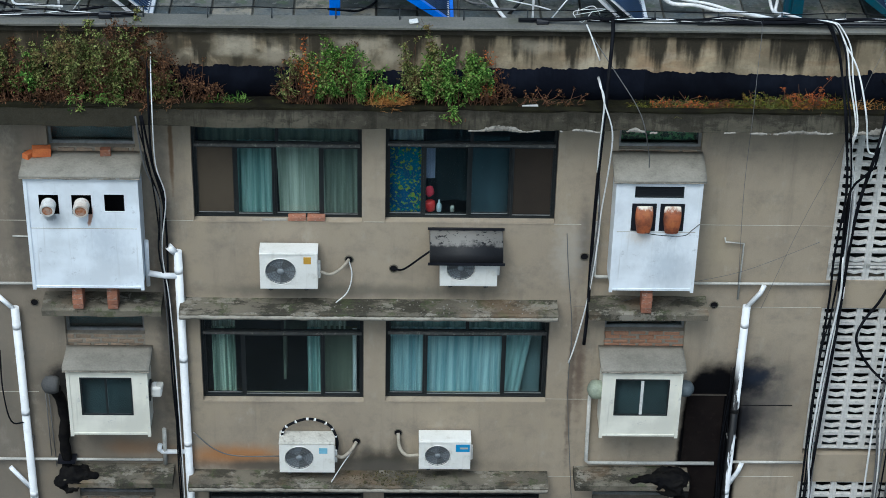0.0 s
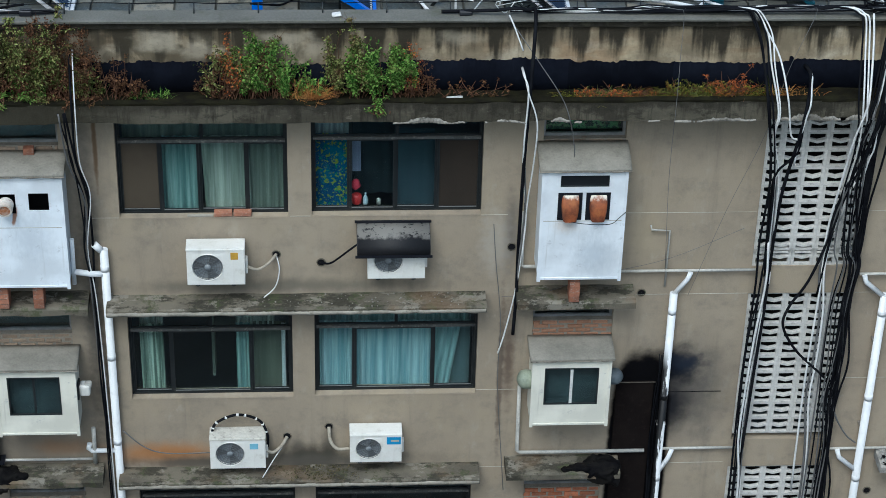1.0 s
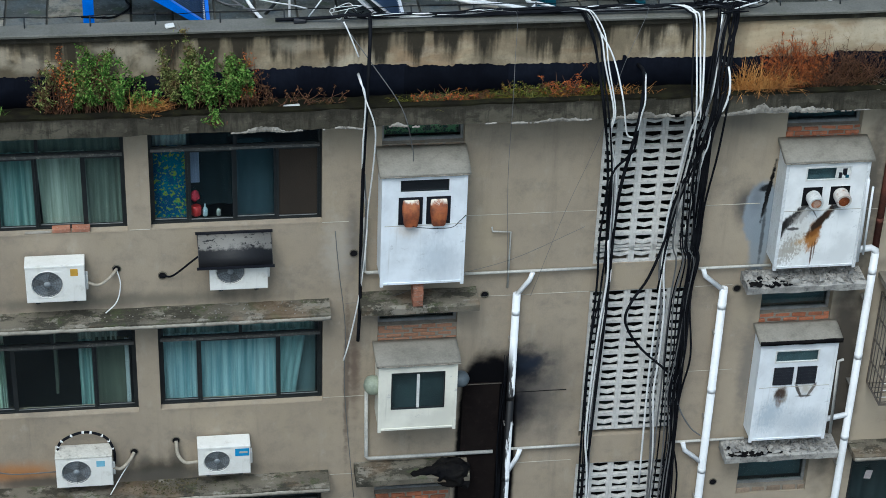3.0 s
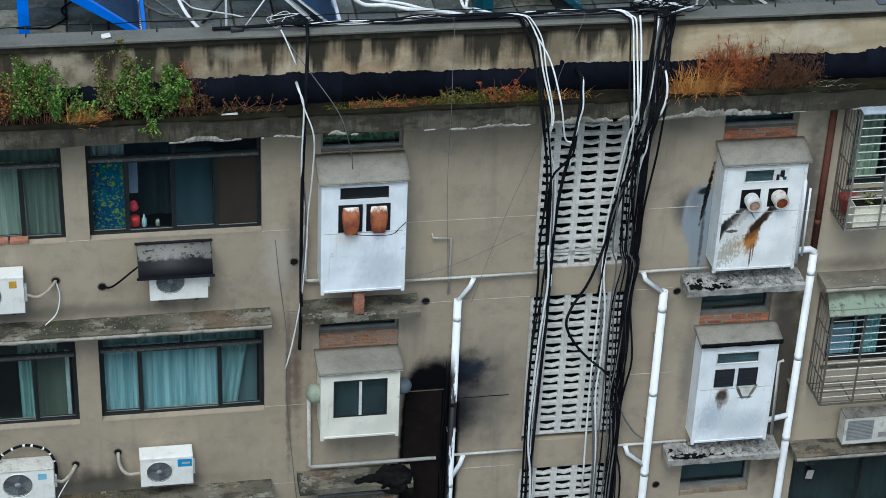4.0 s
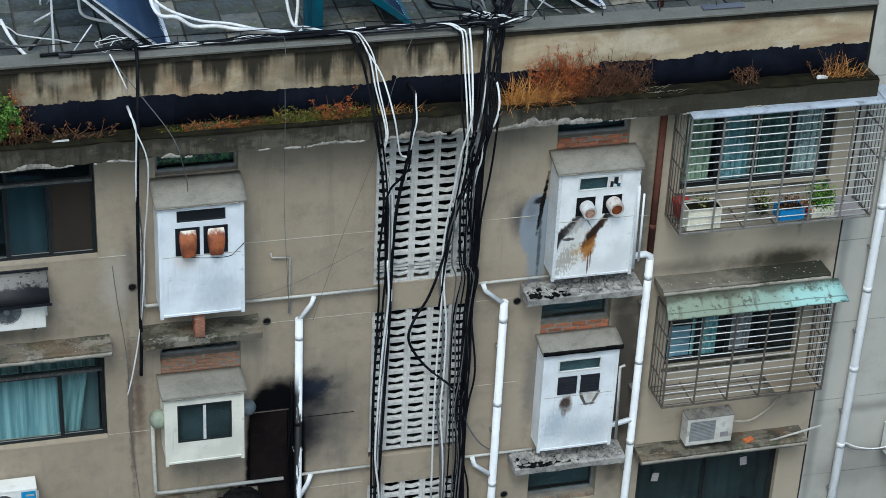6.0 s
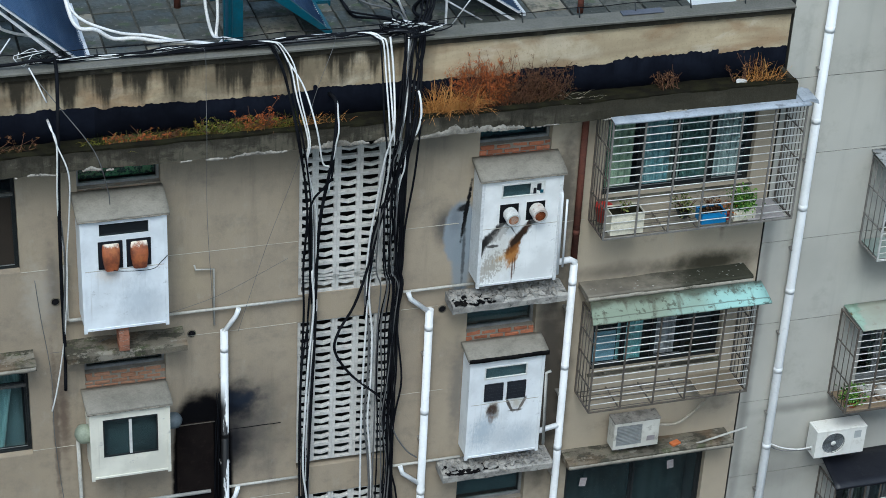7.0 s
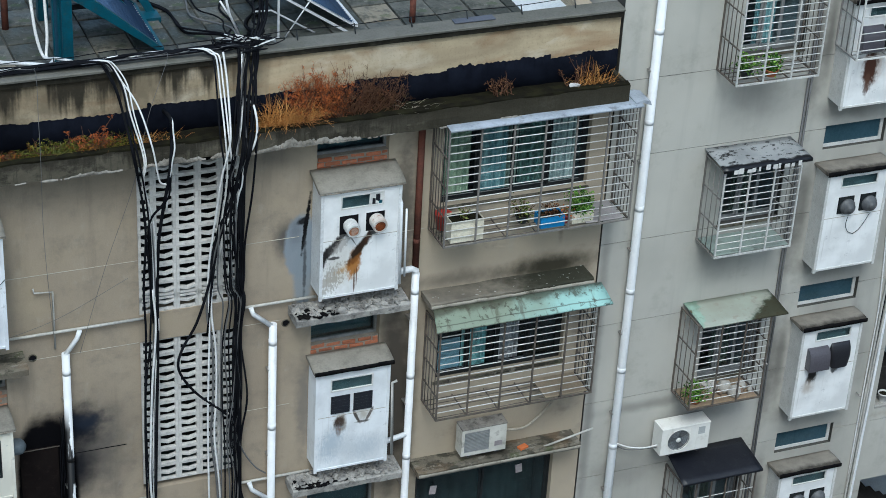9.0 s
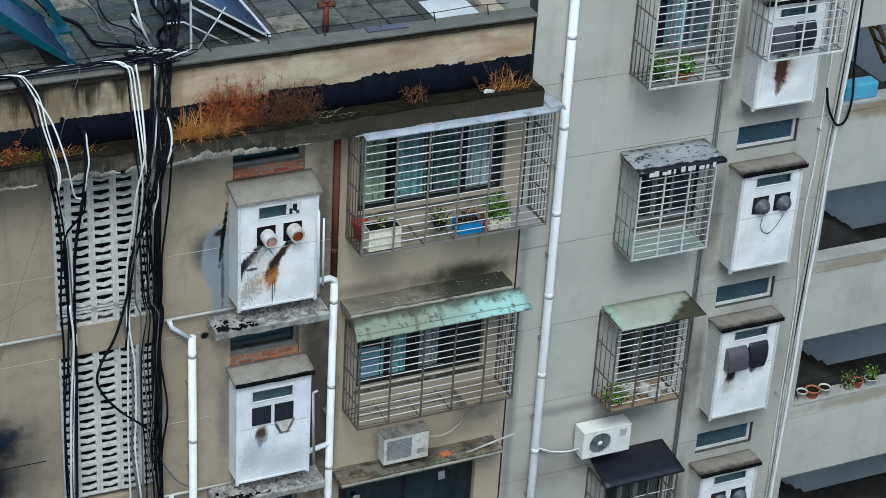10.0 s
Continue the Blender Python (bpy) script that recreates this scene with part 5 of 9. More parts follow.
def kitchen_box(x0, x1, z0, z1, roof_back, front_mat, holes, label, depth=0.5, roof_mat=None, roof_over=0.05, side_mat=None, seam=True, front_lip=None, inner=None, deep=0.3):
    """A sheet-metal bay on the wall: two sides, a front with real openings, a sloping roof and corner strips."""
    roof_mat, side_mat = roof_mat or BOXROOF, side_mat or front_mat
    w, h = x1 - x0, z1 - z0
    t = thing("kitchen_box", label, "kitchen box", (x0, -depth, z0), "kitchen boxes on the facade")
    part("front_panel", wall_sheet(0.03, w - 0.03, 0.0, h - 0.01, 0.0, 0.015, holes), front_mat, t)
    rb = roof_back - z0
    for a in (0.0, w - 0.02):
        part("side_panel", prism([(0.012, 0.02), (0.012, h - 0.012), (depth - 0.003, rb - 0.025), (depth - 0.003, 0.02)], a, a + 0.02), side_mat, t)
    part("floor_panel", boxes((0.021, w - 0.021, 0.02, depth - 0.003, 0.0, 0.02)), side_mat, t)
    o = roof_over
    r = part("roof", roof_slab(w, h, rb, depth, o, x0), roof_mat, t, "dusty grey cement roof")
    if front_lip:
        part("roof_drip", ragged_strip(-o, w + o, h - 0.04, h + 0.024, -o - 0.022, 0.03, 0.016, 0.01, x0, 0.014), front_lip, r, "black tarred drip edge")
    else:
        part("roof_drip", ragged_strip(-o, w + o, h - 0.04, h - 0.026, -o - 0.008, 0.03, 0.008, 0.01, x0, 0.008), DRIP, r, "grimy worn drip edge")
    for a in (-0.012, w - 0.03):
        part("corner_strip", boxes((a, a + 0.045, -0.014, 0.03, -0.03, h - 0.02)), side_mat, t)
    part("bottom_rail", boxes((0.034, w - 0.034, -0.012, 0.0, 0.0, 0.03)), side_mat, t)
    if seam:
        part("seam_strip", boxes((0.034, w - 0.034, -0.003, 0.0, h * 0.53, h * 0.53 + 0.008)), PALE, t)
    # backing close behind the openings, coloured like a reflection in their glass
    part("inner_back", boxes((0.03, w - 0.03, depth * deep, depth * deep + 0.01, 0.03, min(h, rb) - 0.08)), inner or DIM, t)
    for a, b, c, d in holes:
        if inner is None and 0.255 < d - c < 0.31:
            part("outlet_back", boxes((a - 0.01, b + 0.01, 0.02, 0.028, c - 0.01, d + 0.01)), DARKHOLE, t)
    return t


def pane_in(parent, x0, x1, z0, z1, frame_mat, fill=None, bars=1, name="window"):
    w = part(name, boxes((x0, x1, -0.006, 0.02, z0, z0 + 0.02), (x0, x1, -0.006, 0.02, z1 - 0.02, z1), (x0, x0 + 0.02, -0.006, 0.02, z0 + 0.02, z1 - 0.02), (x1 - 0.02, x1, -0.006, 0.02, z0 + 0.02, z1 - 0.02)), frame_mat, parent)
    g = part("pane", block(x0 + 0.01, x1 - 0.01, 0.012, 0.017, z0 + 0.01, z1 - 0.01), fill or GLASS, w)
    g.visible_shadow = False
    for i in range(bars):
        xx = x0 + (x1 - x0) * (i + 1) / (bars + 1)
        part("mullion", boxes((xx - 0.016, xx + 0.016, 0.0, 0.012, z0 + 0.02, z1 - 0.02)), frame_mat, w)
    return w


# bluish-white box with three outlets, resting on two brick stubs
pan = white_panel_material("bluish_white_panel", (0.84, 0.89, 0.95), [(1.0, 0.75, 0.3, 0.4, (0.45, 0.5, 0.57), 0.5), (0.4, 1.05, 0.2, 0.15, (0.4, 0.42, 0.44), 0.5), (0.83, 1.1, 0.03, 0.16, (0.34, 0.12, 0.03), 0.85, 0.2), (0.3, 1.12, 0.09, 0.07, (0.2, 0.22, 0.23), 0.7)])
# near-black back panel stands in for the shade inside the square hole
t = kitchen_box(-4.03, -2.56, 12.5, 14.26, 14.31, pan, [(0.17, 0.43, 1.15, 1.45), (0.6, 0.86, 1.15, 1.45), (1.03, 1.29, 1.2, 1.46)], "bluish-white sheet metal kitchen box with two ducts and a square hole", inner=DARKHOLE, deep=0.75)
duct_pipe(t, 0.3, 1.31, 0.095, 0.17, DUCT, 0.12)
duct_pipe(t, 0.735, 1.31, 0.1, 0.18, worn("rust_streaked_duct", (0.72, 0.7, 0.66), (0.55, 0.45, 0.36), 0.6, 0.1, s1=4, dirt=(0.4, 0.14, 0.03), dirt_amount=0.95), 0.12)
# box with two rusty scoops
pan = white_panel_material("pale_blue_scratched_panel", (0.84, 0.88, 0.93), [(0.75, 0.4, 0.3, 0.35, (0.42, 0.47, 0.53), 0.6), (0.35, 0.85, 0.2, 0.12, (0.5, 0.4, 0.3), 0.5)])
t = kitchen_box(3.74, 4.86, 12.53, 14.275, 14.39, pan, [(0.24, 0.89, 1.45, 1.63)], "pale blue sheet metal kitchen box with two rusty hoods")
k = Nodes("peeling_rust_hood", 0.6)
col = k.mix(k.ramp(k.noise(6, 6, rough=0.65), 0.35, 0.65), (0.33, 0.095, 0.032), (0.12, 0.035, 0.018))
col = k.mix(k.ramp(k.noise(3, 4, (1, 1, 0.5), 0.6, (2, 2, 2)), 0.5, 0.7), col, (0.45, 0.16, 0.05))
peel = k.ramp(k.math("ADD", k.math("MULTIPLY", k.xyz()[2], 3.0), k.math("MULTIPLY", k.noise(7, 6, (1, 1, 0.4), 0.7, (5, 1, 0)), 1.2)), 4.4, 4.62)
col = k.mix(peel, col, (0.72, 0.66, 0.56))
k.bump(k.noise(30, 5), 0.4, 0.006)
PEELED_RUST = k.done(col)
for xx in (0.22, 0.595):
    part("outlet_plate", boxes((xx - 0.004, xx + 0.32, -0.01, -0.001, 0.95, 1.37)), BLACKIRON, t, "black outlet plate")
    barrel_hood(t, xx + 0.045, 0.965, 0.235, 0.375, PEELED_RUST, "rusty hood with peeling white paint")
part("wire", tube(bmesh.new(), smooth_line([(0.22, -0.02, 0.99), (0.5, -0.13, 0.97), (0.9, -0.13, 0.95), (1.04, -0.05, 1.0), (1.13, -0.02, 1.07)], 5), 0.005, 5), BLACK, t, "thin dark wire")
part("slot_glass", boxes((0.25, 0.88, 0.03, 0.035, 1.46, 1.62)), worn("dark_slot_glass", (0.015, 0.017, 0.02), None, 0.15), t)
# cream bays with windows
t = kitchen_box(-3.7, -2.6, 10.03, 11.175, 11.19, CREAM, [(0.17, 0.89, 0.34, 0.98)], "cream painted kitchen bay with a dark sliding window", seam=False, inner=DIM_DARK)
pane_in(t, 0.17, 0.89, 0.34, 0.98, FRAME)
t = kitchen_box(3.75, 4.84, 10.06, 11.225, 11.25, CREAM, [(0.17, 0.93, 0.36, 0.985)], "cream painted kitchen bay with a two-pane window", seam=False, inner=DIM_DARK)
pane_in(t, 0.17, 0.93, 0.36, 0.985, FRAME, bars=0)
part("mullion", boxes((0.53, 0.57, -0.004, 0.012, 0.36, 0.95)), FRAME_WHITE, t, "white window mullion")
# rust-streaked white box
BLK, BRN, ORA = (0.015, 0.013, 0.012), (0.085, 0.033, 0.01), (0.38, 0.16, 0.03)
pan = white_panel_material("white_panel_with_rust_runs", (0.88, 0.89, 0.89), [
    (0.3, 0.5, 0.3, 0.45, (0.62, 0.6, 0.54), 0.6), (0.22, 0.32, 0.2, 0.2, (0.42, 0.32, 0.18), 0.4, 0.8, 2.0), (0.14, 0.28, 0.17, 0.26, (0.16, 0.14, 0.11), 0.4, 0.5, 2.4), (0.39, 0.46, 0.11, 0.09, (0.5, 0.27, 0.06), 0.6, 1.0, 1.4),
    (0.3, 0.96, 0.06, 0.1, BLK, 0.9, 0.4, 0.9), (0.15, 0.78, 0.085, 0.24, BLK, 0.97, 0.75, 0.8), (0.05, 0.65, 0.06, 0.17, BLK, 0.97, 0.2, 0.7), (0.2, 0.64, 0.1, 0.028, BLK, 0.9), (0.3, 0.84, 0.1, 0.14, (0.3, 0.28, 0.26), 0.6, 0.7, 1.2),
    (0.45, 0.93, 0.014, 0.14, (0.06, 0.055, 0.05), 0.8, -0.6), (0.5, 0.52, 0.1, 0.26, ORA, 0.97, 0.12, 0.8), (0.52, 0.62, 0.085, 0.15, (0.2, 0.075, 0.014), 0.97, 0.5), (0.59, 0.77, 0.085, 0.24, (0.03, 0.016, 0.008), 1.0, 0.72, 0.5), (0.7, 0.93, 0.03, 0.12, (0.05, 0.02, 0.008), 0.95, 0.3),
    (0.51, 0.2, 0.014, 0.2, BRN, 0.9), (0.545, 0.3, 0.012, 0.16, BRN, 0.8), (0.78, 0.97, 0.08, 0.045, BLK, 0.9), (0.42, 0.99, 0.08, 0.045, BLK, 0.8)])
t = kitchen_box(9.285, 10.45, 12.434, 14.176, 14.29, pan, [(0.28, 0.92, 1.4, 1.62), (0.27, 0.55, 1.0, 1.3), (0.66, 0.94, 1.0, 1.3)], "white sheet metal kitchen box with rust runs and two ducts", depth=0.4, side_mat=worn("white_box_side", (0.74, 0.76, 0.77), (0.62, 0.63, 0.64), 0.5, s1=3, dirt=(0.3, 0.28, 0.25)))
pane_in(t, 0.28, 0.92, 1.4, 1.62, FRAME_WHITE, bars=0)
for a, b, c, d, m in ((0.7, 0.9, 1.425, 1.6, FRAME_WHITE), (0.74, 0.79, 1.43, 1.52, BLACKIRON), (0.8, 0.86, 1.46, 1.58, BLACKIRON), (0.84, 0.89, 1.43, 1.48, TEALPAINT)):
    part("torn_patch", rough_up(block(a, b, 0.004 if m is FRAME_WHITE else 0.0, 0.01 if m is FRAME_WHITE else 0.003, c, d, 0.001), 0.012, 14, a), m, t, "torn scrap stuck on the pane")
duct_pipe(t, 0.42, 1.15, 0.1, 0.19, DUCT, 0.12)
duct_pipe(t, 0.81, 1.17, 0.105, 0.19, worn("rusted_duct_end", (0.66, 0.64, 0.6), (0.5, 0.4, 0.33), 0.6, 0.1, s1=6, dirt=(0.3, 0.09, 0.04), dirt_amount=0.8), 0.12, mouth=RUST)
# white box with two louvres
pan = white_panel_material("white_panel_with_soot_drips", (0.85, 0.88, 0.91), [
    (0.38, 0.8, 0.11, 0.19, (0.2, 0.16, 0.11), 0.85), (0.37, 0.82, 0.085, 0.12, (0.05, 0.03, 0.02), 0.97), (0.36, 0.66, 0.05, 0.1, (0.16, 0.09, 0.05), 0.85),
    (0.75, 0.9, 0.14, 0.13, (0.42, 0.37, 0.29), 0.75), (0.25, 0.45, 0.2, 0.3, (0.42, 0.5, 0.58), 0.8, 0.2, 1.1), (0.8, 0.3, 0.25, 0.2, (0.5, 0.56, 0.62), 0.7, 0.2, 1.1), (0.63, 0.88, 0.03, 0.13, (0.05, 0.04, 0.03), 0.95, -0.4), (0.84, 0.88, 0.03, 0.14, (0.08, 0.055, 0.04), 0.85, 0.5), (0.73, 0.77, 0.12, 0.022, (0.05, 0.04, 0.03), 0.85), (0.5, 0.35, 0.42, 0.26, (0.52, 0.56, 0.6), 0.6)])
t = kitchen_box(9.289, 10.416, 9.39, 11.171, 11.23, pan, [(0.22, 0.88, 1.38, 1.6), (0.23, 0.52, 1.0, 1.3), (0.58, 0.87, 1.0, 1.3)], "white sheet metal kitchen box with two black louvres", depth=0.36, front_lip=SOOT)
pane_in(t, 0.22, 0.88, 1.38, 1.6, FRAME_WHITE, bars=0)
louvre(t, 0.23, 1.0, 0.29, 0.3, BLACKIRON)
louvre(t, 0.58, 1.0, 0.29, 0.3, BLACKIRON)
# boxes of the grey house
for i, (zb, kind) in enumerate(((14.309, "scoop"), (11.452, "round"), (8.636, "scoop"), (5.76, "round"))):
    st = [(0.48, 0.7, 0.2, 0.36, (0.5, 0.38, 0.3), 0.7), (0.42, 0.62, 0.14, 0.36, (0.07, 0.028, 0.016), 1.0), (0.4, 0.36, 0.05, 0.2, (0.1, 0.05, 0.03), 0.85), (0.5, 0.95, 0.3, 0.05, (0.03, 0.03, 0.03), 0.8)] if i == 0 else [(0.3, 0.84, 0.1, 0.22, (0.015, 0.013, 0.012), 1.0, 0.15), (0.25, 0.58, 0.12, 0.14, (0.42, 0.36, 0.3), 0.75), (0.72, 0.9, 0.08, 0.13, (0.05, 0.05, 0.05), 0.9, 0.3)] if i == 2 else []
    pan = white_panel_material("clean_white_panel" if not st else "white_panel_with_outlet_stain", (0.88, 0.89, 0.89), st)
    hs = [(0.25, 0.91, 1.45, 1.65)] + ([(0.25, 0.54, 0.99, 1.29), (0.64, 0.93, 0.99, 1.29)] if kind == "round" else [])
    t = kitchen_box(17.497, 18.583, zb, zb + 1.76, zb + 1.745, pan, hs, "white sheet metal kitchen box on a grey wall", depth=0.36, roof_mat=SOOTROOF, front_lip=SOOT, side_mat=worn("grey_box_side", (0.66, 0.66, 0.64), (0.55, 0.55, 0.53), 0.6, s1=3, dirt=(0.25, 0.24, 0.22)))
    pane_in(t, 0.25, 0.91, 1.45, 1.65, FRAME_WHITE, bars=0)
    if kind == "round":
        for xx in (0.395, 0.785):
            f = part("exhaust_fan", lathe(bmesh.new(), [(0.13, 0.0), (0.13, -0.04), (0.1, -0.05), (0.1, -0.1), (0.085, -0.115), (0.05, -0.12), (0.045, -0.15), (0.02, -0.152)], 20, "y", (xx + 0.02, 0, 1.12)), worn("grey_plastic_fan", (0.1, 0.105, 0.11), (0.06, 0.06, 0.065), 0.45), t, "grey round exhaust fan")
            part("fan_plate", boxes((xx - 0.13, xx + 0.13, -0.01, -0.001, 1.0, 1.28)), FRAME, f)
            part("fan_wire", tube(bmesh.new(), smooth_line([(xx, -0.1, 0.98), (xx + (0.6 - xx) * 0.15, -0.04, 0.8), (xx + (0.6 - xx) * 0.5, -0.014, 0.66), (0.6, -0.012, 0.6)], 5), 0.005, 5), BLACK, f)
    else:
        scoop(t, 0.13, 0.97, 0.37, 0.38, worn("purple_grey_hood", (0.09, 0.085, 0.1), (0.06, 0.055, 0.065), 0.4))
        barrel_hood(t, 0.55, 0.93, 0.38, 0.44, worn("black_hood", (0.018, 0.018, 0.022), None, 0.35))


# ---- air conditioner units ----
def ac_unit(x0, z0, w, h, d, front, label, casing=None, style="round", badge=None, badge_at=(0.72, 0.72, 0.16, 0.14), lid_mat=None, feet=True, fan_r=None):
    casing = casing or AC_WHITE
    t = thing("air_conditioner_unit", label, "air conditioner", (x0, front, z0), "outdoor units on the facade")
    cx, r = w * 0.36, fan_r or min(h * 0.41, w * 0.29)
    cz = h * 0.5
    if style == "slats":
        hole = [(w * 0.06, w * 0.62, h * 0.12, h * 0.86)]
    else:
        hole = [(cx - r, cx + r, cz - r, cz + r)]
    part("front_panel", wall_sheet(0.012, w - 0.012, 0.012, h - 0.02, 0.0, 0.02, hole), casing, t)
    part("casing", boxes((0, 0.015, 0.004, d, 0, h - 0.02), (w - 0.015, w, 0.004, d, 0, h - 0.02), (0.015, w - 0.015, d - 0.015, d, 0, h - 0.02), (0.015, w - 0.015, 0.004, d, 0, 0.012), (0.015, w - 0.015, 0.06, 0.065, 0.02, h - 0.03)), casing, t)
    lid = part("top_lid", block(-0.006, w + 0.006, -0.006, d + 0.006, h - 0.02, h + 0.012, 0.008, 2), lid_mat or casing, t)
    part("lid_panel", block(0.03, w - 0.03, 0.03, d - 0.03, h + 0.0115, h + 0.015, 0.003), lid_mat or casing, lid)
    if style == "slats":
        g = part("fan_grille", boxes((hole[0][0], hole[0][1], 0.03, 0.035, hole[0][2], hole[0][3])), AC_DARK, t)
        n = 14
        for i in range(n):
            z = hole[0][2] + (hole[0][3] - hole[0][2]) * (i + 0.5) / n
            part("slat", boxes((hole[0][0], hole[0][1], 0.002, 0.024, z - 0.006, z + 0.003)), SLAT_GREY, g)
    else:
        # square cut-out closed by a bevelled ring, with wires and blades behind
        ring = bmesh.new()
        pts = []
        for k in range(32):
            a = 2 * math.pi * k / 32
            c, s = math.cos(a), math.sin(a)
            q = r / max(abs(c), abs(s))
            pts.append((c, s, q))
        outer = [ring.verts.new((cx + c * q, 0.002, cz + s * q)) for c, s, q in pts]
        inner = [ring.verts.new((cx + c * r * 0.97, -0.006, cz + s * r * 0.97)) for c, s, q in pts]
        deep = [ring.verts.new((cx + c * r * 0.93, 0.03, cz + s * r * 0.93)) for c, s, q in pts]
        for k in range(32):
            j = (k + 1) % 32
            ring.faces.new((outer[k], outer[j], inner[j], inner[k]))
            ring.faces.new((inner[k], inner[j], deep[j], deep[k]))
        part("fan_ring", ring, casing, t)
        g = part("fan_grille", lathe(bmesh.new(), [(0.001, 0.045), (r * 0.95, 0.04)], 28, "y", (cx, 0, cz), False), AC_DARK, t, "dark round fan grille")
        wires = bmesh.new()
        for q in (0.25, 0.42, 0.58, 0.74, 0.9):
            tube(wires, [(cx + math.cos(2 * math.pi * k / 24) * r * q, 0.004, cz + math.sin(2 * math.pi * k / 24) * r * q) for k in range(25)], 0.0035, 4, False)
        for k in range(16):
            a = 2 * math.pi * k / 16
            tube(wires, [(cx + math.cos(a) * r * 0.15, 0.004, cz + math.sin(a) * r * 0.15), (cx + math.cos(a) * r * 0.95, 0.006, cz + math.sin(a) * r * 0.95)], 0.003, 4, False)
        part("grille_wire", wires, worn("grey_wire_guard", (0.13, 0.14, 0.15), None, 0.5), g)
        part("hub", lathe(bmesh.new(), [(0.001, -0.004), (r * 0.2, -0.002), (r * 0.22, 0.012)], 18, "y", (cx, 0, cz), False), AC_DARK if style != "hub" else AC_WHITE, g)
        for k in range(3):
            a = 2 * math.pi * k / 3 + 0.4
            bl = bmesh.new()
            vs = [bl.verts.new((cx + math.cos(a + u) * r * q, 0.03 + 0.012 * v, cz + math.sin(a + u) * r * q)) for u, q, v in ((0, 0.2, 0), (0.1, 0.9, -1), (0.9, 0.9, 0), (1.0, 0.25, 1))]
            bl.faces.new(vs)
            part("blade", bl, worn("grey_fan_blade", (0.13, 0.135, 0.14), None, 0.5), g)
    if badge:
        bx, bz, bw, bh = badge_at
        part("badge", block(w * bx, w * bx + bw, -0.004, -0.0005, h * bz, h * bz + bh, 0.001), badge, t, "plain coloured badge")
        if badge is BLUE_BADGE:
            part("badge_bar", block(w * bx + bw * 0.3, w * bx + bw * 0.88, -0.006, -0.0045, h * bz + bh * 0.38, h * bz + bh * 0.62, 0.0005), PALE, t, "white bar on the badge")
    part("valve_cover", block(w, w + 0.035, d * 0.35, d * 0.75, h * 0.2, h * 0.62, 0.008), casing, t)
    for a in (0.16, 0.78):
        part("bracket", boxes((w * a, w * a + 0.03, 0.03, -front - 0.002, -0.05, -0.02), (w * a, w * a + 0.03, -front - 0.035, -front - 0.003, -0.19, -0.05)), DARKSTEEL, t, "rusty steel bracket")
        if feet:
            part("foot", block(w * a - 0.01, w * a + 0.05, 0.0, d * 0.9, -0.02, 0.0, 0.004), FRAME, t)
    return t


def flat(name, c, rough=0.5):
    return worn(name, c, None, rough, s1=6, bump=0.0, fine=0.1)


BLUE_BADGE = flat("blue_badge", (0.03, 0.3, 0.62))
ac_unit(-1.0, 12.385, 0.78, 0.56, 0.27, -0.32, "white air conditioner unit with a yellow sticker on brackets", AC_WHITE, "round", flat("yellow_sticker", (0.62, 0.36, 0.05)), (0.76, 0.72, 0.1, 0.11), fan_r=0.215)
ac_unit(1.44, 12.44, 0.78, 0.57, 0.27, -0.3, "white air conditioner unit under a black metal hood", AC_WHITE, "round", fan_r=0.2)
ac_unit(-0.8, 9.225, 0.79, 0.52, 0.29, -0.32, "dusty white air conditioner unit with a pale blue mark", AC_WHITE, "round", flat("pale_blue_mark", (0.25, 0.55, 0.72)), (0.72, 0.66, 0.12, 0.1), lid_mat=worn("dusty_unit_lid", (0.62, 0.6, 0.54), (0.36, 0.34, 0.3), 0.7, s1=3, dirt=(0.2, 0.18, 0.15), dirt_amount=0.8))
ac_unit(1.2, 9.3, 0.74, 0.48, 0.28, -0.32, "white air conditioner unit with a round fan and a blue badge", AC_WHITE, "round", BLUE_BADGE, (0.71, 0.66, 0.2, 0.13), fan_r=0.19)
ac_unit(11.66, 9.14, 0.74, 0.5, 0.24, -0.36, "old greyish air conditioner unit with a slatted grille", AC_OLD, "slats", flat("faded_grey_mark", (0.3, 0.27, 0.28)), (0.74, 0.2, 0.13, 0.09), lid_mat=worn("sooty_unit_lid", (0.3, 0.28, 0.25), (0.08, 0.072, 0.064), 0.85, s1=4, dirt=(0.03, 0.028, 0.025), dirt_amount=0.9))
ac_unit(15.14, 8.41, 0.86, 0.5, 0.3, -0.38, "newer white air conditioner unit with a round fan", AC_WHITE, "hub", flat("pale_grey_label", (0.5, 0.52, 0.52)), (0.76, 0.6, 0.12, 0.14))

# curved black hood over one unit
hood = thing("unit_hood", "black peeling curved metal hood over an air conditioner", "hood", (1.3, 0, 12.86))
curve = [(-0.01, 0.3), (-0.16, 0.3), (-0.29, 0.25), (-0.38, 0.15), (-0.42, 0.02)]
bm = prism(curve + [(y + 0.008, z - 0.006) for y, z in curve[::-1]], 0.0, 0.98)
for f in bm.faces:
    f.smooth = len(f.verts) == 4
k = Nodes("tarred_hood_sheet", 0.62)
wear = k.ramp(k.math("ADD", k.math("MULTIPLY", k.xyz()[2], 3.4), k.math("MULTIPLY", k.noise(5, 8, (1, 1, 1), 0.7), 0.7)), 1.1, 1.26)
col = k.mix(wear, (0.006, 0.006, 0.008), (0.21, 0.2, 0.185))
col = k.mix(k.ramp(k.noise(13, 7, (1, 1, 1), 0.7, (4, 4, 4)), 0.56, 0.61), col, (0.008, 0.008, 0.01))
k.bump(k.noise(30, 6), 0.4, 0.008)
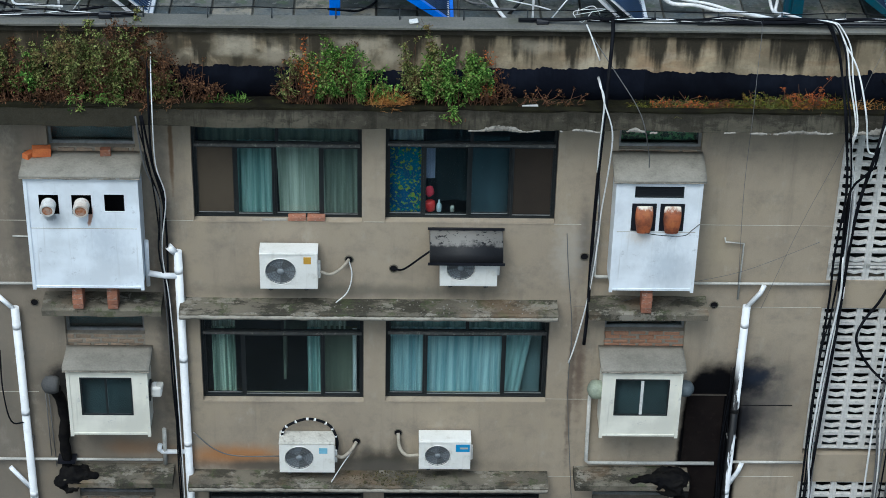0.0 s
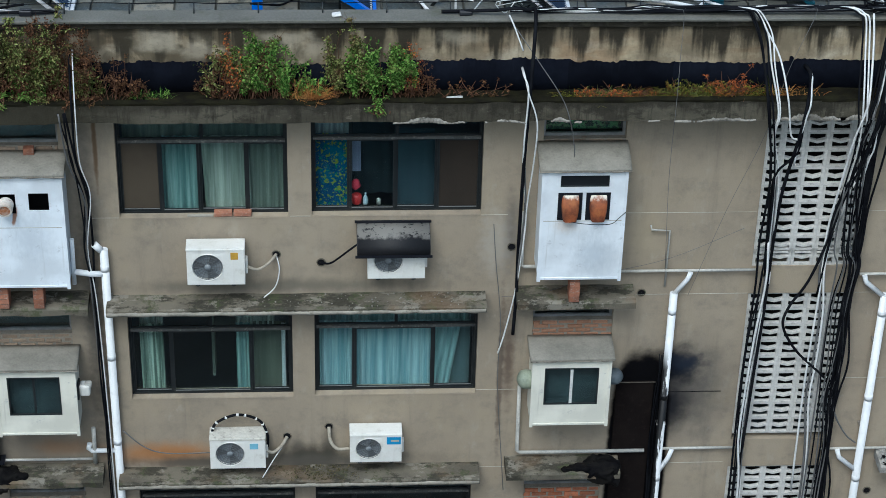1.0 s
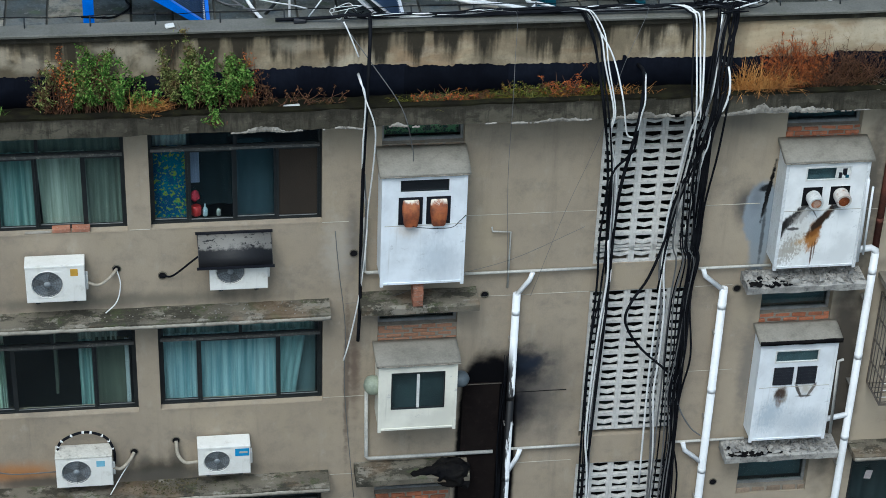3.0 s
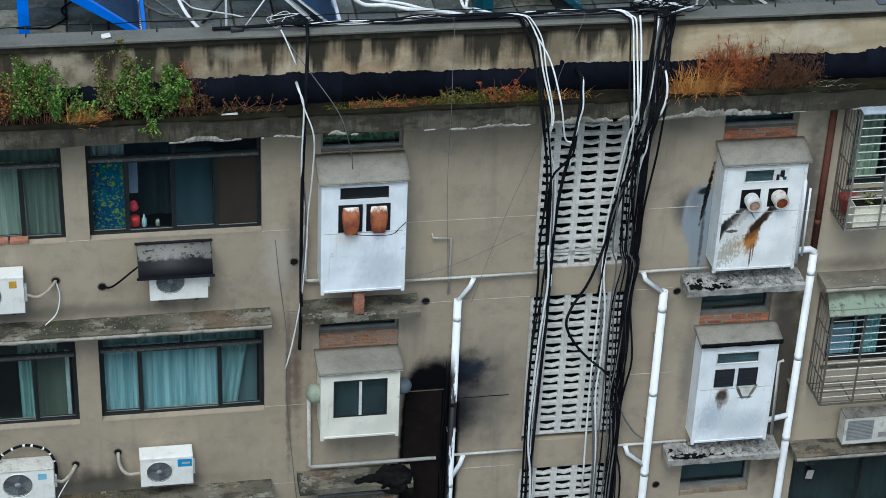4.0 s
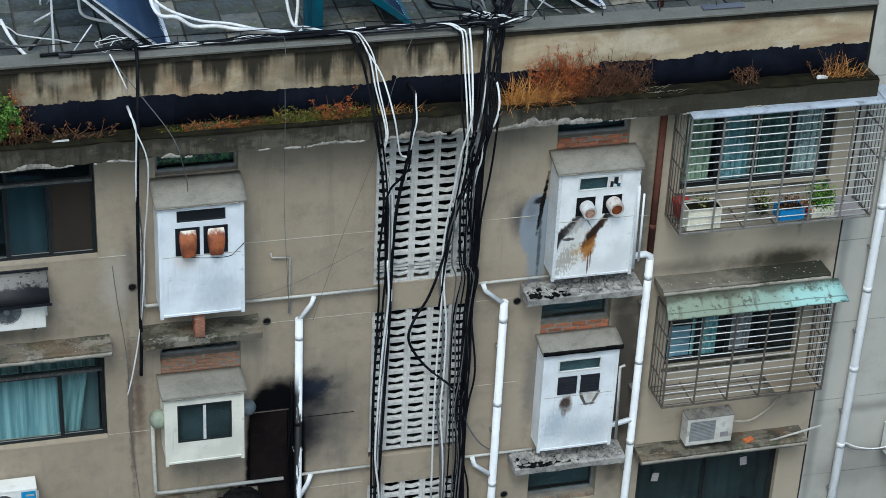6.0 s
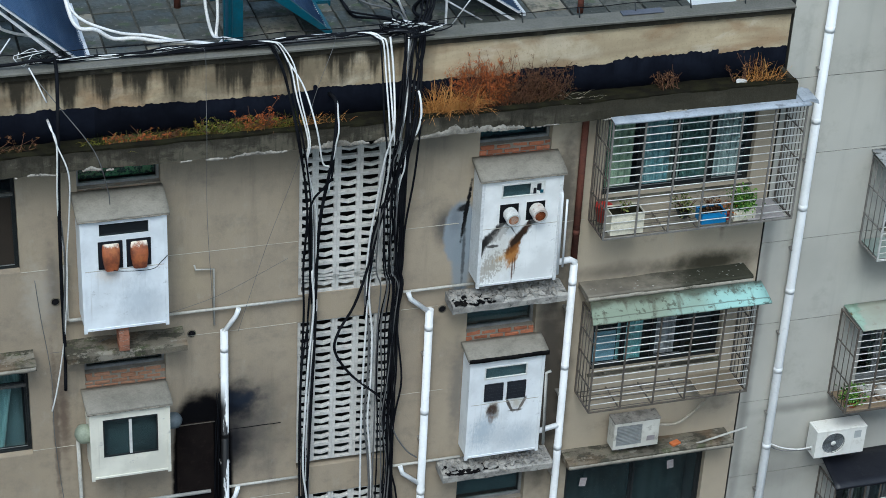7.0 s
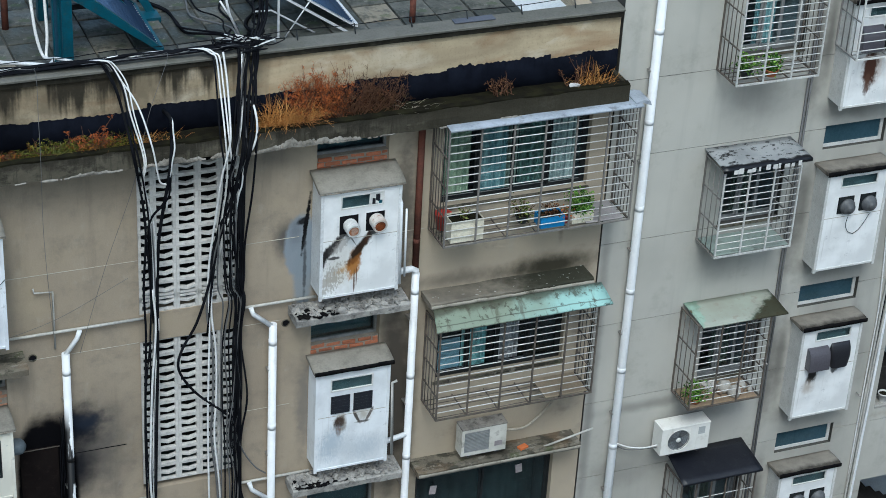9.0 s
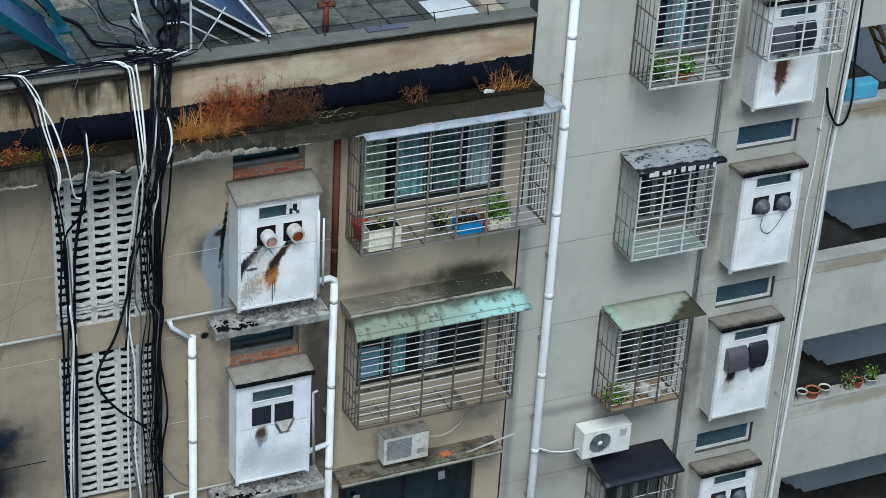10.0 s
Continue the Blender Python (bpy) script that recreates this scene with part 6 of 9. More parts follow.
part("sheet", bm, k.done(col), hood)
for a in (-0.006, 0.98):
    part("side_plate", prism([(-0.01, 0.29), (-0.16, 0.29), (-0.28, 0.24), (-0.37, 0.14), (-0.41, 0.03), (-0.01, 0.2)], a, a + 0.006), BLACKIRON, hood)
part("front_rail", boxes((-0.03, 1.01, -0.44, -0.422, 0.0, 0.035)), BLACKIRON, hood)
part("wall_strip", boxes((-0.03, 1.01, -0.03, -0.002, 0.305, 0.335)), BLACKIRON, hood)


# ---- pipes ----
def pipe(points, r, mat, name, label, group="", smooth=0, collars=(), parent=None, n=10):
    pts = smooth_line(points, smooth) if smooth else points
    ob = part(name, tube(bmesh.new(), pts, r, n), mat, parent)
    if parent is None:
        tagged(ob, label, "pipe", group)
    for p in collars:
        x, y, z = p
        part("collar", tube(bmesh.new(), [(x, y, z - 0.045), (x, y, z + 0.045)], r * 1.05, 16), mat, ob)
    return ob


def drain(x, y, top, r, label, mat=None, bottom=0.05, step=2.95, first=0.3):
    cs, z = [], top - first
    while z > 6:
        cs.append((x, y, z))
        z -= step / 2
    p = pipe([(x, y, bottom), (x, y, top)], r, mat or PVC, "drain_pipe", label, "drain pipes on the facade", 0, cs, None, 14)
    z = top - 0.8
    while z > 6:
        part("clamp", boxes((x - r - 0.012, x + r + 0.012, y - 0.005, -0.001, z, z + 0.025)), STEEL, p)
        z -= 1.5
    return p


p = drain(-4.4, -0.1, 11.9, 0.058, "white plastic drain pipe with a side branch")
pipe([(-4.62, -0.1, 12.1), (-4.4, -0.1, 11.85)], 0.034, PVC, "branch", "", parent=p)
pipe([(-4.7, -0.1, 9.12), (-4.42, -0.1, 8.72)], 0.034, PVC, "branch", "", parent=p)
p = drain(-2.12, -0.1, 12.84, 0.058, "white plastic drain pipe with two side branches")
pipe([(-2.52, -0.22, 12.56), (-2.3, -0.16, 12.48), (-2.12, -0.1, 12.44)], 0.043, PVC, "branch", "", parent=p)
pipe([(-2.53, -0.22, 12.36), (-2.52, -0.22, 13.08)], 0.03, PVC, "branch", "", parent=p)
pipe([(-2.16, -0.1, 12.82), (-2.24, -0.12, 12.93)], 0.05, PVC, "branch", "", parent=p)
pipe([(-2.12, -0.1, 9.42), (-2.5, -0.1, 9.42), (-2.54, -0.1, 9.46), (-2.52, -0.1, 9.55)], 0.036, PVC, "branch", "", parent=p)
pipe([(-2.46, -0.1, 9.2), (-2.45, -0.1, 9.83)], 0.03, PVC_OLD, "branch", "", parent=p)
k = Nodes("sooted_plastic_pipe", 0.5)
col = k.mix(k.ramp(k.noise(2, 5), 0.35, 0.65), (0.85, 0.87, 0.89), (0.74, 0.76, 0.78))
x, _, z = k.xyz()
side = k.math("ADD", k.math("MULTIPLY", k.math("SUBTRACT", x, 5.71), -6.0), k.math("MULTIPLY", k.noise(1.0, 5, (9, 9, 1.2), 0.65), 1.6))
height = k.math("MULTIPLY", k.ramp(z, 11.2, 10.7), k.ramp(z, 6.6, 7.6))
col = k.mix(k.math("MULTIPLY", k.ramp(side, 0.72, 0.86), height), col, (0.006, 0.006, 0.007))
col = k.mix(k.ramp(k.math("ADD", k.math("ABSOLUTE", k.math("SUBTRACT", z, 10.05)), k.math("MULTIPLY", k.noise(6, 4), 0.3)), 0.42, 0.36), col, (0.006, 0.006, 0.007))
PVC_SOOT = k.done(col)
p = drain(5.71, -0.1, 12.02, 0.056, "white plastic drain pipe blackened with soot", PVC_SOOT)
pipe([(5.92, -0.1, 12.36), (5.88, -0.1, 12.24), (5.71, -0.1, 12.0)], 0.034, PVC, "branch", "", parent=p)
pipe([(5.9, -0.1, 9.27), (5.86, -0.1, 9.12), (5.71, -0.1, 8.82)], 0.034, PVC, "branch", "", parent=p)
p = drain(8.7, -0.1, 11.95, 0.06, "thick white plastic drain pipe")
pipe([(8.37, -0.1, 12.28), (8.4, -0.1, 12.17), (8.68, -0.1, 11.92)], 0.036, PVC, "branch", "", parent=p)
pipe([(8.36, -0.1, 9.22), (8.4, -0.1, 9.08), (8.66, -0.1, 8.85)], 0.036, PVC, "branch", "", parent=p)
p = drain(10.84, -0.15, 12.46, 0.058, "white plastic drain pipe between kitchen boxes and cages")
pipe([(10.84, -0.15, 12.4), (10.84, -0.15, 12.5), (10.76, -0.16, 12.55), (10.48, -0.2, 12.55)], 0.05, PVC, "branch", "", 0, 0, (), p)
pipe([(10.84, -0.15, 9.62), (10.42, -0.25, 9.62)], 0.042, PVC, "branch", "", parent=p)
pipe([(10.48, -0.42, 12.5), (10.46, -0.42, 13.82), (10.46, -0.36, 13.86)], 0.022, PVC, "branch", "", parent=p)
pipe([(10.56, -0.4, 12.6), (10.55, -0.4, 13.7)], 0.016, PVC, "branch", "", parent=p)
pipe([(10.49, -0.42, 9.5), (10.45, -0.42, 10.8), (10.52, -0.42, 10.82)], 0.022, PVC_OLD, "branch", "", parent=p)
drain(14.42, -0.1, 20.5, 0.068, "long white plastic rainwater pipe on a grey wall", step=2.9)
ip = pipe([(10.86, -0.07, 12.5), (10.86, -0.07, 15.04)], 0.05, IRON_PIPE, "iron_pipe", "rusty iron rainwater pipe under the eave", "", 0, [(10.86, -0.07, 12.95), (10.86, -0.07, 14.9)])
for z, x0, x1, m in ((12.37, 4.9, 6.84, PVC_OLD), (12.28, 8.3, 9.35, PVC_OLD), (12.28, -5.2, -4.1, PVC_OLD), (9.25, -5.2, -2.5, PVC_OLD), (9.27, 5.75, 6.84, PVC_OLD), (9.22, 8.1, 9.3, PVC_OLD)):
    pipe([(x0, -0.07, z), (x1, -0.07, z)], 0.021, m, "waste_pipe", "thin grey horizontal waste pipe on the wall", "waste pipes")
pipe([(3.62, -0.07, 10.45), (3.63, -0.07, 9.28), (3.67, -0.07, 9.24), (5.5, -0.07, 9.24)], 0.028, PVC_OLD, "waste_pipe", "pale waste pipe running down and along the wall", "waste pipes")
pipe([(3.56, -0.08, 13.35), (3.56, -0.08, 12.5), (3.6, -0.08, 12.47), (3.8, -0.08, 12.47)], 0.026, PVC_OLD, "waste_pipe", "pale waste pipe beside a kitchen box", "waste pipes")
pipe([(5.32, -0.03, 13.09), (5.33, -0.05, 13.03), (5.58, -0.05, 13.01), (5.58, -0.05, 12.1)], 0.014, PVC_OLD, "conduit", "thin grey conduit with a hooked end", "conduits")
pipe([(-4.35, -0.005, 13.0), (-4.05, -0.01, 13.0)], 0.01, PVC_OLD, "conduit", "thin grey conduit stub", "conduits")
pipe([(13.05, -0.3, 8.985), (13.9, -0.34, 9.2)], 0.016, PVC_OLD, "conduit", "loose pale pipe lying over a ledge", "conduits")
for xx in (17.1, 17.15):
    pipe([(xx, -0.02, 0.1), (xx, -0.02, 17.4)], 0.018, GREYCABLE, "conduit", "slim grey conduit running down a grey wall", "conduits")
EDGE = [(19.5, 18.5), (19.44, 16.6), (19.39, 14.79), (19.37, 13.82), (19.32, 12.94), (19.3, 11.5), (19.28, 10.36), (19.25, 8.87), (19.22, 6.0), (19.2, 3.0)]
for off, rr, m, lab in ((0.0, 0.024, PVC, "pale conduit at the corner of the stair openings"), (-0.05, 0.02, PVC_OLD, "grey conduit beside a pale one"), (-0.085, 0.008, BLACK, "thin black cable beside a pale conduit"), (-0.11, 0.018, PVC_OLD, "grey conduit beside a pale one")):
    pts = [(xx + off + 0.012 * math.sin(z * 1.7 + off * 60), -0.034, z) for xx, z in EDGE]
    pipe(pts, rr, m, "conduit", lab, "conduits", 4)
pipe([(19.1, -0.02, 18.0), (19.05, -0.02, 14.4), (19.05, -0.025, 13.06), (18.99, -0.025, 12.04), (19.05, -0.025, 11.1), (19.11, -0.025, 10.21), (19.1, -0.025, 8.66), (19.12, -0.02, 6.0)], 0.013, WHITECABLE, "conduit", "thin white cable hanging on a grey wall", "conduits", 5)
for xx, zz in ((17.05, 12.1), (17.05, 9.65), (18.98, 8.63), (19.0, 13.6)):
    pipe([(xx, -0.01, zz), (xx + 0.02, -0.12, zz - 0.01)], 0.012, STEEL, "wall_hook", "short rusty steel stub in the wall")

# round holes sleeved through the walls
for xx, zz in ((5.27, 11.97), (-4.14, 11.93), (0.9, 9.72), (0.3, 9.56), (0.2, 12.67), (0.81, 12.53), (8.92, 11.87), (8.93, 8.37), (3.42, 12.75)):
    o = tagged(part("pipe_hole", lathe(bmesh.new(), [(0.05, -0.012), (0.062, -0.012), (0.064, -0.002)], 16, "y", (xx, 0, zz), False), CONCRETE), "small round sleeve hole in the render", "hole", "sleeve holes")
    # flat near-black disc in place of the shade down the sleeve
    part("hole_shade_disc", lathe(bmesh.new(), [(0.001, -0.005), (0.052, -0.005)], 16, "y", (xx, 0, zz), False), DARKHOLE, o)

# insulated hoses of the units
def hose(points, r, mat, label, smooth=6):
    return tagged(part("hose", tube(bmesh.new(), smooth_line(points, smooth), r, 7), mat), label, "hose", "hoses of the outdoor units")


WRAP = worn("tan_wrapped_hose", (0.42, 0.38, 0.31), (0.3, 0.27, 0.22), 0.8, s1=12, bump=0.3)
hose([(-0.2, -0.2, 12.6), (-0.05, -0.2, 12.55), (0.1, -0.15, 12.62), (0.2, -0.01, 12.67)], 0.022, WRAP, "tan wrapped hose from a unit into the wall")
hose([(0.2, -0.02, 12.66), (0.24, -0.06, 12.45), (0.18, -0.1, 12.2), (0.02, -0.16, 12.06)], 0.009, WHITECABLE, "thin pale drain hose hanging from a hole")
hose([(0.82, -0.02, 12.53), (0.95, -0.1, 12.58), (1.2, -0.2, 12.85), (1.34, -0.22, 12.98)], 0.014, BLACK, "black taped hose from the wall to a unit")
hose([(-0.0, -0.2, 9.45), (0.1, -0.18, 9.4), (0.22, -0.1, 9.46), (0.3, -0.01, 9.55)], 0.026, WRAP, "tan wrapped hose from a unit into the wall")
hose([(0.28, -0.06, 9.5), (0.1, -0.2, 9.28), (-0.06, -0.32, 9.05)], 0.008, WHITECABLE, "thin drain hose over a ledge")
hose([(0.9, -0.02, 9.72), (0.92, -0.12, 9.55), (1.02, -0.2, 9.46), (1.2, -0.2, 9.46)], 0.026, WRAP, "tan wrapped hose from a unit into the wall")
taped = hose([(-0.78, -0.14, 9.72), (-0.7, -0.12, 9.9), (-0.4, -0.1, 10.02), (-0.1, -0.1, 9.92), (0.02, -0.14, 9.7), (0.02, -0.18, 9.5)], 0.02, BLACK, "black and white taped hose arched over a unit")
for i in range(9):
    a = i / 8
    q = smooth_line([(-0.78, -0.14, 9.72), (-0.7, -0.12, 9.9), (-0.4, -0.1, 10.02), (-0.1, -0.1, 9.92), (0.02, -0.14, 9.7)], 6)[int(a * 22) + 1]
    part("tape_wrap", lathe(bmesh.new(), [(0.0215, -0.018), (0.0225, 0.018)], 8, "x", q, False), WHITECABLE, taped, "white tape")
hose([(12.44, -0.25, 9.42), (12.75, -0.2, 9.36), (13.05, -0.15, 9.5), (13.2, -0.3, 9.9), (13.22, -0.35, 10.1)], 0.022, WRAP, "tan wrapped hose from a unit up into a cage")
hose([(14.45, -0.02, 8.6), (14.7, -0.1, 8.5), (14.95, -0.2, 8.5), (15.17, -0.25, 8.55)], 0.012, WHITECABLE, "thin pale hose from the wall to a unit")
hose([(14.44, -0.02, 8.57), (14.7, -0.12, 8.46), (15.17, -0.25, 8.5)], 0.01, GREYCABLE, "thin grey cable from the wall to a unit")


# ---- window cages ----
def cage(x0, x1, z0, z1, depth, verticals, horizontals, label, rod_mat, bar_mat, side_v=4, side_h=3, floor_n=5, rod_r=0.008, side_mat=None):
    """A welded burglar cage: thin rods across, flat uprights, open box sides and a slatted floor."""
    w, h = x1 - x0, z1 - z0
    t = thing("window_cage", label, "window cage", (x0, -depth, z0), "burglar cages on the windows")
    b = 0.012
    side_mat = side_mat or bar_mat
    for a in (0, h):
        part("rail", boxes((-b, w + b, -b, b, a - b, a + b)), bar_mat, t)
        for xx in (0, w):
            part("side_rail", boxes((xx - b, xx + b, b, depth - 0.003, a - b, a + b)), side_mat, t)
    for xx in (0, w):
        part("wall_upright", boxes((xx - b, xx + b, depth - 0.024, depth - 0.003, b, h - b)), side_mat, t)
    for v in verticals:
        part("upright", boxes((v * w - b, v * w + b, -b * 0.9, b * 0.9, b, h - b)), bar_mat, t)
    rod = None
    for i in range(1, horizontals):
        z = h * i / horizontals
        if rod is None:
            rod = part("rod", tube(bmesh.new(), [(-0.01, b, 0), (w + 0.01, b, 0)], rod_r, 6), rod_mat, t)
            rod.location = (0, 0.004, z)
        else:
            o = new("rod", rod.data)
            o.parent, o.location = t, (0, 0.004, z)
    for xx in (0, w):
        for i in range(side_v):
            y = depth * (i + 1) / (side_v + 1)
            part("side_rod", tube(bmesh.new(), [(xx, y, b), (xx, y, h - b)], rod_r, 5), side_mat, t)
        for i in range(1, side_h + 1):
            part("side_bar", boxes((xx - b * 0.7, xx + b * 0.7, b, depth - 0.003, h * i / (side_h + 1) - b * 0.7, h * i / (side_h + 1) + b * 0.7)), side_mat, t)
    for i in range(floor_n):
        y = depth * (i + 0.5) / floor_n
        part("floor_rod", tube(bmesh.new(), [(0, y, 0), (w, y, 0)], rod_r, 5), side_mat, t)
    for v in verticals[1:-1]:
        part("floor_bar", boxes((v * w - b * 0.7, v * w + b * 0.7, b, depth - 0.003, -b * 1.6, -b * 0.2)), side_mat, t)
    return t


ROD = worn("bright_wet_rod", (0.78, 0.78, 0.75), (0.55, 0.53, 0.5), 0.35, 0.1, s1=8, dirt=(0.25, 0.17, 0.12), bump=0.1)
GREYBAR = worn("weathered_grey_bar", (0.27, 0.255, 0.235), (0.17, 0.158, 0.144), 0.5, 0.2, s1=6, dirt=(0.15, 0.12, 0.1), bump=0.2)
PALEBAR = worn("pale_grey_bar", (0.66, 0.66, 0.64), (0.46, 0.45, 0.43), 0.5, 0.1, s1=6, dirt=(0.15, 0.12, 0.1))
cage(11.06, 13.98, 13.1, 14.96, 0.6, (0, 0.165, 0.335, 0.5, 0.665, 0.835, 1), 15, "grey steel window cage with planters in it", ROD, GREYBAR, 5, 3, side_mat=DARKSTEEL)
cage(11.1, 13.65, 10.1, 11.68, 0.6, (0, 0.195, 0.4, 0.6, 0.8, 1), 13, "brown steel window cage under a green awning", ROD, DARKSTEEL, 4, 3)
cage(15.5, 16.86, 15.06, 16.7, 0.6, (0, 0.32, 0.66, 1), 14, "pale steel window cage with potted plants", ROD, PALEBAR, 4, 2, side_mat=DARKSTEEL)
cage(15.52, 16.82, 12.17, 13.64, 0.6, (0, 0.33, 0.66, 1), 13, "grey steel window cage under a tarred roof", ROD, PALEBAR, 3, 2, side_mat=GREYBAR)
cage(15.42, 16.7, 9.4, 10.96, 0.6, (0, 0.33, 0.66, 1), 13, "steel window cage with clutter and a green awning", ROD, DARKSTEEL, 3, 2)
cage(15.5, 16.85, 6.5, 7.92, 0.6, (0, 0.2, 0.4, 0.6, 0.8, 1), 4, "dark steel window cage under a black awning", ROD, DARKSTEEL, 3, 2)
cage(17.485, 18.81, 15.22, 17.0, 0.6, (0, 0.42, 0.8, 1), 13, "white steel cage in front of a kitchen box", worn("white_cage_rod", (0.68, 0.68, 0.66), None, 0.5), FRAME_WHITE, 3, 2, side_mat=worn("grey_cage_side", (0.3, 0.3, 0.29), (0.2, 0.19, 0.18), 0.6, s1=6))

# cage roofs and awnings
def awning(x0, x1, y1, z0, z1, mat, label, flare=0.05, lip=0.04, y0=-0.004):
    """A sloping sheet from the wall, with a turned-down lip and slight waves."""
    bm = bmesh.new()
    n, m = 14, 5
    grid = []
    for i in range(n + 1):
        u = i / n
        row = []
        for j in range(m + 1):
            v = j / m
            xx = x0 - flare * v + (x1 - x0 + 2 * flare * v) * u
            row.append(bm.verts.new((xx, y0 + (y1 - y0) * v, z0 + (z1 - z0) * v + 0.008 * noise.noise(Vector((xx * 3, v * 3, z0))))))
        row.append(bm.verts.new((row[-1].co.x, y1 - 0.008, row[-1].co.z - lip)))
        grid.append(row)
    for a, b in zip(grid, grid[1:]):
        for j in range(m + 1):
            bm.faces.new((a[j], b[j], b[j + 1], a[j + 1])).smooth = True
    bmesh.ops.recalc_face_normals(bm, faces=bm.faces[:])
    bmesh.ops.solidify(bm, geom=bm.faces[:], thickness=0.005)
    t = thing("awning", label, "awning", (0, 0, 0), "awnings over the cages")
    part("sheet", bm, mat, t)
    part("front_rail", boxes((x0 - flare, x1 + flare, y1 + 0.004, y1 + 0.024, z1 - 0.034, z1 - 0.014)), DARKSTEEL, t)
    for u in (0.03, 0.35, 0.65, 0.97):
        xx = x0 + (x1 - x0) * u
        part("rafter", prism([(y0, z0 - 0.016), (y0, z0 - 0.034), (y1 + 0.026, z1 - 0.034), (y1 + 0.026, z1 - 0.016)], xx - 0.01, xx + 0.01), DARKSTEEL, t)
    return t


awning(11.06, 13.98, -0.66, 15.03, 14.99, BLUESHEET, "blue-grey sheet metal roof on a window cage", 0.02, 0.03)
awning(11.04, 13.74, -0.74, 11.95, 11.77, GRIMY_SHEET, "pale green awning with grime and patches", 0.06, 0.02, -0.405)
tarred = awning(15.47, 16.94, -0.66, 13.75, 13.71, TARSHEET, "peeling tarred sheet roof with white torn edge", 0.02, 0.05)
awning(15.44, 16.94, -0.68, 11.03, 10.99, BURNT_GREEN, "pale green awning stained brown", 0.0, 0.02)
awning(15.47, 16.86, -0.72, 8.17, 8.02, BLACKIRON, "black sheet metal awning over a cage", 0.04, 0.04)
tagged(part("torn_flap", rough_up(prism([(13.9, 15.025), (14.02, 15.035), (14.13, 15.0), (14.17, 14.93), (14.0, 14.995), (13.9, 15.005)], -0.6, -0.25, "y"), 0.02, 6), BLUESHEET), "bent grey sheet flap at the end of a cage roof", "flap")
WHITE_TEAR = worn("white_torn_paper", (0.7, 0.7, 0.68), None, 0.8)
for i in range(11):
    rng = random.Random(i)
    xx = 15.6 + 0.11 * i + rng.uniform(-0.02, 0.02)
    part("torn_strip", block(xx, xx + rng.uniform(0.03, 0.09), -0.685, -0.68, 13.63, 13.65 + rng.uniform(0.03, 0.08), 0.001), WHITE_TEAR, tarred, "white torn strip")

# caged windows: frames, curtains, panes
def plain_window(name, hole, bars, frame_mat, label, y=0.1):
    x0, x1, z0, z1 = hole
    f = setting(name, boxes((x0, x1, y, y + 0.06, z0, z0 + 0.05), (x0, x1, y, y + 0.06, z1 - 0.05, z1), (x0, x0 + 0.05, y, y + 0.06, z0 + 0.05, z1 - 0.05), (x1 - 0.05, x1, y, y + 0.06, z0 + 0.05, z1 - 0.05)), frame_mat, label, "window")
    part("window_sill", boxes((x0 - 0.03, x1 + 0.03, -0.03, y - 0.002, z0 - 0.05, z0 - 0.002)), CONCRETE, f)
    edges = [x0 + 0.05 + (x1 - x0 - 0.1) * i / bars for i in range(bars + 1)]
    for i, (a, b) in enumerate(zip(edges, edges[1:])):
        sash(f, a, b, z0 + 0.05, z1 - 0.05, y + (0.005 if i % 2 else 0.033), GLASS, 0.035, frame_mat)
    return f


plain_window("window_20", CAGED[0], 4, FRAME, "dark framed window behind a cage")
w = CAGED[0]
# dark band between the cage roof and the top of the curtains
setting("trim_window_head", block(w[0] + 0.052, w[1] - 0.052, 0.075, 0.098, w[3] - 0.3, w[3] - 0.052, 0.004), FRAME, "dark band across the head of a caged window", "trim")
curtain(11.28, 11.74, 13.3, 14.9, 0.2, cloth_material("yellow_green_print_cloth", (0.6, 0.64, 0.44), (0.3, 0.38, 0.26), 9), "yellow-green curtain behind a caged window", 4)
curtain(11.9, 12.32, 13.3, 14.9, 0.2, CLOTH_BLUE, "sea-blue curtain behind a caged window", 4)
curtain(12.32, 12.5, 13.3, 14.9, 0.24, CLOTH_PALE, "pale green curtain behind a caged window", 2)
curtain(12.5, 12.94, 13.3, 14.9, 0.22, cloth_material("dim_green_cloth", (0.2, 0.3, 0.26), (0.11, 0.18, 0.16)), "dim green curtain behind a caged window", 4)
curtain(12.98, 13.4, 13.3, 14.9, 0.2, cloth_material("white_lace_print", (0.82, 0.83, 0.8), (0.4, 0.44, 0.44), 22), "white lace curtain behind a caged window", 6)
plain_window("window_21", CAGED[1], 4, FRAME, "dark framed window behind a brown cage")
curtain(11.78, 12.2, 10.3, 11.8, 0.2, cloth_material("bright_teal_cloth", (0.55, 0.85, 0.85), (0.3, 0.58, 0.6)), "teal curtain behind a caged window", 5)
curtain(12.34, 12.74, 10.3, 11.8, 0.2, cloth_material("dusky_pink_cloth", (0.75, 0.62, 0.64), (0.5, 0.42, 0.43)), "dusky pink curtain behind a caged window", 4)
tagged(part("leaning_board", block(11.36, 11.76, 0.18, 0.2, 10.44, 10.98, 0.005), worn("pale_blue_board", (0.5, 0.7, 0.86), None, 0.6)), "pale blue board standing behind a window", "board")
plain_window("window_22", CAGED[2], 2, FRAME, "wide dark window with paper notices")
# added sheet that gives the black panes the tone of reflecting glass
curtain(11.12, 13.4, 7.2, 8.7, 0.6, DIM_DARK, "dark teal sheet that imitates the sheen of a wide window", 9)
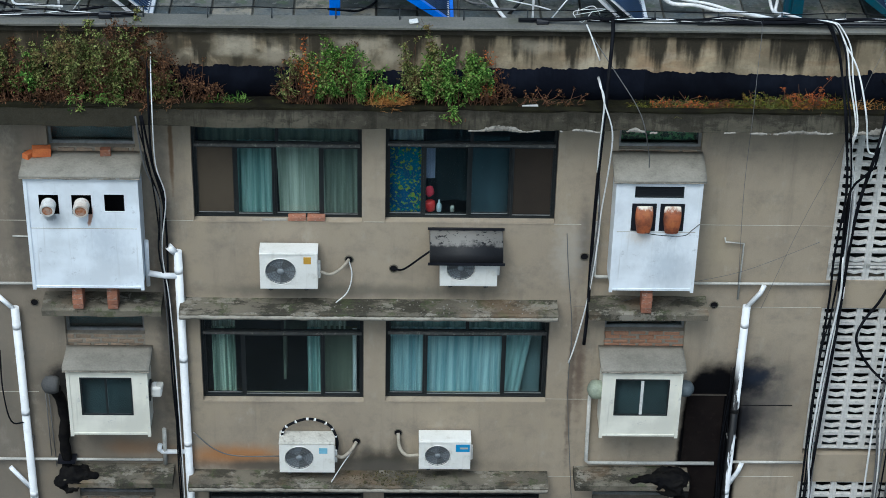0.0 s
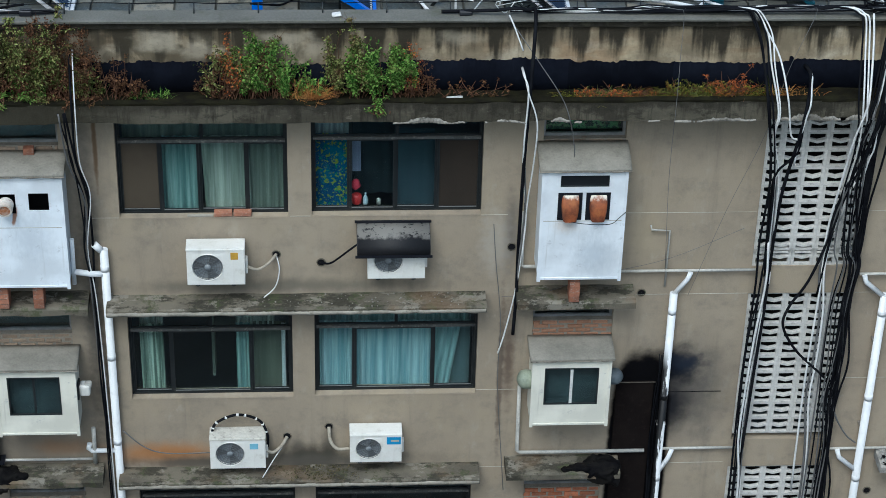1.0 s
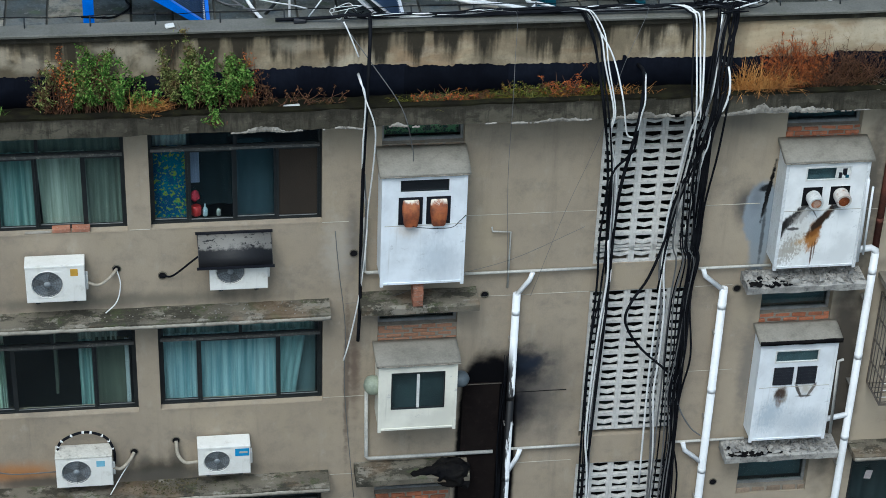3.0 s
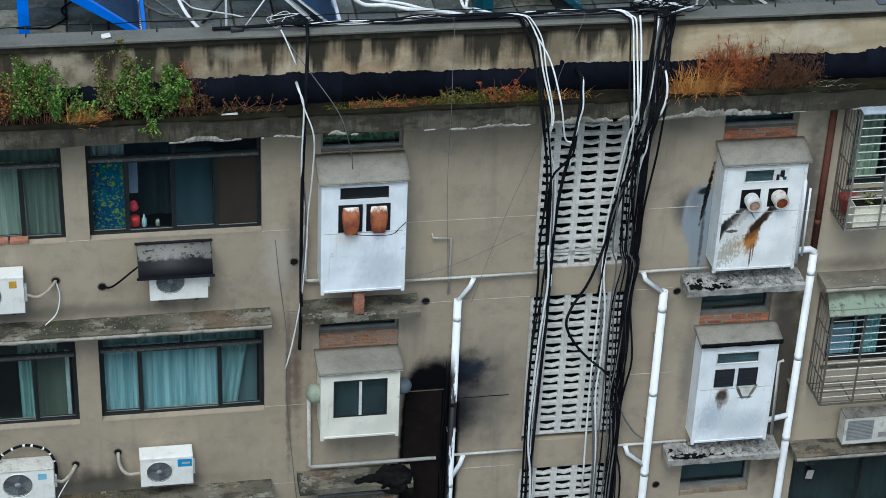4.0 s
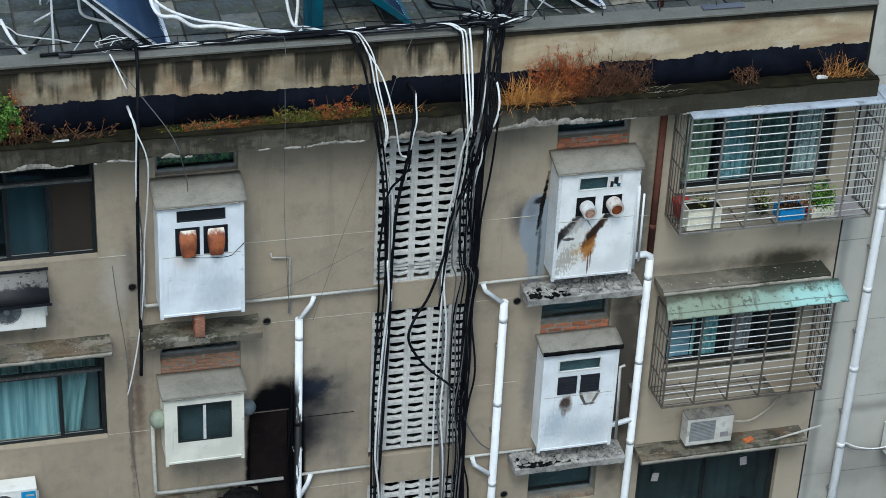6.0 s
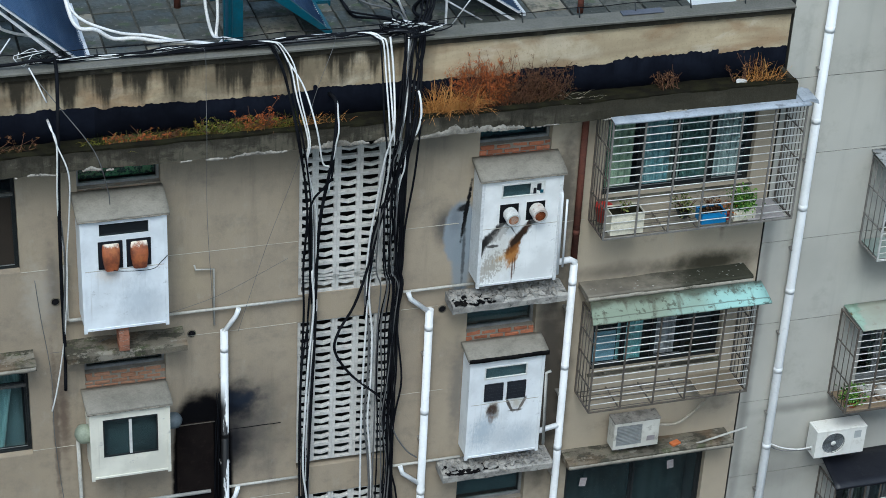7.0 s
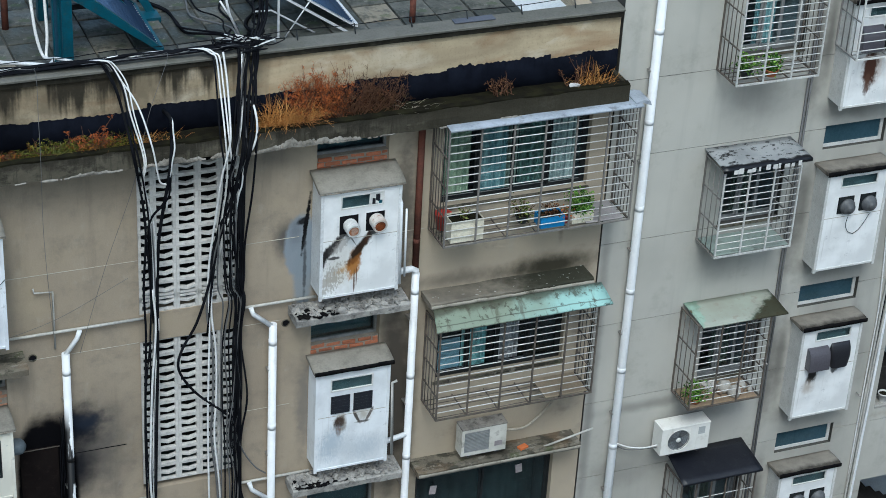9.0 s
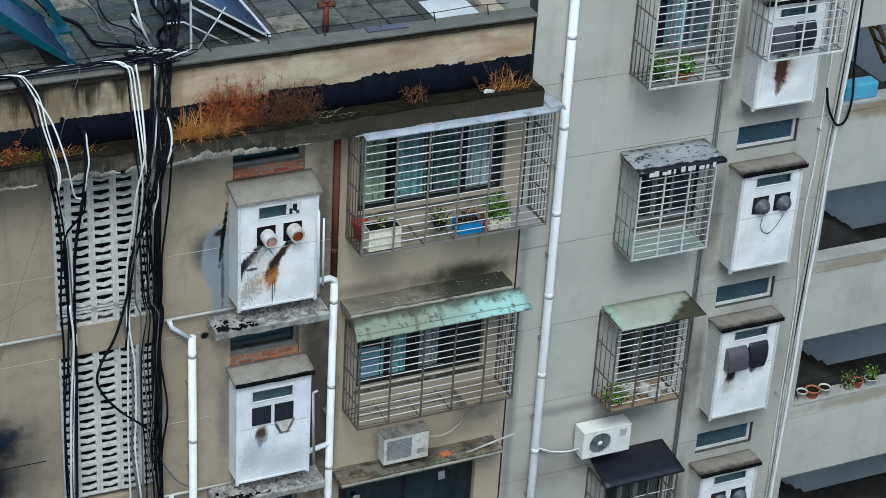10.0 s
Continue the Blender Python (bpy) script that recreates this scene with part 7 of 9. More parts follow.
for xx, zz, r in ((11.42, 8.25, 8), (12.88, 8.35, -6)):
    o = tagged(part("paper_notice", block(-0.055, 0.055, -0.002, 0.002, -0.08, 0.08, 0.0005), worn("crumpled_paper", (0.6, 0.55, 0.55), (0.45, 0.38, 0.38), 0.8, s1=20)), "crumpled pale paper stuck on a dark window", "paper")
    o.matrix_world = pose(xx, 0.092, zz, 0, r, 0)
for i, h in enumerate(G_CAGED):
    plain_window(f"window_{30 + i}", h, 3, FRAME_PALE, "grey framed window behind a cage on the grey house")
    curtain(h[0] + 0.4, h[1] - 0.3, h[2] - 0.05, h[3] - 0.03, 0.4, CLOTH_BLUE if i == 3 else CLOTH_DULL, "blue-green curtain behind a caged window", 6)
for i, (x0, x1, z0, z1) in enumerate(G_SMALL):
    f = setting(f"window_{40 + i}", boxes((x0, x1, 0.08, 0.14, z0, z0 + 0.05), (x0, x1, 0.08, 0.14, z1 - 0.03, z1), (x0, x0 + 0.03, 0.08, 0.14, z0 + 0.05, z1 - 0.03), (x1 - 0.05, x1, 0.08, 0.14, z0 + 0.05, z1 - 0.03)), FRAME_WHITE, "narrow white framed window above a kitchen box", "window")
    # opaque pane; the reflected sky is put into its blue
    part("pane", boxes((x0 + 0.03, x1 - 0.05, 0.1, 0.106, z0 + 0.05, z1 - 0.03)), worn("sky_toned_dark_glass", (0.045, 0.09, 0.12), (0.03, 0.065, 0.085), 0.12, s1=1.5, bump=0), f)


# ---- planters and pots ----
def leaves(bm, centre, radius, count, size, rng, droop=0.3, stretch=(1, 1, 1), wide=0.16):
    for _ in range(count):
        p = Vector((rng.gauss(0, 0.5) * stretch[0], rng.gauss(0, 0.5) * stretch[1], rng.gauss(0, 0.5) * stretch[2])) * radius + Vector(centre)
        d = Vector((rng.uniform(-1, 1), rng.uniform(-1, 1), rng.uniform(-0.6, 1) - droop)).normalized()
        s = d.cross(Vector((rng.uniform(-1, 1), rng.uniform(-1, 1), rng.uniform(-1, 1)))).normalized()
        length = size * rng.uniform(0.6, 1.5)
        a, b = p + d * length, p + d * length * 0.5
        bend = Vector((0, 0, -length * 0.15))
        bm.faces.new([bm.verts.new(q) for q in (p, b + s * length * wide, a + bend, b - s * length * wide)])
    return bm


def pot_plant(x, y, z, r, h, mat, label, leaf=None, spread=0.14, count=90, square=None, rng_seed=1):
    rng = random.Random(rng_seed)
    t = thing("potted_plant", label, "potted plant", (x, y, z))
    if square:
        w, d = square
        bm = boxes((-w, w, -d, d, 0, 0.015), (-w, w, -d, -d + 0.012, 0.015, h), (-w, w, d - 0.012, d, 0.015, h), (-w, -w + 0.012, -d + 0.012, d - 0.012, 0.015, h), (w - 0.012, w, -d + 0.012, d - 0.012, 0.015, h))
        part("pot", bm, mat, t)
        part("soil", boxes((-w + 0.013, w - 0.013, -d + 0.013, d - 0.013, 0.02, h - 0.02)), SOIL, t)
    else:
        part("pot", lathe(bmesh.new(), [(r * 0.7, 0), (r, h * 0.85), (r * 1.1, h * 0.86), (r * 1.1, h), (r * 0.95, h), (r * 0.9, h * 0.8)], 18, caps=False), mat, t)
        part("soil", lathe(bmesh.new(), [(0.001, h * 0.85), (r * 0.93, h * 0.84)], 16, caps=False), SOIL, t)
    if leaf:
        bm = bmesh.new()
        for _ in range(7):
            tube(bm, [(rng.uniform(-r, r) * 0.5, rng.uniform(-r, r) * 0.5, h * 0.8), (rng.uniform(-1, 1) * spread, rng.uniform(-1, 1) * spread, h + spread * 1.2)], 0.004, 4)
        part("stalk_mass", bm, TWIG, t)
        part("foliage", leaves(bmesh.new(), (0, 0, h + spread * 0.6), spread, count * 3, 0.045, rng, wide=0.28), leaf, t)
    return t


CREAM_FOAM = worn("cream_foam_box", (0.72, 0.68, 0.55), (0.6, 0.56, 0.45), 0.7, s1=4, dirt=(0.3, 0.27, 0.2))
pot_plant(11.43, -0.42, 13.12, 0.2, 0.34, CREAM_FOAM, "cream foam box planter in a cage", LEAF_DULL, 0.08, 20, (0.25, 0.14))
pot_plant(12.78, -0.42, 13.12, 0.2, 0.17, worn("blue_plastic_box", (0.03, 0.24, 0.55), None, 0.4), "blue plastic planter with a few withered plants", LEAF_BROWN, 0.12, 40, (0.19, 0.12), 3)
pot_plant(13.26, -0.42, 13.12, 0.2, 0.17, CREAM_FOAM, "cream planter with a fresh green plant", LEAF_GREEN, 0.17, 330, (0.17, 0.12), 4)
pot_plant(12.42, -0.25, 13.12, 0.1, 0.12, FRAME, "small dark pot with a dull sprawling plant", LEAF_DULL, 0.17, 60, None, 5)
pot_plant(13.02, -0.46, 13.12, 0.045, 0.13, worn("dark_red_pot", (0.36, 0.03, 0.04), None, 0.5), "small dark red pot with a withered plant", LEAF_RUST, 0.08, 14, None, 9)
tagged(part("red_bucket", lathe(bmesh.new(), [(0.09, 0), (0.12, 0.24), (0.13, 0.25)], 16, at=(11.22, -0.14, 13.5)), worn("red_plastic_bucket", (0.5, 0.04, 0.03), None, 0.4)), "red plastic bucket hung in a cage corner", "bucket").location = (0, 0, -0.36)
tagged(part("plank", block(12.9, 13.6, -0.58, -0.05, 10.12, 10.14, 0.004), worn("dirty_brown_board", (0.3, 0.25, 0.18), (0.2, 0.165, 0.12), 0.8)), "dirty brown board on the floor of a cage", "plank")
tagged(part("plank", block(13.3, 13.9, -0.58, -0.02, 13.12, 13.135, 0.004), worn("grey_lilac_board", (0.36, 0.34, 0.34), None, 0.8)), "grey board on the floor of a cage", "plank")
pot_plant(15.75, -0.4, 15.08, 0.09, 0.12, FRAME, "small pot with a green plant in a cage", LEAF_GREEN, 0.16, 110, None, 6)
pot_plant(16.15, -0.45, 15.08, 0.1, 0.11, TERRACOTTA, "terracotta pot with a flowering green plant", LEAF_GREEN, 0.16, 120, None, 7)
pot_plant(15.6, -0.45, 9.42, 0.1, 0.1, TERRACOTTA, "pot with a trailing green plant in a cage", LEAF_GREEN, 0.18, 130, None, 8)
rng = random.Random(5)
for i in range(9):
    s = rng.uniform(0.05, 0.12)
    tagged(part("stored_bag", rough_up(lathe(bmesh.new(), [(s * 0.8, 0), (s, s * 0.6), (s * 0.7, s * 1.4), (s * 0.2, s * 1.7)], 10, at=(15.8 + 0.1 * i, rng.uniform(-0.5, -0.2), 9.42)), 0.03, 12, i), worn("pale_clutter", (0.55, 0.52, 0.47) if i % 3 else (0.3, 0.22, 0.16), None, 0.8)), "crumpled pale bag stored in a cage", "bag", "clutter in the cage")
tagged(part("floor_sheet", block(15.54, 16.8, -0.58, -0.02, 12.19, 12.2), worn("faded_green_sheet", (0.3, 0.36, 0.32), (0.22, 0.25, 0.23), 0.7, s1=2, dirt=(0.1, 0.095, 0.08), dirt_amount=0.7)), "faded green sheet on the floor of a cage", "sheet")
tagged(part("floor_sheet", block(15.46, 16.66, -0.58, -0.02, 9.403, 9.415), worn("brown_cardboard", (0.33, 0.25, 0.17), None, 0.8)), "brown cardboard on the floor of a cage", "sheet")
for i, (xx, r, h, m, lf) in enumerate(((19.62, 0.09, 0.17, worn("white_pot", (0.6, 0.6, 0.58), None, 0.5), None), (19.84, 0.12, 0.16, TERRACOTTA, None), (20.08, 0.1, 0.15, worn("cream_pot", (0.6, 0.57, 0.5), None, 0.5), None), (20.58, 0.07, 0.13, worn("grey_green_pot", (0.3, 0.32, 0.27), None, 0.5), LEAF_DULL), (20.76, 0.09, 0.14, worn("red_pot", (0.5, 0.1, 0.05), None, 0.5), None), (21.02, 0.1, 0.13, worn("white_blue_pot", (0.5, 0.56, 0.58), None, 0.4), LEAF_GREEN))):
    pot_plant(xx, 0.1, 8.265, r, h, m, "plant pot on a stair parapet", lf, 0.14, 60, None, 20 + i)
tagged(part("blue_basin", block(19.5, 20.1, 0.05, 0.3, 13.945, 14.22, 0.03, 2), worn("sky_blue_plastic", (0.12, 0.4, 0.62), None, 0.4)), "sky-blue plastic crate on a stair parapet", "crate")
lad = thing("ladder", "brown wooden ladder leaning in the stairwell", "ladder", (20.0, 0.5, 14.0))
WOODY = worn("brown_ladder_wood", (0.25, 0.14, 0.05), (0.18, 0.1, 0.04), 0.7)
for dy in (0.0, 0.34):
    part("rail", tube(bmesh.new(), [(-0.3, dy, 1.9), (0.75, dy, 0.1)], 0.035, 6), WOODY, lad)
for i in range(6):
    u = (i + 0.5) / 6
    part("rung", tube(bmesh.new(), [(-0.3 + 1.05 * u, 0.0, 1.9 - 1.8 * u), (-0.3 + 1.05 * u, 0.34, 1.9 - 1.8 * u)], 0.018, 5), WOODY, lad)

# domed exhaust cowls and a wall lamp at the cream bays
def cowl(x, y, z, side, mat, label, r=0.14):
    o = tagged(part("exhaust_cowl", lathe(bmesh.new(), [(0.02, 0.0), (r * 0.55, side * 0.02), (r * 0.9, side * 0.06), (r, side * 0.12), (r * 0.96, side * 0.2), (r * 0.8, side * 0.24)], 22, "x", (x, y, z), True), mat), label, "exhaust cowl", "exhaust cowls")
    return o


cowl(3.55, -0.3, 10.72, 1, worn("grey_green_cowl", (0.3, 0.34, 0.26), (0.17, 0.19, 0.15), 0.6, s1=5), "grey-green domed exhaust cowl on a kitchen bay")
cowl(5.06, -0.3, 10.75, -1, worn("blue_grey_cowl", (0.12, 0.15, 0.17), (0.05, 0.06, 0.07), 0.6), "blue-grey domed exhaust cowl on a kitchen bay", 0.12)
cowl(-4.1, -0.3, 10.74, 1, worn("sooty_cowl", (0.12, 0.12, 0.12), (0.05, 0.05, 0.05), 0.7), "sooty domed exhaust cowl on a kitchen bay", 0.13)
cap = thing("wall_vent", "small white plastic exhaust vent on a kitchen bay", "vent", (-2.6, -0.3, 10.66))
part("flange", block(0.002, 0.03, -0.11, 0.11, -0.12, 0.12, 0.01), FRAME, cap, "dark flange")
part("cap_body", block(0.03, 0.18, -0.085, 0.085, -0.08, 0.1, 0.035, 3), AC_WHITE, cap)
part("cap_lip", block(0.1, 0.2, -0.06, 0.06, 0.04, 0.11, 0.02, 2), PVC_OLD, cap, "grey rim")

# brick stubs that carry the boxes, bricks on a box roof, soot lumps
for xx, z0, z1 in ((-3.47, 12.1, 12.49), (-3.0, 12.1, 12.49), (4.27, 12.1, 12.52)):
    t = thing("brick_stub", "small mortared brick stub under a kitchen box", "brick stub", (xx, -0.3, z0))
    n = 5
    for i in range(n):
        hh = (z1 - z0) / n
        part("brick", rough_up(block(-0.07, 0.07, -0.13, 0.1, i * hh + 0.004, (i + 1) * hh - 0.004, 0.005), 0.008, 9, i + xx), BRICK, t)
    part("mortar", boxes((-0.06, 0.06, -0.12, 0.09, 0, z1 - z0 - 0.002)), MORTAR, t)
hb = thing("hollow_brick", "orange hollow brick on a box roof", "brick", (-3.84, -0.12, 14.33))
part("body", boxes((-0.12, 0.12, -0.06, -0.045, 0, 0.12), (-0.12, 0.12, 0.045, 0.06, 0, 0.12), (-0.12, 0.12, -0.045, 0.045, 0.105, 0.12), (-0.12, 0.12, -0.045, 0.045, 0, 0.015), (-0.12, 0.12, -0.008, 0.008, 0.015, 0.105)), ORANGE_BRICK, hb)
hb.rotation_euler = (0, 0.1, 0.25)
loose_brick(pose(-4.0, -0.15, 14.31, 0, 5, 60), ORANGE_BRICK, "broken orange brick on a box roof", (0.16, 0.1, 0.08))
loose_brick(pose(-3.0, -0.08, 14.32, 0, 0, 5), BRICK, "dusty red brick on a box roof", (0.14, 0.1, 0.1))
loose_brick(pose(12.75, -0.25, 8.975, 0, 0, 20), ORANGE_BRICK, "broken orange brick on a ledge", (0.16, 0.1, 0.07))
for balls in (((4.9, -0.24, 9.12, 0.26, 0.2, 0.1), (4.86, -0.38, 9.02, 0.23, 0.05, 0.15), (5.04, -0.36, 9.0, 0.12, 0.06, 0.17), (4.62, -0.3, 9.13, 0.2, 0.1, 0.05), (4.45, -0.34, 9.13, 0.2, 0.06, 0.03), (4.74, -0.2, 9.15, 0.16, 0.14, 0.07)), ((-3.74, -0.24, 9.1, 0.26, 0.2, 0.09), (-3.86, -0.32, 9.08, 0.16, 0.1, 0.1), (-3.6, -0.3, 9.12, 0.18, 0.1, 0.05), (-3.8, -0.37, 8.99, 0.14, 0.04, 0.13))):
    bm = bmesh.new()
    for cx, cy, cz, sx, sy, sz in balls:
        bmesh.ops.create_icosphere(bm, subdivisions=3, radius=1.0, matrix=pose(cx, cy, cz) @ Matrix.Diagonal((sx, sy, sz, 1)))
    rough_up(bm, 0.07, 6)
    rough_up(bm, 0.03, 40)
    o = part("soot_lump", rough_up(bm, 0.025, 18), SOOT)
    fuse = o.modifiers.new("fuse", "REMESH")
    fuse.mode, fuse.voxel_size = "VOXEL", 0.014
    bpy.context.view_layer.update()
    o.data = bpy.data.meshes.new_from_object(o.evaluated_get(bpy.context.evaluated_depsgraph_get()))
    o.modifiers.clear()
    tagged(o, "black burnt grease crust on a slab", "soot")


# a grease-black pipe that hangs from the sooty cowl to its lump of crust
gp = thing("grease_pipe", "pipe thickly coated with black grease below a cowl", "pipe", (-3.88, -0.12, 9.05))
bm = tube(bmesh.new(), smooth_line([(0.0, 0.0, 0.0), (0.005, 0.0, 0.3), (-0.005, 0.0, 0.62), (0.03, 0.0, 0.95), (0.0, -0.02, 1.3), (-0.04, -0.1, 1.5), (-0.03, -0.16, 1.62)], 8), 0.075, 12)
part("coat", rough_up(bm, 0.02, 7, 3), SOOT, gp)
part("clamp", boxes((-0.12, 0.14, -0.09, 0.115, 0.22, 0.25)), BLACKIRON, gp)
bm = bmesh.new()
for a, b in (((-4.1, -0.06, 10.42), (-3.9, -0.06, 10.42)), ((-4.1, -0.06, 10.42), (-4.1, -0.06, 9.3)), ((-4.06, -0.05, 10.42), (-4.04, -0.05, 9.1))):
    tube(bm, [a, b], 0.008, 5)
tagged(part("wall_wire", bm, GREYCABLE), "thin grey wires fixed down the wall", "wire")

# a tarred board that closes the old flue
tagged(part("flue_board", rough_up(block(5.02, 5.56, -0.03, -0.003, 8.3, 10.45, 0.004), 0.004, 3), worn("burnt_brown_board", (0.009, 0.007, 0.007), (0.014, 0.011, 0.01), 0.85, s1=3, dirt=(0.028, 0.02, 0.018), dirt_amount=0.5, bump=0.3)), "burnt dark brown board over an old flue", "board")


# ---- roof fittings ----
ROOF_Z = 15.81
CAPS = worn("pale_tube_cap", (0.6, 0.64, 0.68), None, 0.5, bump=0)
REFLECTOR = worn("dull_blue_reflector", (0.4, 0.48, 0.58), None, 0.35, 0.3)


def solar_heater(xs, y0, y1, slope, run, frame_mat, label, deep=0.15, solid=False, tank=None):
    """A rack of glass tubes that climbs towards -x from a low strip along y, on a steel frame with a tank at its head."""
    t = thing("solar_water_heater", label, "solar heater", (xs, y0, ROOF_Z), "solar water heaters on the roof")
    L, rise, b = y1 - y0, run * slope, 0.09
    part("foot_strip", boxes((-0.025, 0.025, 0, L, b - 0.03, b + 0.02)), frame_mat, t)
    n = int(L / 0.062)
    for i in range(n):
        part("tube_cap", boxes((-0.06, -0.035, L * (i + 0.35) / n, L * (i + 0.65) / n, b + 0.03, b + 0.05)), CAPS, t)
    for yy in (0.0, L):
        if solid:
            part("side_bar", prism([(0.0, b - 0.05), (0.0, b + 0.03), (-run, rise + b + 0.03), (-run, rise + b - deep)], yy - 0.05, yy + 0.03, "y"), frame_mat, t)
        else:
            part("side_bar", prism([(-0.03, b - 0.02), (-0.03, b + 0.01), (-run, rise + b + 0.01), (-run, rise + b - 0.02)], yy - 0.012, yy + 0.012, "y"), frame_mat, t)
            part("lower_bar", prism([(-0.1, 0.0), (-0.16, 0.0), (-run, rise + b - deep - 0.035), (-run, rise + b - deep)], yy - 0.02, yy + 0.012, "y"), frame_mat, t)
    rod = None
    count = max(8, int(L / 0.068))
    for i in range(count):
        yy = L * (i + 0.6) / (count + 0.2)
        if rod is None:
            rod = part("glass_tube", tube(bmesh.new(), [(-0.03, 0, b + 0.03), (-run, 0, rise + b + 0.03)], 0.0125, 8), COLLECTOR, t)
            rod.location = (0, yy, 0)
        else:
            o = new("glass_tube", rod.data)
            o.parent, o.location = t, (0, yy, 0)
    part("reflector", prism([(-0.02, b - 0.012), (-0.02, b - 0.006), (-run, rise + b - 0.006), (-run, rise + b - 0.012)], 0.02, L - 0.02, "y"), REFLECTOR, t)
    part("water_tank", lathe(bmesh.new(), [(0.05, -0.05), (0.18, -0.03), (0.2, 0.0), (0.2, L), (0.18, L + 0.03), (0.05, L + 0.05)], 24, "y", (-run - 0.1, 0, rise + b + 0.08)), tank or ALU, t)
    for yy in (0.0, L):
        w = 0.07 if solid else 0.014
        part("leg", boxes((-run - w, -run + w, yy - w, yy + w, -0.02, rise)), frame_mat, t)
        if not solid:
            part("brace", tube(bmesh.new(), [(-run + 0.08, yy, 0.0), (-run + 0.5, yy, 0.6)], 0.01, 6), frame_mat, t)
    return t


TANK_WHITE = worn("white_enamel_tank", (0.72, 0.74, 0.74), (0.6, 0.62, 0.62), 0.35, s1=3, bump=0.05)
solar_heater(-2.42, 0.9, 2.3, 0.85, 1.2, ALU, "solar water heater with dark tubes on a silver frame")
solar_heater(1.55, 0.75, 2.6, 0.75, 1.54, BLUEPAINT, "solar water heater on a bright blue steel frame", 0.2, True)
solar_heater(4.13, 0.6, 2.6, 0.88, 1.53, ALU, "solar water heater with a silver frame and dark tubes", 0.06)
solar_heater(7.45, 1.05, 2.6, 0.88, 1.3, TEALPAINT, "solar water heater on a teal steel frame", 0.2, True)
solar_heater(10.26, 1.1, 2.7, 0.66, 1.15, ALU, "solar water heater with blue tubes near the roof edge", 0.15, False, TANK_WHITE)


def roof_bar(points, r, mat, label, kind="pole"):
    return tagged(part("roof_" + kind, tube(bmesh.new(), points, r, 8), mat), label, kind, "bars on the roof")


roof_bar([(2.3, 1.2, 15.79), (2.62, 1.2, 16.18)], 0.022, FRAME, "slanting black brace on the roof", "brace")
roof_bar([(2.42, 1.25, 16.2), (2.66, 1.18, 16.36)], 0.016, ALU, "short silver cross bar between poles", "brace")
roof_bar([(8.62, 1.18, 15.8), (8.44, 1.2, 16.23), (8.34, 1.2, 16.7)], 0.018, ALU, "bent silver bar on the roof", "brace")
roof_bar([(9.72, 1.16, 15.79), (9.04, 1.2, 16.22), (8.78, 1.2, 16.23)], 0.014, ALU, "bent silver bar under a solar heater", "brace")
roof_bar([(8.32, 1.25, 16.42), (8.55, 1.22, 16.02)], 0.014, ALU, "short silver bar on the roof", "brace")
# a second teal frame behind, with a tapered post and dark strips
fr = thing("teal_frame", "teal painted steel frame standing on the roof", "frame", (7.3, 2.1, ROOF_Z))
part("side_bar", prism([(0.0, 0.0), (0.12, 0.06), (-0.6, 0.95), (-0.74, 0.9)], 0.0, 0.06, "y"), TEALPAINT, fr)
part("side_bar", prism([(0.3, 0.0), (0.4, 0.05), (-0.1, 0.95), (-0.22, 0.92)], 0.25, 0.31, "y"), TEALPAINT, fr)
part("foot_bar", boxes((-0.02, 0.42, 0.02, 0.3, -0.02, 0.06)), TEALPAINT, fr)
part("cross_bar", boxes((-0.95, -0.1, 0.05, 0.1, 0.3, 0.38)), BLACKIRON, fr)
tp = thing("roof_post", "wide teal painted steel post on the roof", "post", (6.1, 1.15, 15.79))
part("body", prism([(-0.1, 0.0), (0.15, 0.0), (0.1, 1.3), (-0.12, 1.3)], 0.0, 0.07, "y"), TEALPAINT, tp)
for i in range(3):
    part("dark_strip", boxes((-0.09 + 0.075 * i, -0.05 + 0.075 * i, -0.014, -0.002, 0.02, 1.2)), worn("dark_blue_strip", (0.01, 0.05, 0.09), None, 0.6), tp)
part("foot_plate", boxes((-0.16, 0.2, -0.04, 0.12, -0.005, 0.012)), TEALPAINT, tp)
rp = tagged(part("roof_vent_pipe", tube(bmesh.new(), [(11.12, 1.15, 15.79), (11.12, 1.15, 16.25)], 0.045, 12), IRON_PIPE), "rusty iron vent pipe with a tee on the roof", "pipe")
part("tee", tube(bmesh.new(), [(11.0, 1.15, 16.23), (11.25, 1.15, 16.23)], 0.045, 12), IRON_PIPE, rp)
part("cap", lathe(bmesh.new(), [(0.05, 0.0), (0.055, 0.03), (0.03, 0.05)], 12, "z", (11.12, 1.15, 16.27)), IRON_PIPE, rp)
tagged(part("roof_sheet", rough_up(block(12.8, 13.5, 1.05, 1.7, 15.822, 15.83, 0.002), 0.006, 4), worn("white_plastic_sheet", (0.65, 0.68, 0.7), (0.5, 0.55, 0.6), 0.4, s1=3)), "white plastic sheet lying on the roof", "sheet")
tagged(part("roof_red_pipe", tube(bmesh.new(), [(5.59, 2.4, 15.79), (5.59, 2.4, 16.9)], 0.05, 10), IRON_PIPE), "dark red pipe standing on the roof", "pipe")
def roof_hose(r, m, *pts):
    return tagged(part("hose", tube(bmesh.new(), smooth_line(pts, 5), r, 8), m), "pale water hose running over the roof", "hose", "hoses on the roof")


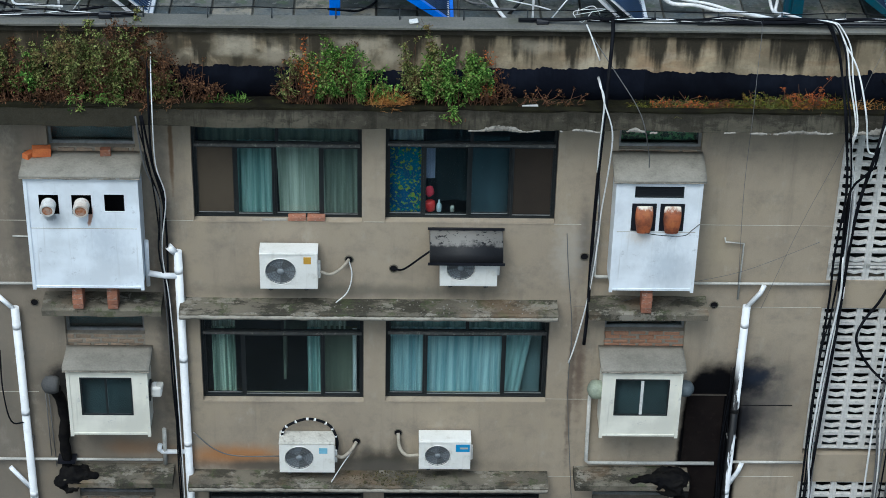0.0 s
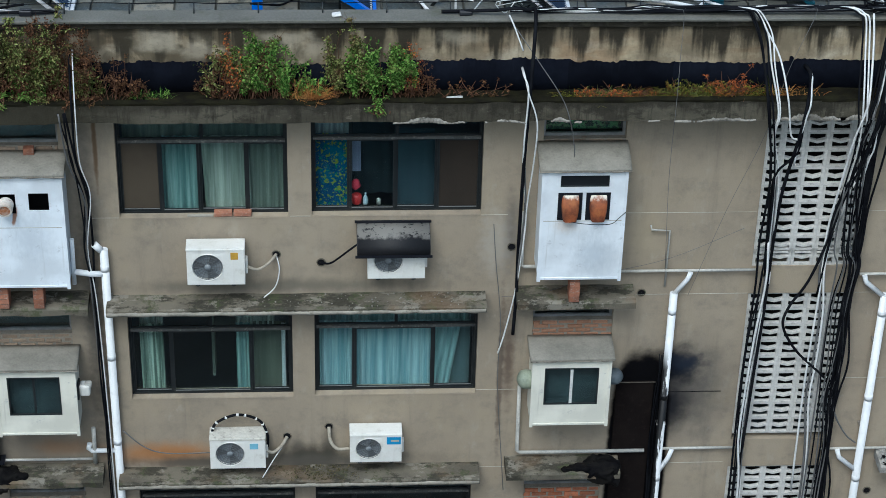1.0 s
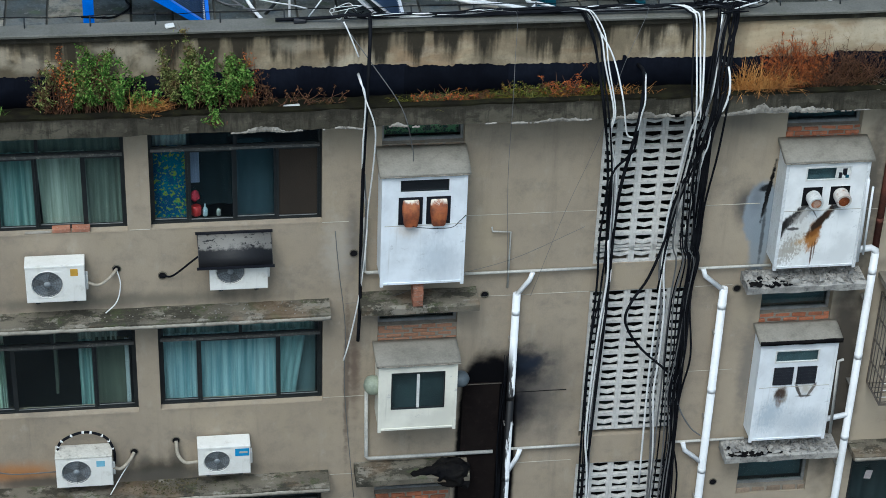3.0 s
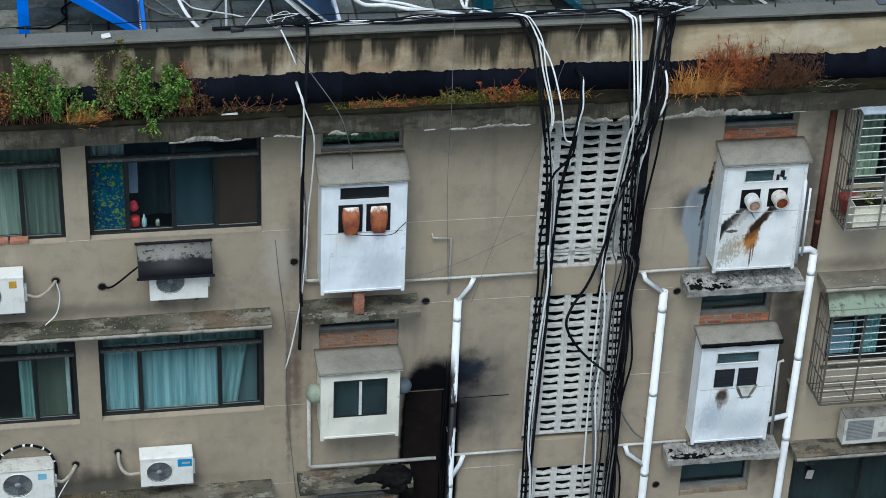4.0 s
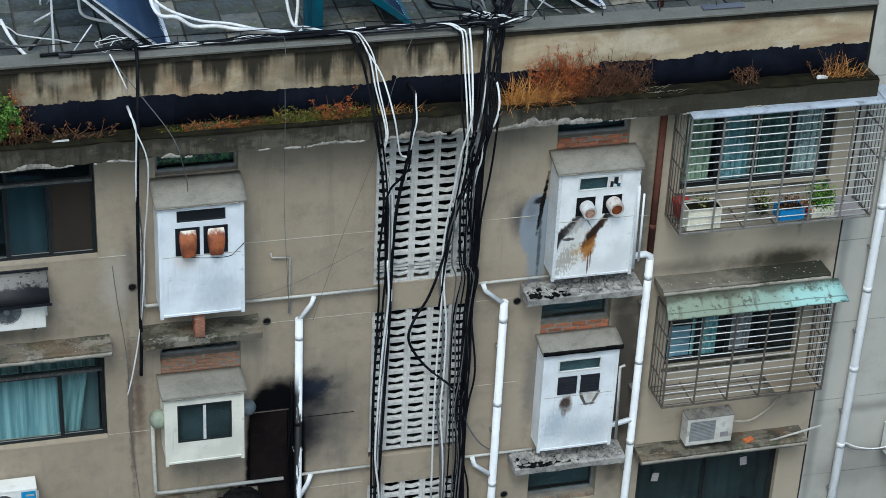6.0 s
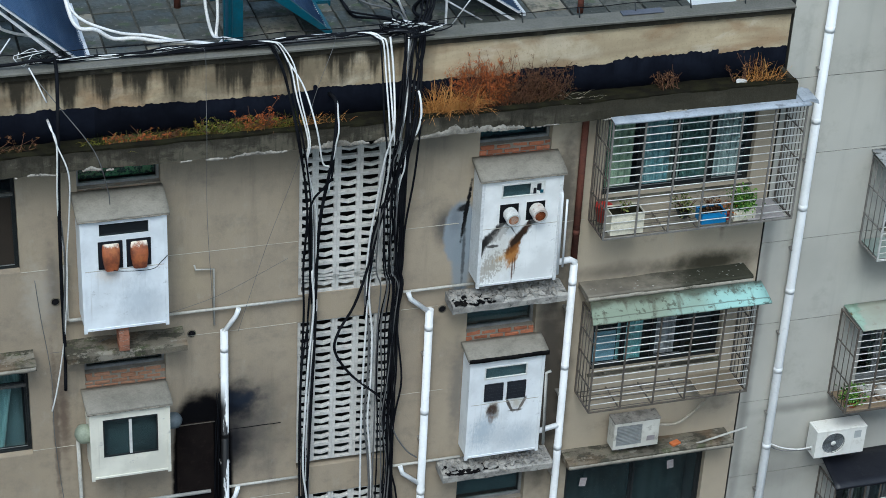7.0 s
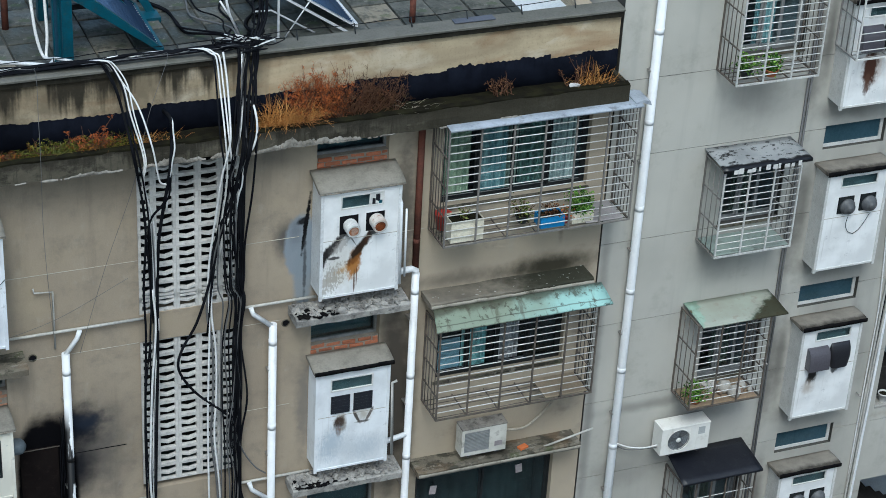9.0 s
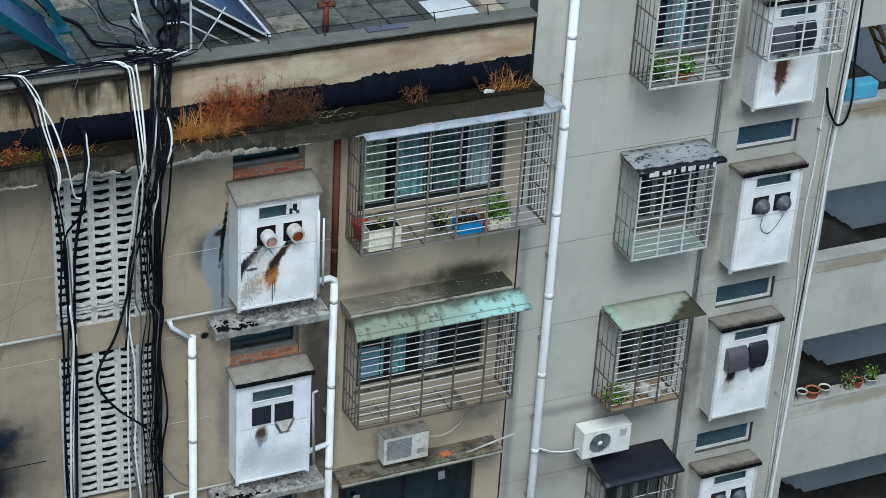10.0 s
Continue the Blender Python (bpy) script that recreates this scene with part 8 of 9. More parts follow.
roof_hose(0.028, WHITECABLE, (3.9, 1.9, 16.9), (3.95, 1.4, 16.4), (4.05, 1.2, 16.2), (4.28, 1.2, 16.15), (4.5, 1.2, 16.0), (4.81, 1.2, 15.98), (5.11, 1.15, 15.93), (5.4, 0.6, 16.15), (5.75, 0.12, 16.29))
roof_hose(0.02, WHITECABLE, (3.95, 1.9, 16.9), (4.0, 1.4, 16.36), (4.5, 1.22, 16.1), (5.0, 1.2, 16.0), (5.3, 1.1, 15.95), (5.45, 0.5, 16.18), (5.7, 0.14, 16.28))
roof_hose(0.02, WHITECABLE, (2.9, 1.6, 17.2), (3.0, 1.3, 16.5), (3.03, 1.2, 16.3), (3.2, 1.2, 16.2), (3.5, 1.2, 16.1), (3.75, 1.1, 15.9))
roof_hose(0.022, WHITECABLE, (5.72, 1.6, 17.6), (5.75, 1.3, 16.6), (5.78, 1.2, 16.2), (5.85, 1.1, 15.95), (5.9, 0.5, 16.2), (6.1, 0.12, 16.29))
roof_hose(0.022, WHITECABLE, (5.96, 1.6, 17.6), (5.93, 1.3, 16.6), (5.92, 1.2, 16.2), (5.88, 1.1, 15.95), (5.85, 0.5, 16.2), (5.7, 0.12, 16.29))
roof_hose(0.025, WHITECABLE, (2.0, 1.6, 16.1), (2.1, 1.35, 15.95), (2.22, 1.1, 15.86), (2.4, 0.6, 15.86))
roof_hose(0.014, GREYCABLE, (1.6, 2.2, 15.85), (2.0, 1.5, 15.83), (2.4, 0.9, 15.83))

# lightning wire along the coping
tagged(part("lightning_wire", tube(bmesh.new(), smooth_line([(xx, 0.17 + 0.01 * math.sin(xx * 3), 16.37 + 0.012 * math.sin(xx * 5)) for xx in np.arange(-6, 13.7, 0.5)], 3), 0.006, 5), BLACK), "thin dark lightning wire along the coping", "wire")
for i in range(24):
    xx = -5.7 + i * 0.82
    if xx > 13.5:
        break
    tagged(part("wire_post", tube(bmesh.new(), [(xx, 0.1, 16.24), (xx, 0.12, 16.3), (xx, 0.17, 16.38)], 0.009, 6), FRAME), "small black wire post on the coping", "wire post", "wire posts")
tagged(part("white_scrap", rough_up(block(0.98, 1.1, -0.03, 0.05, 16.255, 16.3, 0.01), 0.02, 20), WHITE_TEAR), "white crumpled scrap on the coping", "scrap")
tagged(part("black_clod", rough_up(block(2.6, 2.78, 0.0, 0.08, 16.255, 16.32, 0.02, 2), 0.02, 15), BLACKIRON), "dark lump lying on the coping", "scrap")
tagged(part("black_box", block(-2.98, -2.82, 0.02, 0.12, 16.255, 16.33, 0.01), BLACKIRON), "small black box on the coping", "box")
tagged(part("grey_mat", rough_up(block(11.3, 11.9, 0.02, 0.16, 16.262, 16.28, 0.004), 0.008, 9), worn("blue_grey_cloth", (0.12, 0.13, 0.16), None, 0.9)), "dark blue-grey cloth on the coping", "cloth")


# ---- cables ----
CABLE_Y = [(13.2, -0.14), (15.02, -0.55), (15.32, -0.57), (16.1, -0.2), (16.27, -0.17), (16.33, -0.1), (16.6, 0.2)]


def cable_y(z):
    return float(np.interp(z, [a for a, _ in CABLE_Y], [b for _, b in CABLE_Y]))


def cable(points, r, mat, label, jitter=0.0, seed=0, dx=0.0, dy=0.0):
    """A hanging cable given by its x and z; it leans over the coping and the eave and then lies near the wall."""
    pts = []
    if points[0][1] > 16.35:
        xx = points[0][0] + dx
        pts = [(xx - 1.2 - 0.05 * seed, 0.06 + dy, 16.29), (xx - 0.55, 0.0 + dy, 16.33), (xx - 0.28, -0.06 + dy, 16.385), (xx - 0.09, -0.085 + dy, 16.375)]
    for i, (xx, z) in enumerate(points):
        z = min(z, 16.32)
        n = noise.noise_vector(Vector((seed * 3.1, z * 0.9, i * 0.1))) * jitter
        pts.append((xx + dx + n.x, cable_y(z) + dy + n.y * 0.5, z))
    if 15.6 < points[0][1] < 16.0:  # it comes out of the wall behind the gutter
        pts.insert(0, (points[0][0] + 0.02 * points[0][0] / 7 + dx, -0.012, points[0][1] - 0.1))
    return tagged(part("cable", tube(bmesh.new(), smooth_line(pts, 5), r, 6), mat), label, "cable", "cables on the facade")


A1 = [(6.46, 16.36), (6.59, 16.07), (6.64, 15.71), (6.76, 15.13), (6.75, 14.72), (6.9, 13.94), (6.96, 12.89), (7.02, 12.26), (6.95, 11.3), (6.91, 10.31), (6.89, 9.48), (6.97, 8.5), (6.95, 6)]
A3 = [(6.4, 16.36), (6.52, 16.02), (6.57, 15.62), (6.66, 15.1), (6.81, 14.01), (6.89, 12.9), (6.88, 12.16), (6.85, 11.21), (6.81, 10.22), (6.83, 8.53), (6.85, 6)]
D = [(8.26, 16.36), (8.18, 15.99), (8.1, 15.46), (8.04, 14.98), (8.0, 14.51), (8.03, 13.83), (8.09, 12.79), (8.16, 12.47), (8.12, 11.84), (8.13, 10.85), (8.12, 10.18), (8.14, 9.34), (8.15, 8.37), (8.15, 6)]
cable(A1, 0.013, WHITECABLE, "white cable hanging over the eave and down the screen")
cable(A1[:7], 0.011, WHITECABLE, "white cable hanging over the eave", 0.06, 2, 0.03)
cable([(6.43, 16.38), (6.57, 16.12), (6.75, 15.8), (6.87, 15.3), (6.98, 14.74), (7.09, 14.63), (7.1, 14.2)], 0.013, WHITECABLE, "white cable looped at the top of the screen")
for i in range(3):
    cable(A3, (0.016, 0.012, 0.014)[i], BLACK, "black cable hanging down beside the screen", 0.07, 4 + i, 0.03 * i - 0.03, -0.015 * i)
cable(A3[4:], 0.014, GREYCABLE, "grey cable hanging down beside the screen", 0.08, 9, 0.1)
cable(A1[6:], 0.016, WHITECABLE, "white cable lying down the screen", 0.04, 11, -0.05, -0.04)
cable([(7.15, 15.62), (7.15, 15.46), (7.12, 15.05), (7.09, 14.59), (7.02, 13.79), (7.01, 12.89), (7.0, 11.77), (6.96, 10.5), (6.92, 9.0)], 0.024, BLACK, "thick black cable from the gutter down the screen")
cable([(7.15, 15.61), (7.15, 15.46), (7.15, 15.25), (7.12, 15.05), (7.1, 14.8)], 0.012, WHITECABLE, "white cable wrapped along a black one", 0, 1, 0.015, -0.02)
cable([(7.12, 15.05), (7.12, 14.49), (7.03, 14.3), (6.87, 14.01), (6.91, 13.28), (6.95, 12.3)], 0.018, BLACK, "black cable crossing the screen")
for i, dx in enumerate((0.0, 0.045, -0.05)):
    cable([(7.79, 16.4), (7.85, 16.26), (7.86, 15.87), (7.85, 15.34), (7.92, 14.72), (7.9, 14.0), (7.86, 13.2)], 0.013, WHITECABLE if i != 2 else BLACK, "pale cable hanging over the coping" if i != 2 else "black cable hanging over the coping", 0.03, 20 + i, dx)
cable([(7.96, 16.32), (7.97, 15.96), (7.94, 15.43), (7.92, 15.16), (7.84, 14.67), (7.8, 14.03), (7.74, 13.0), (7.75, 12.0), (7.72, 10.5), (7.74, 8.5)], 0.015, WHITECABLE, "white cable hanging down the screen")
for i in range(11):
    cable(D, random.Random(i).choice((0.009, 0.012, 0.015)), (BLACK, BLACK, BLACK, GREYCABLE)[i % 4], "black cable in the thick bundle beside the screen", 0.1 + 0.004 * i, 40 + i, (i - 5) * 0.016, -0.012 * (i % 5))
for i in range(3):
    cable(D[5:], 0.011, (GREYCABLE, BLACK)[i % 2], "cable in the lower part of the bundle", 0.1, 70 + i, -0.22 + 0.05 * i, -0.02)
cable([(8.29, 15.63), (8.3, 15.36), (8.24, 15.08), (8.13, 14.97), (8.13, 14.5), (8.09, 14.24), (8.06, 13.6), (8.02, 12.9)], 0.016, WHITECABLE, "white cable looped out of the bundle")
cable([(8.2, 16.3), (8.15, 15.8), (8.08, 15.4), (8.02, 15.0)], 0.013, WHITECABLE, "white cable at the head of the bundle", 0.02, 3)
cable([(8.08, 14.64), (7.95, 14.11), (7.81, 13.44), (7.75, 12.82), (7.57, 12.21), (7.35, 11.79), (7.3, 11.46), (7.53, 11.04), (7.89, 10.67), (8.05, 10.5)], 0.02, BLACK, "black cable that loops across the screen")
cable([(8.1, 14.5), (7.97, 14.0), (7.85, 13.4), (7.78, 12.8), (7.72, 12.0)], 0.018, BLACK, "black cable crossing the screen", 0.03, 8)
cable([(8.3, 15.3), (8.29, 14.35), (8.25, 13.4), (8.25, 12.78), (8.17, 11.96), (8.14, 10.65)], 0.015, BLACK, "single black cable hanging taut beside the screen")
for i in range(2):
    cable([(7.93, 13.91), (7.83, 13.4), (7.75, 12.82), (7.73, 12.32), (7.8, 11.68), (7.79, 10.88), (7.77, 10.21), (7.85, 9.37), (7.88, 8.4), (7.9, 6)], 0.016, (GREYCABLE, WHITECABLE)[i], "pale cable down the middle of the screen", 0.03, 80 + i, 0.05 * i)
for i in range(6):
    cable([(5.64, 11.0), (5.62, 10.6), (5.6, 10.3), (5.6, 9.4), (5.62, 8.3), (5.6, 6.0)], 0.006, BLACK, "black cable beside the drain pipe", 0.09, 120 + i, 0.022 * i - 0.05, 0.015 * i)
cable([(8.11, 10.28), (8.25, 9.85), (8.44, 9.52), (8.6, 9.37)], 0.013, GREYCABLE, "grey cable slung to the drain pipe")
cable([(3.58, 16.36), (3.52, 15.5), (3.49, 14.4), (3.5, 12.96), (3.5, 12.02), (3.48, 11.38)], 0.024, BLACK, "thick black cable hanging from the coping")
cable([(3.43, 15.61), (3.49, 15.41), (3.47, 14.65), (3.49, 14.13), (3.57, 13.35), (3.55, 12.6)], 0.012, WHITECABLE, "white cable from the gutter")
cable([(3.44, 15.62), (3.49, 15.41), (3.62, 14.98), (3.62, 14.33), (3.58, 13.58), (3.57, 12.96), (3.49, 12.15), (3.37, 11.44), (3.28, 11.06)], 0.011, WHITECABLE, "white cable swinging down the wall")
cable([(3.51, 14.2), (3.56, 13.4), (3.52, 12.7), (3.5, 12.1)], 0.014, GREYCABLE, "grey cable on the wall")
cable([(3.24, 16.33), (3.3, 16.2), (3.42, 15.9)], 0.01, WHITECABLE, "white cable end over the coping")
cable([(3.21, 16.33), (3.6, 15.8), (3.96, 15.28), (4.12, 14.66), (4.15, 14.4)], 0.007, GREYCABLE, "thin grey wire slanting down from the coping")
cable([(5.49, 16.36), (5.45, 15.8), (5.41, 15.28), (5.45, 14), (5.55, 12.4)], 0.0035, GREYCABLE, "thin grey wire hanging down the wall")
cable([(7.21, 16.41), (6.87, 15.67), (6.63, 14.73), (6.3, 13.4), (5.9, 12.0)], 0.003, GREYCABLE, "thin grey wire slanting down the wall")
L1 = [(-2.36, 16.3), (-2.35, 15.88), (-2.34, 15.2), (-2.35, 14.38), (-2.24, 13.79), (-2.33, 12.9), (-2.29, 12.09), (-2.25, 10.68), (-2.24, 8.6), (-2.24, 6)]
cable([(xx + 0.03, z) for xx, z in L1[1:]], 0.009, WHITECABLE, "thin pale cable hanging beside the drain pipe", 0.05, 88, 0.0, -0.02)
cable(L1[1:], 0.015, BLACK, "black cable hanging down beside the drain pipe")
for i in range(4):
    cable([(-2.45, 15.18), (-2.41, 14.38), (-2.29, 13.69), (-2.28, 12.9), (-2.26, 12.09), (-2.22, 10.68), (-2.2, 8.6), (-2.2, 6)], (0.016, 0.013, 0.011, 0.012)[i], BLACK if i != 3 else GREYCABLE, "black cable in the bundle beside the drain pipe", 0.12, 90 + i, -0.02 * i, -0.008 * i)
cable([(-4.66, 11.21), (-4.68, 10.53), (-4.61, 9.98), (-4.41, 9.96)], 0.012, BLACK, "black cable hooked round a drain pipe")
cable([(-2.03, 9.8), (-1.74, 9.5), (-1.42, 9.38), (-0.81, 9.38)], 0.009, GREYCABLE, "thin cable sagging along the wall")
cable([(3.15, 13.2), (3.2, 12.6), (3.3, 11.6), (3.3, 10.5), (3.45, 8.6)], 0.006, GREYCABLE, "thin grey wire on the wall")
cable([(3.3, 12.02), (3.8, 12.05), (4.6, 12.35), (5.6, 12.62), (6.6, 13.1)], 0.003, GREYCABLE, "thin pale string across the wall")
for i in range(20):
    rr = random.Random(500 + i)
    x0, x1 = 3.25 + rr.uniform(0, 0.5), 8.55 - rr.uniform(0, 0.4)
    pts = [(xx, 0.05 + 0.045 * noise.noise(Vector((xx * 0.9, i * 5.0, 0))) + 0.02 * noise.noise(Vector((xx * 3, i * 5.0, 2))) + 0.05 * (xx > 5.0), 16.285 + 0.05 * abs(noise.noise(Vector((xx * 1.1, i * 3.0, 7)))) + 0.012 * (i % 4)) for xx in np.arange(x0, x1, 0.3)]
    tagged(part("cable", tube(bmesh.new(), smooth_line(pts, 4), (0.013, 0.009, 0.016, 0.011)[i % 4], 6), (BLACK, BLACK, BLACK, WHITECABLE, BLACK)[i % 5]), "cable lying along the coping", "cable", "cables on the coping")
for i in range(4):
    pts = [(xx, 0.08 + 0.05 * math.sin(xx * 2.3 + i * 2) + 0.03 * math.sin(xx * 5.1 + i), 16.28 + 0.012 * i + 0.02 * abs(math.sin(xx * 3.7 + i * 1.3))) for xx in np.arange(-5.5, -2.3, 0.2)]
    tagged(part("cable", tube(bmesh.new(), smooth_line(pts, 3), (0.016, 0.008, 0.013, 0.007)[i], 6), (BLACK, WHITECABLE, BLACK, GREYCABLE)[i]), "cable lying along the coping", "cable", "cables on the coping")
for i, (a, b, m, r) in enumerate((((1.8, 1.5), (2.3, 0.35), GREYCABLE, 0.014), ((2.0, 1.9), (2.75, 0.35), WHITECABLE, 0.01), ((7.9, 1.9), (8.3, 0.25), BLACK, 0.016), ((8.0, 1.6), (8.4, 0.25), BLACK, 0.02), ((8.6, 1.8), (8.3, 0.25), BLACK, 0.016), ((8.9, 1.5), (8.45, 0.25), BLACK, 0.014),
                                  ((8.2, 2.2), (8.42, 0.25), GREYCABLE, 0.016), ((8.35, 2.3), (8.35, 0.25), BLACK, 0.012), ((9.0, 2.2), (8.5, 0.25), BLACK, 0.02), ((9.1, 2.0), (8.55, 0.25), BLACK, 0.014), ((-4.2, 1.3), (-3.4, 0.3), WHITECABLE, 0.018), ((-3.9, 0.9), (-3.0, 0.3), BLACK, 0.018), ((8.7, 1.3), (8.2, 0.3), BLACK, 0.02), ((0.35, 1.2), (0.0, 0.3), BLACK, 0.014))):
    pts = [(a[0] + (b[0] - a[0]) * u + 0.09 * math.sin(u * 7 + i * 1.7), a[1] + (b[1] - a[1]) * u, 15.85 + (0.44 * u ** 2 + 0.1 * math.sin(u * 3.1)) * (u > 0)) for u in (-0.9, -0.6, -0.3, 0, 0.2, 0.4, 0.6, 0.8, 1)]
    tagged(part("cable", tube(bmesh.new(), smooth_line(pts, 4), r, 6), m), "cable or hose running over the roof", "cable", "cables on the roof")
for i in range(5):
    rr = random.Random(900 + i)
    a, b = rr.uniform(-0.12, 0.12), rr.uniform(-0.1, 0.14)
    pts = [(8.72 + a, 0.9 + b, 17.2), (8.68 + a, 0.6 + b, 16.85), (8.6 + a * 0.7, 0.32, 16.55), (8.47 + a * 0.5, 0.12, 16.38), (8.4 + a * 0.4, -0.06, 16.33), (8.36 + a * 0.5, -0.16, 16.15), (8.28 + b * 0.6, -0.32, 15.8), (8.2 + b * 0.6, -0.5, 15.4), (8.14 + b * 0.5, -0.585, 15.05), (8.12 + b * 0.4, -0.45, 14.6), (8.14 + b * 0.5, -0.3, 13.9), (8.16 + b * 0.5, -0.16, 13.0), (8.14 + b * 0.6, -0.14, 11.0), (8.16 + b * 0.5, -0.14, 8.0), (8.16 + b * 0.5, -0.14, 5.6)]
    tagged(part("cable", tube(bmesh.new(), smooth_line(pts, 5), (0.012, 0.016, 0.02)[i % 3], 6), BLACK), "black cable that drops from the roof over the coping", "cable", "cables on the facade")
rng = random.Random(77)
for i in range(22):
    c = Vector(((8.35 if i < 16 else 3.35) + rng.gauss(0, 0.18), 0.05 + rng.gauss(0, 0.06), 16.33))
    pts = [c + Vector((rng.gauss(0, 0.14), rng.gauss(0, 0.07), rng.uniform(-0.04, 0.1))) for _ in range(6)]
    tagged(part("cable", tube(bmesh.new(), smooth_line(pts, 4), 0.008 if i < 16 else 0.005, 5), (WHITECABLE, BLACK, BLACK, BLACK)[i % 4]), "tangled cable end at the coping", "cable", "tangled cables")
tagged(part("cable", tube(bmesh.new(), smooth_line([(19.05, -0.03, 14.3), (19.1, -0.06, 14.0), (19.2, -0.09, 13.77), (19.32, -0.1, 13.64), (19.46, -0.09, 13.72), (19.53, -0.07, 14.1), (19.46, -0.07, 14.78), (19.4, -0.07, 16.4), (19.36, -0.034, 18.0)], 6), 0.02, 7), BLACK), "black cable looped beside the stair openings", "cable", "cables on the facade")


# ---- plants in the gutter ----
def shrub(x0, x1, top, label, leaf, count, size, stems=14, base_y=-0.2, spread_y=0.16, seed=1, lean=0.0, category="shrub", bottom=15.2, wide=0.16, droop=0.2, twig=0.008, bare=0.0):
    """Stems that fan out of the soil, each with side twigs that carry loose sprays of leaves."""
    rng = random.Random(seed)
    t = thing(category.replace(" ", "_"), label, category, ((x0 + x1) / 2, base_y, bottom))
    w, h = (x1 - x0) / 2, top - bottom
    bm, lf = bmesh.new(), bmesh.new()
    sprays = max(3, count // (stems * 7))
    for s in range(stems):
        bx = rng.uniform(-w, w) * 0.8
        hh = h * rng.uniform(0.4, 1.08) * (1 - 0.35 * abs(bx / w))
        tip = Vector((bx + rng.uniform(-0.45, 0.45) * w + lean * hh, rng.gauss(0, spread_y), hh))
        base = Vector((bx, rng.gauss(0, spread_y * 0.4), 0))
        mid = (base + tip) / 2 + Vector((rng.gauss(0, 0.07), rng.gauss(0, 0.04), 0))
        line = smooth_line([base, mid, tip], 5)
        tube(bm, line, twig, 4, False, 0.002)
        lush = rng.choice((0.15, 0.5, 1.0, 1.3, 1.9))
        for _ in range(max(2, int(sprays * lush))):
            u = bare + (1 - bare) * rng.random() ** 0.75
            p = line[int(u * (len(line) - 1))]
            out = Vector((rng.gauss(0, 1), rng.gauss(0, 0.7), rng.uniform(0.0, 1.0))).normalized() * rng.uniform(0.04, 0.13) * min(1.0, h * 1.6)
            q = p + out
            tube(bm, [p, q], 0.0025 * twig / 0.008, 3, False)
            for _ in range(7):
                v = rng.random()
                leaves(lf, p + out * v, 0.018, 1, size * (1.25 - 0.5 * v), rng, droop, (1, 1, 1), wide)
    part("stalk_mass", bm, TWIG, t)
    part("foliage", lf, leaf, t)
    return t


def grass_tuft(x0, x1, h, label, mat, blades, seed=1, base_y=-0.22, fan=0.8, z=15.2, droop=0.5, lean=0.0):
    rng = random.Random(seed)
    t = thing("grass_tuft", label, "grass", ((x0 + x1) / 2, base_y, z))
    w = (x1 - x0) / 2
    bm = bmesh.new()
    for _ in range(blades):
        b = Vector((rng.uniform(-w, w), rng.gauss(0, 0.07), 0))
        d = Vector((rng.gauss(lean, fan), rng.gauss(-0.25, 0.35), rng.uniform(0.4, 1))).normalized() * h * rng.uniform(0.5, 1.15)
        s = Vector((d.y, -d.x, 0)).normalized() * 0.0035 if (d.x or d.y) else Vector((0.0035, 0, 0))
        m = b + d * 0.6
        e = b + d + Vector((0, 0, -droop * h * rng.uniform(0, 0.6)))
        v = [bm.verts.new(q) for q in (b - s, b + s, m + s * 0.8, m - s * 0.8, e)]
        bm.faces.new(v[:4])
        bm.faces.new((v[3], v[2], v[4]))
    part("foliage", bm, mat, t)
    return t


def gutter_shrub(i, x0, x1, top, leaf, n, size, st, lab):
    return shrub(x0, x1, top + 0.06, lab, leaf, int(n * 3.3), size * 0.76, int(st * 1.3), -0.22, 0.17, 100 + i, wide=0.26, twig=0.006, bare=0.28 if top > 15.8 else 0.1)


gutter_shrub(0, -4.9, -3.9, 16.1, LEAF_BROWN, 1000, 0.05, 26, "withered brown shrub in the eave gutter")
gutter_shrub(1, -4.6, -3.2, 16.1, LEAF_DULL, 2400, 0.045, 26, "dull olive shrub in the eave gutter")
gutter_shrub(2, -3.6, -2.5, 16.45, LEAF_DULL, 3200, 0.045, 30, "tall olive shrub in the eave gutter")
gutter_shrub(3, -3.1, -2.1, 16.4, LEAF_BROWN, 1500, 0.04, 24, "tall brown-leaved shrub in the eave gutter")
gutter_shrub(4, -3.0, -2.3, 16.62, LEAF_DULL, 1100, 0.045, 12, "slim green shrub in the eave gutter")
gutter_shrub(5, -2.5, -1.7, 16.1, LEAF_BROWN, 500, 0.04, 20, "thin withered shrub in the eave gutter")
gutter_shrub(6, -3.9, -2.9, 15.7, LEAF_BROWN, 450, 0.045, 24, "low withered shrub in the eave gutter")
gutter_shrub(7, -2.35, -1.9, 15.75, LEAF_DULL, 300, 0.05, 10, "small olive shrub in the eave gutter")
gutter_shrub(8, -1.9, -1.3, 15.55, LEAF_BROWN, 220, 0.04, 14, "thin brown weeds in the eave gutter")
gutter_shrub(9, -0.7, 0.05, 15.95, LEAF_DULL, 550, 0.045, 18, "olive weed clump in the eave gutter")
gutter_shrub(10, -0.35, 0.5, 16.12, LEAF_GREEN, 2000, 0.05, 24, "bright green bush in the eave gutter")
gutter_shrub(11, -0.7, -0.2, 15.75, LEAF_BROWN, 350, 0.04, 14, "brown weeds in the eave gutter")
gutter_shrub(12, 0.35, 0.95, 15.6, LEAF_GREEN, 350, 0.05, 12, "low green weeds in the eave gutter")
